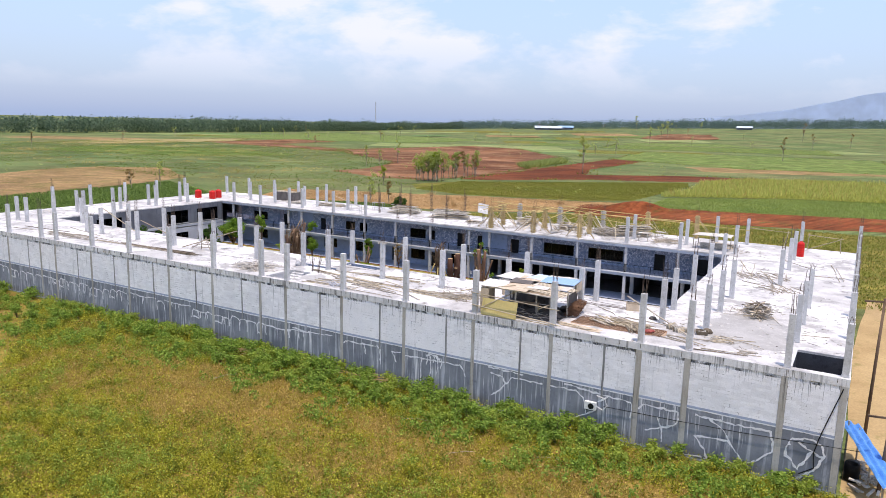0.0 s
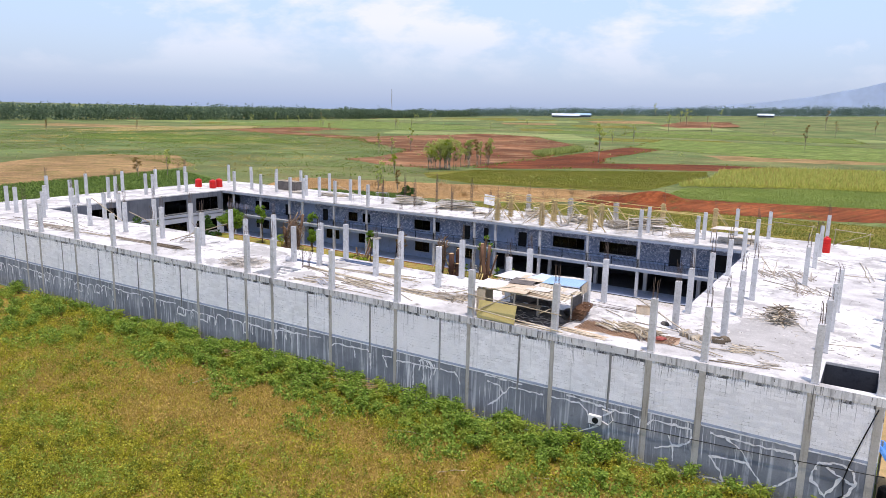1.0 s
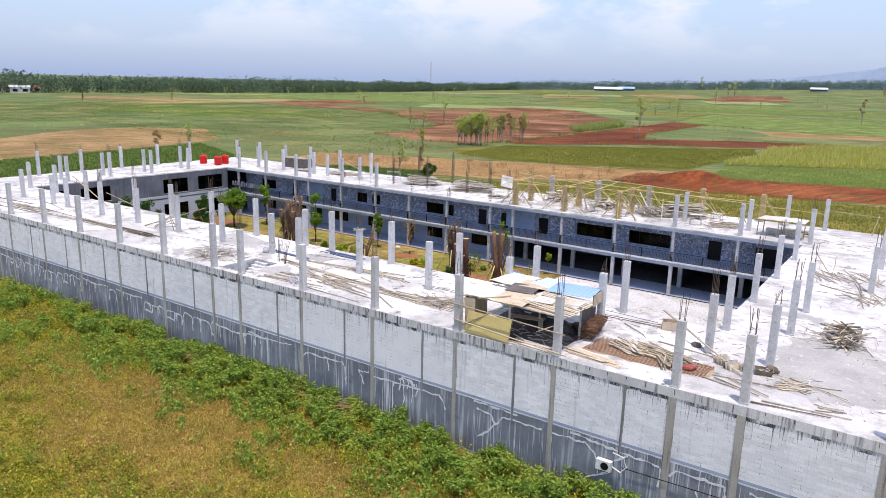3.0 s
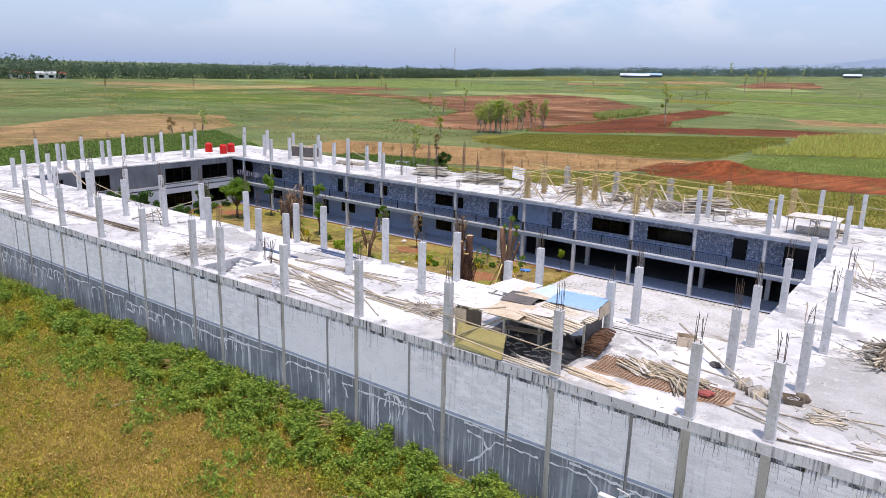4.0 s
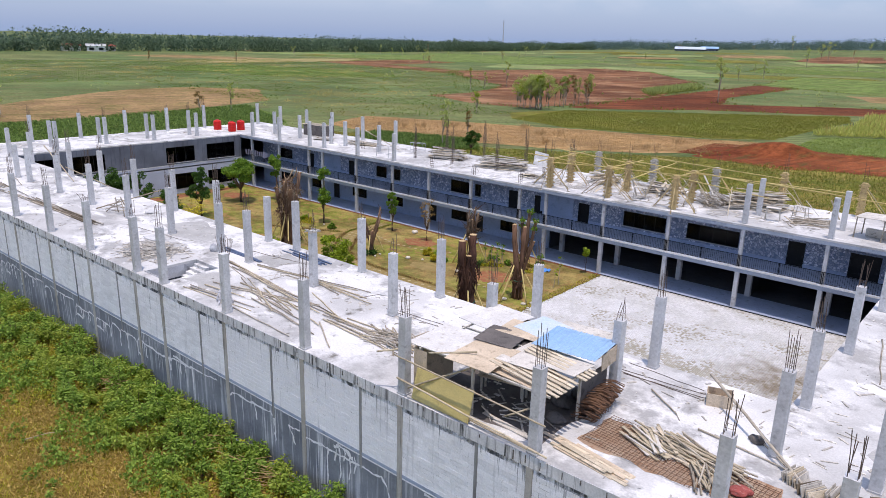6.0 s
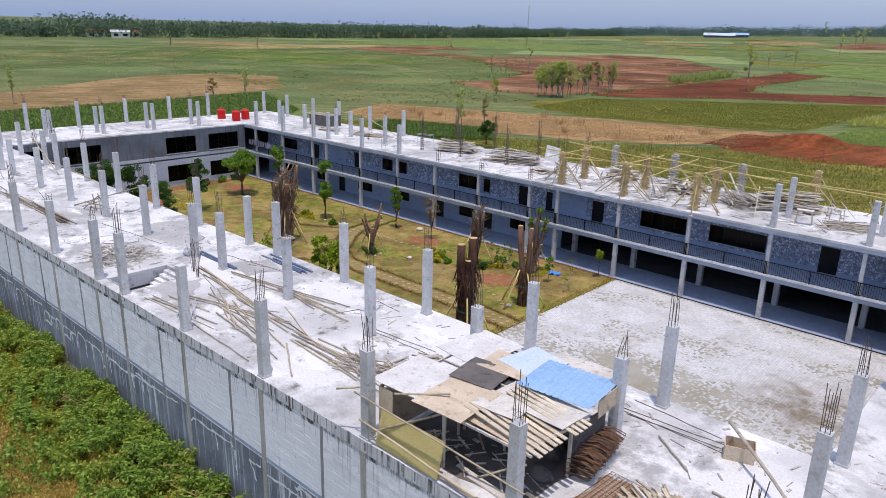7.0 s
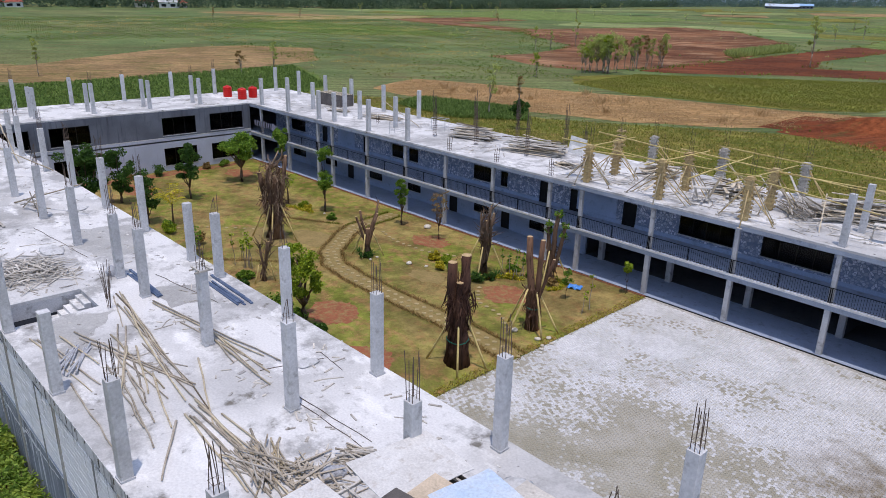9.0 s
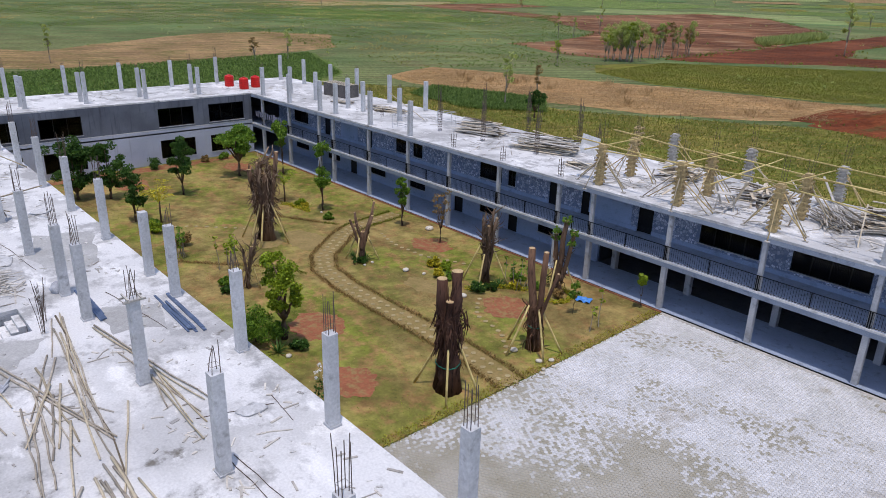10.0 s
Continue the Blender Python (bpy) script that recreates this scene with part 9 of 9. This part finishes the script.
for x, y, h in ((2.1, 60.0, 10.5), (2.9, 50.2, 5.2)):
    pl = thing("utility_pole", "dark timber pole with a crossbar beside the end wall", "utility pole", x, y, 0)
    Geo().tube([(0, 0, 0), (0.15, 0.2, h)], [0.13, 0.09], 8).put("pole", BARK, pl, smooth=True)
    Geo().bar((-1.1, 0.2, h - 0.35), (0.8, 0.2, h - 0.2), 0.12, 0.12).put("crossbar", BARK, pl)

# ---- plants and marks in the fields ----
FR = random.Random(31)


def crop(name, label, poly, n, h, w, mat, lean=0.4, kind_="stuff"):
    p = scattered(poly, n, NP)
    p[:, 2] = 0.05
    return tagged(blades(name, p, h, w, mat, NP, lean), label, "crop", kind=kind_)


CANE_FIELD = [(-56, 233), (-52, 262), (-56, 300), (-40, 330), (8, 353), (70, 385), (70, 292), (7, 264), (-20, 257)]
crop("sugar_cane", "tall yellow-green sugar cane", CANE_FIELD, 46000, 2.2, 0.32, CANE, 0.7)
crop("sugar_cane", "pale tops of the sugar cane", CANE_FIELD, 5000, 2.7, 0.16, WEED_TAN, 0.5)
crop("low_crop", "low bright green crop in rows", [(-53, 196), (-53, 231), (-20, 257), (60, 290), (60, 240), (6, 217)], 34000, 0.35, 0.2, PADDY, 0.8)
crop("low_crop", "yellow-green bean crop", [(-133, 238), (-62, 301), (-57, 281), (-60, 216), (-72, 206), (-106, 195), (-129, 201)], 42000, 0.3, 0.2, CROP_OLIVE, 0.8)
crop("rough_grass", "rough grass behind the building", [(-150, 104), (12, 104), (6, 180), (-40, 175), (-62, 171), (-97, 149), (-130, 145), (-158, 128)], 52000, 0.45, 0.14, CROP_OLIVE, 0.7)
crop("rough_grass", "rough dry grass behind the building", [(-130, 130), (12, 104), (6, 180), (-40, 175), (-62, 171), (-97, 149)], 9000, 0.4, 0.12, WEED_TAN, 0.8)
crop("stubble", "short tan stubble and straw", [(-158, 171), (-105, 191), (-60, 207), (-62, 182), (-86, 162), (-104, 156), (-130, 149), (-150, 152)], 12000, 0.22, 0.16, STRAW, 1.4)
crop("stubble", "pale straw lying on the stubble", [(-158, 171), (-105, 191), (-60, 207), (-62, 182), (-86, 162), (-104, 156), (-130, 149), (-150, 152)], 9000, 0.25, 0.14, STRAW, 1.6)
crop("dark_crop", "dark leafy crop beyond the far wing", [(-194, 78), (-204, 162), (-160, 144), (-140, 118), (-113, 95), (-113, 52), (-165, 62)], 38000, 0.6, 0.36, CROP_DARK, 0.7)
crop("dark_crop", "strip of dark leafy crop behind the far wing", [(-131, 148), (-118, 153), (-106, 155), (-97, 145), (-108, 136), (-126, 138)], 20000, 0.8, 0.3, CROP_DARK, 0.8)
OPEN = [(-330, 190), (-160, 165), (-135, 215), (-205, 240), (-210, 300), (-330, 420), (-560, 420), (-560, 60), (-340, 20)]
op = scattered(OPEN, 60000, NP)
op[:, 2] = 0.05
ov = patchy(op, 0.03, 12.0)
for sel, mt, lab in ((ov > 0.12, CROP_GREEN, "green crop of the open fields"), ((ov > -0.1) & (ov <= 0.12), CROP_OLIVE, "olive grass of the open fields"), (ov < -0.32, WEED_TAN, "dry grass of the open fields")):
    tagged(blades("field_cover", op[sel], 0.35, 0.45, mt, NP, 0.9), lab, "crop", kind="stuff")
crop("corn_strip", "strip of standing corn", [(-147, 331), (-151, 400), (-164, 420), (-158, 345)], 5200, 2.5, 0.5, CORN, 0.5)
# rough growth along the field boundaries
ER = np.random.default_rng(17)
for nm, lab, mt, z, pts, step, amount in PATCHES:
    if nm in ("meadow", "dirt_road"):
        continue
    edge = []
    for (ax, ay), (bx, by) in zip(pts, pts[1:] + pts[:1]):
        m_ = int(math.dist((ax, ay), (bx, by)) * 1.5)
        u = ER.random(m_)
        edge.append(np.column_stack([ax + (bx - ax) * u + ER.normal(0, 2.0, m_), ay + (by - ay) * u + ER.normal(0, 2.0, m_), np.full(m_, 0.05)]))
    edge = np.concatenate(edge)
    big = math.hypot(*edge[:, :2].mean(0)) > 330
    edge = edge[(patchy(edge, 0.06, 3.0) > -0.15) & ~((edge[:, 0] > XW - 2) & (edge[:, 0] < XE + 2) & (edge[:, 1] > YS - 2) & (edge[:, 1] < YN + 2))]
    tagged(blades("boundary_grass", edge, 0.7 if big else 0.4, 0.5 if big else 0.2, CROP_OLIVE if len(edge) % 2 else CROP_GREEN, ER, 0.7), "rough grass along a field boundary", "grass", kind="stuff")
# low scrub dotted over the open fields
sb_ = ER.uniform((-620, 150), (-60, 900), (900, 2))
sb_ = np.column_stack([sb_, np.full(len(sb_), 0.3)])
sb_ = sb_[patchy(sb_, 0.012, 21.0) > 0.12]
tagged(foliage("field_scrub", sb_, ER.uniform(0.5, 1.5, len(sb_)), 10, 0.6, CORN, ER, flat=0.7), "low scrub dotted over the open fields", "scrub", kind="stuff")
# red earth mound
md = Geo()
for i in range(41):
    for j in range(31):
        u, w = (i - 20) / 20, (j - 15) / 15
        e = max(0.0, 1 - (u * u + w * w))
        z = 2.6 * math.exp(-((u + 0.3) ** 2 * 7 + w * w * 6)) * e + 0.9 * e * max(0.0, 0.4 + noise.noise(Vector((u * 3, w * 3, 2)))) * 0.5 + 0.12 * e * noise.noise(Vector((u * 13, w * 13, 5)))
        md.v.append((-46 + u * 22, 192 + w * 11 + u * 5, 0.05 + z))
md.f = [(i * 31 + j, (i + 1) * 31 + j, (i + 1) * 31 + j + 1, i * 31 + j + 1) for i in range(40) for j in range(30)]
structure(md.put("earth_mound", FIELD_RED, smooth=True), "low mound of bare red earth", "mound")
for k in range(16):
    x, y = FR.uniform(-140, -70), FR.uniform(160, 195)
    if inside([(-160, 172), (-105, 193), (-57, 210), (-60, 180), (-104, 154), (-150, 150)], np.array([x]), np.array([y]))[0]:
        hp = thing("stalk_heap", "heap of dry stalks on the stubble", "stalk heap", x, y, 0.05, 0, "stalk heaps")
        pts = np.column_stack([NP.normal(0, 0.6, 60), NP.normal(0, 0.6, 60), np.zeros(60)])
        tagged(blades("straw", pts * np.array([1, 1, 0]), 1.7, 0.12, STRAW, NP, 0.5, hp), kind="stuff")


def field_tree(x, y, h, mat, label, slim=False, per=60):
    r = h * (0.11 if slim else 0.17)
    cl = [(RND.gauss(0, r * (0.5 if slim else 0.75)), RND.gauss(0, r * (0.5 if slim else 0.75)), h * u, r * RND.uniform(0.5, 0.95)) for u in ((0.5, 0.62, 0.75, 0.86, 0.95) if slim else (0.5, 0.6, 0.68, 0.76, 0.84, 0.9, 0.96))]
    return tree("field_tree", label, x, y, h, cl, FIELD_LEAF if mat is LEAF_DARK else mat, max(0.26, h * 0.036), per, h * 0.010 + 0.03, category="tree", wob=h * 0.015, bark=PALE_BARK)


for x, y, h, mt, slim, lab in ((-145, 205, 6.5, LEAF_LIME, False, "small round field tree"), (-106, 144, 9.5, LEAF_DARK, True, "thin bare-stemmed field tree"), (-108, 155, 6.5, LEAF_DRY, True, "thin dry field tree"), (-113, 319, 17, LEAF_DARK, True, "tall slim field tree"), (-188, 146, 8.5, LEAF_DARK, True, "slim field tree on the bare field"), (-211, 94, 9, LEAF_DARK, True, "slim field tree on the bare field"), (-191, 138, 6, LEAF_DRY, False, "leafless grey field tree"), (-212, 285, 10, LEAF_DARK, True, "tall slim field tree"), (-208, 290, 8, LEAF_DARK, True, "tall slim field tree"), (-216, 318, 12, LEAF_DARK, True, "tall slim field tree"), (-394, 460, 9, LEAF_DRY, False, "rusty brown field tree"), (-469, 334, 9, LEAF_DRY, True, "thin bare field tree"), (-481, 274, 9, LEAF_DRY, True, "thin bare field tree"), (-178, 528, 10, LEAF_DARK, False, "small dark green field tree"), (-168, 547, 14, LEAF_DARK, True, "slim dark green field tree"), (-53, 575, 17, LEAF_DRY, True, "tall thin leafless tree"), (-84, 1168, 26, LEAF_DRY, True, "tall thin leafless tree"), (-277, 1165, 26, LEAF_DARK, False, "field tree with a round crown"), (-290, 1180, 22, LEAF_DARK, False, "field tree with a round crown"), (-245, 940, 22, LEAF_DARK, True, "tall slim field tree"), (-211, 661, 9, LEAF_DARK, True, "slim dark green field tree"), (-309, 1594, 16, LEAF_DARK, False, "field tree with a round crown"), (-420, 1500, 30, LEAF_DARK, True, "tall slim field tree"), (-60, 1000, 18, LEAF_DRY, True, "tall thin leafless tree"), (-20, 1050, 18, LEAF_DRY, True, "tall thin leafless tree")):
    field_tree(x, y, h, mt, lab, slim, 90 if y < 330 else 50)
tree("field_tree", "bushy dark green tree behind the building", -93, 137.5, 6.0, [(0, 0, 4.6, 0.8), (0.8, 0.3, 4.0, 0.9), (-0.9, -0.3, 3.9, 0.8), (0.2, 0.5, 3.2, 0.8), (1.3, -0.2, 3.2, 0.7), (-1.4, 0.3, 3.3, 0.6)], LEAF_DARK, 0.34, 200, 0.14)
for k in range(30):
    near_clump = k < 17
    x, y = (-142.8 + FR.uniform(-4.0, 4.0), 231 + FR.uniform(-5.5, 5.5)) if near_clump else (-142.5 + FR.uniform(-2.5, 3.5), FR.uniform(246, 266))
    field_tree(x, y, FR.uniform(8.5, 11.5), FR.choice((FIELD_LEAF, FIELD_LEAF, LEAF_LIME)) if near_clump else FR.choice((FIELD_LEAF, LEAF_DRY, FIELD_LEAF)), "young tree in a small copse", k % 3 == 0 or not near_clump, 90)["group"] = "copse in the ploughed field"
# scattered far trees on the plain
for k in range(60):
    x, y = FR.uniform(-800, -100), FR.uniform(480, 1900)
    if y < -1.1 * x + 200 or FR.random() < 0.5:
        field_tree(x, y, FR.uniform(6, 14), FR.choice((LEAF_DARK, LEAF_DARK, LEAF_DRY)), "lone tree on the far plain", FR.random() < 0.5, 24)


# ---- woodland, hills and far buildings ----
def woodland(name, label, line, depth, n, h, mat, per=34):
    """A belt of trees along a line, as clusters of leaf masses; the crowns overlap and their tops rise and fall."""
    pts = np.array(line, float)
    length = np.hypot(*(pts[1:] - pts[:-1]).T)
    seg = NP.choice(len(pts) - 1, n, p=length / length.sum())
    u = NP.random(n)[:, None]
    p = pts[seg] * (1 - u) + pts[seg + 1] * u
    d = unit(p - np.array([[0.0, 0.0]]))
    p = p + d * (NP.random(n)[:, None] ** 1.3) * depth
    hh = h * NP.uniform(0.75, 1.1, n) * (0.85 + 0.4 * np.array([noise.noise(Vector((q[0] * 0.012, q[1] * 0.012, 3))) for q in p]))
    blobs, rad = [], []
    for q, t in zip(p, hh):
        z = plain_z(*q)
        for f in (0.2, 0.44, 0.64):
            blobs.append((q[0] + NP.normal(0, t * 0.12), q[1] + NP.normal(0, t * 0.12), z + t * f)); rad.append(t * (0.50 - 0.30 * f))
    ob = foliage(name, blobs, rad, per // 3, h * (0.115 if per > 30 else 0.15), mat, NP)
    return tagged(ob, label, "woodland", kind="stuff")


woodland("woodland", "dark green belt of woodland along the plain", [(-640, -420), (-720, -150), (-750, 60), (-768, 250), (-776, 430), (-772, 567), (-785, 769), (-850, 1081), (-960, 1450), (-915, 1640)], 120, 2500, 25, FAR_LEAF, 48)
# The belts from here on get their haze from the leaf colour alone.
woodland("woodland", "haze-tinted green belt of woodland below the mountain", [(-915, 1600), (-870, 1680), (-720, 1720), (-560, 1760), (-310, 1790), (0, 1800), (370, 1760)], 260, 1600, 29, FAR_MID, 36)
woodland("woodland", "far belt of haze-tinted woodland on the plain", [(-1000, 1430), (-1330, 2300), (-1300, 2900), (-1000, 3300), (-500, 3600)], 260, 900, 20, FAR_BLUE, 18)
woodland("woodland", "haze-tinted woodland below the hills", [(-600, 2300), (-200, 2450), (300, 2500), (1000, 2400), (1800, 2100)], 500, 1100, 22, FAR_BLUE, 18)
woodland("woodland", "haze-tinted woodland on the horizon", [(-1900, 200), (-1900, 1200), (-2300, 2400), (-1900, 3500), (-800, 4200), (600, 4300), (1800, 4000)], 300, 1100, 18, FAR_BLUE, 18)
# mountain silhouette; its haze lies in the material colour
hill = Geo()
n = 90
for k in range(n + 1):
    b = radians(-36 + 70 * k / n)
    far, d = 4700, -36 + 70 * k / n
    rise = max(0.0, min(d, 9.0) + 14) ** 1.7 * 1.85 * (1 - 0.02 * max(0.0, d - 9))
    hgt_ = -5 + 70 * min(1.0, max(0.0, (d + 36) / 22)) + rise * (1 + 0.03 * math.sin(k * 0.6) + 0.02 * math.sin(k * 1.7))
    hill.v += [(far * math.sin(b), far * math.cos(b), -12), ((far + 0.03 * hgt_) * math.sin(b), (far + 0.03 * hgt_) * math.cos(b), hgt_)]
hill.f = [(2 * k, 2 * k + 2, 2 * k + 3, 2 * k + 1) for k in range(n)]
structure(hill.put("backdrop", HILL), "mountain slope painted in haze blue on the horizon", "mountain")
mast = thing("radio_mast", "tall slim lattice radio mast on the plain", "mast", -1352 * 0.72, 1865 * 0.72, 0)
for sx, sy in ((-1, -0.6), (1, -0.6), (0, 1.1)):
    Geo().tube([(sx * 1.6, sy * 1.6, 0), (sx * 0.5, sy * 0.5, 63)], 0.35, 4).put("leg", CONC, mast)
for k in range(12):
    z = 4 + k * 5
    w = 1.6 - 1.1 * z / 63
    Geo().tube([(-w, -0.6 * w, z), (w, -0.6 * w, z + 2.5), (0, 1.1 * w, z + 5), (-w, -0.6 * w, z)], 0.2, 4).put("brace", CONC, mast)


def far_house(x, y, rz, a, b, h, roof, label, name="house"):
    """A low building with a pitched roof and a row of dark openings."""
    ob = thing(name, label, "building", x, y, plain_z(x, y), rz)
    Geo().box((0, 0, h / 2), (a, b, h)).put("wall", PLASTER if name == "farm_shed" else WHITE_WALL, ob)
    r = Geo()
    e = 0.8
    r.v = [(-a / 2 - e, -b / 2 - e, h), (a / 2 + e, -b / 2 - e, h), (a / 2 + e, b / 2 + e, h), (-a / 2 - e, b / 2 + e, h), (-a / 2 - e, 0, h + b * 0.22), (a / 2 + e, 0, h + b * 0.22)]
    r.f = [(0, 1, 5, 4), (2, 3, 4, 5), (0, 4, 3), (1, 2, 5), (0, 3, 2, 1)]
    r.put("roof", roof, ob)
    n_ = max(2, int(a / 6))
    for k in range(n_):
        Geo().box((-a / 2 + a * (k + 0.5) / n_, -b / 2 - 0.03, h * 0.45), (a / n_ * 0.5, 0.1, h * 0.5)).put("window", FRAME, ob)
    return ob


far_house(-628, 1528, 25, 60, 22, 4, BLUE_PALE, "long low shed with a white roof", "farm_shed")
far_house(-596, 1551, 25, 34, 18, 5, BLUE_TIN, "long low shed with a blue-white roof", "farm_shed")
far_house(-226, 1610, 5, 30, 16, 4, BLUE_PALE, "low shed with a white roof below the mountain", "farm_shed")
HR = random.Random(8)
for k in range(16):
    u = HR.random()
    far_house(-768 + HR.uniform(-34, 12), 60 + 330 * u, HR.uniform(60, 110), HR.uniform(10, 18), HR.uniform(8, 11), HR.uniform(4, 6), ROOF_RED if k % 3 else WHITE_TIN, "small village house with a tiled roof" if k % 3 else "small village house with a pale roof")

# ---- blocks of the south wall ----
BW, BH = 0.60, 0.22
pil = sorted(WALL_X + MIDS)
rows_ = int((BEAM - SPLIT - 0.04) / BH)
shared_meshes = {}


def block_mesh(w):
    key = round(w, 2)
    if key not in shared_meshes:
        b = Geo().box((0, 0, 0), (key - 0.014, 0.06, BH - 0.014)).put("block", BLOCK)
        shared_meshes[key] = b.data
        bpy.data.objects.remove(b)
    return shared_meshes[key]


BR = random.Random(17)
rest, count = Geo(), 0
for a, b in zip(pil, pil[1:]):
    a0 = a + (0.07 if a in MIDS else 0.14 if a < -14 else 0.2)
    b0 = b - (0.07 if b in MIDS else 0.14 if b < -14 else 0.2)
    for r in range(rows_):
        z = SPLIT + 0.045 + BH * (r + 0.5)
        x = a0 + 0.01
        first_w = 0.3 if r % 2 else BW
        while x < b0 - 0.08:
            w = min(first_w, b0 - x)
            first_w = BW
            y = YS + 0.036 + BR.uniform(-0.005, 0.004)
            if -38.75 < x < -25.5 and count < 300 and w > 0.25:
                shared("block", block_mesh(w), wall_s, pose(x + w / 2, y, z))
                count += 1
            else:
                rest.box((x + w / 2, y, z), (w - 0.014, 0.06, BH - 0.014))
            x += w
tagged(rest.put("blockwork", BLOCK, wall_s), "courses of pale lightweight blocks", kind="stuff")
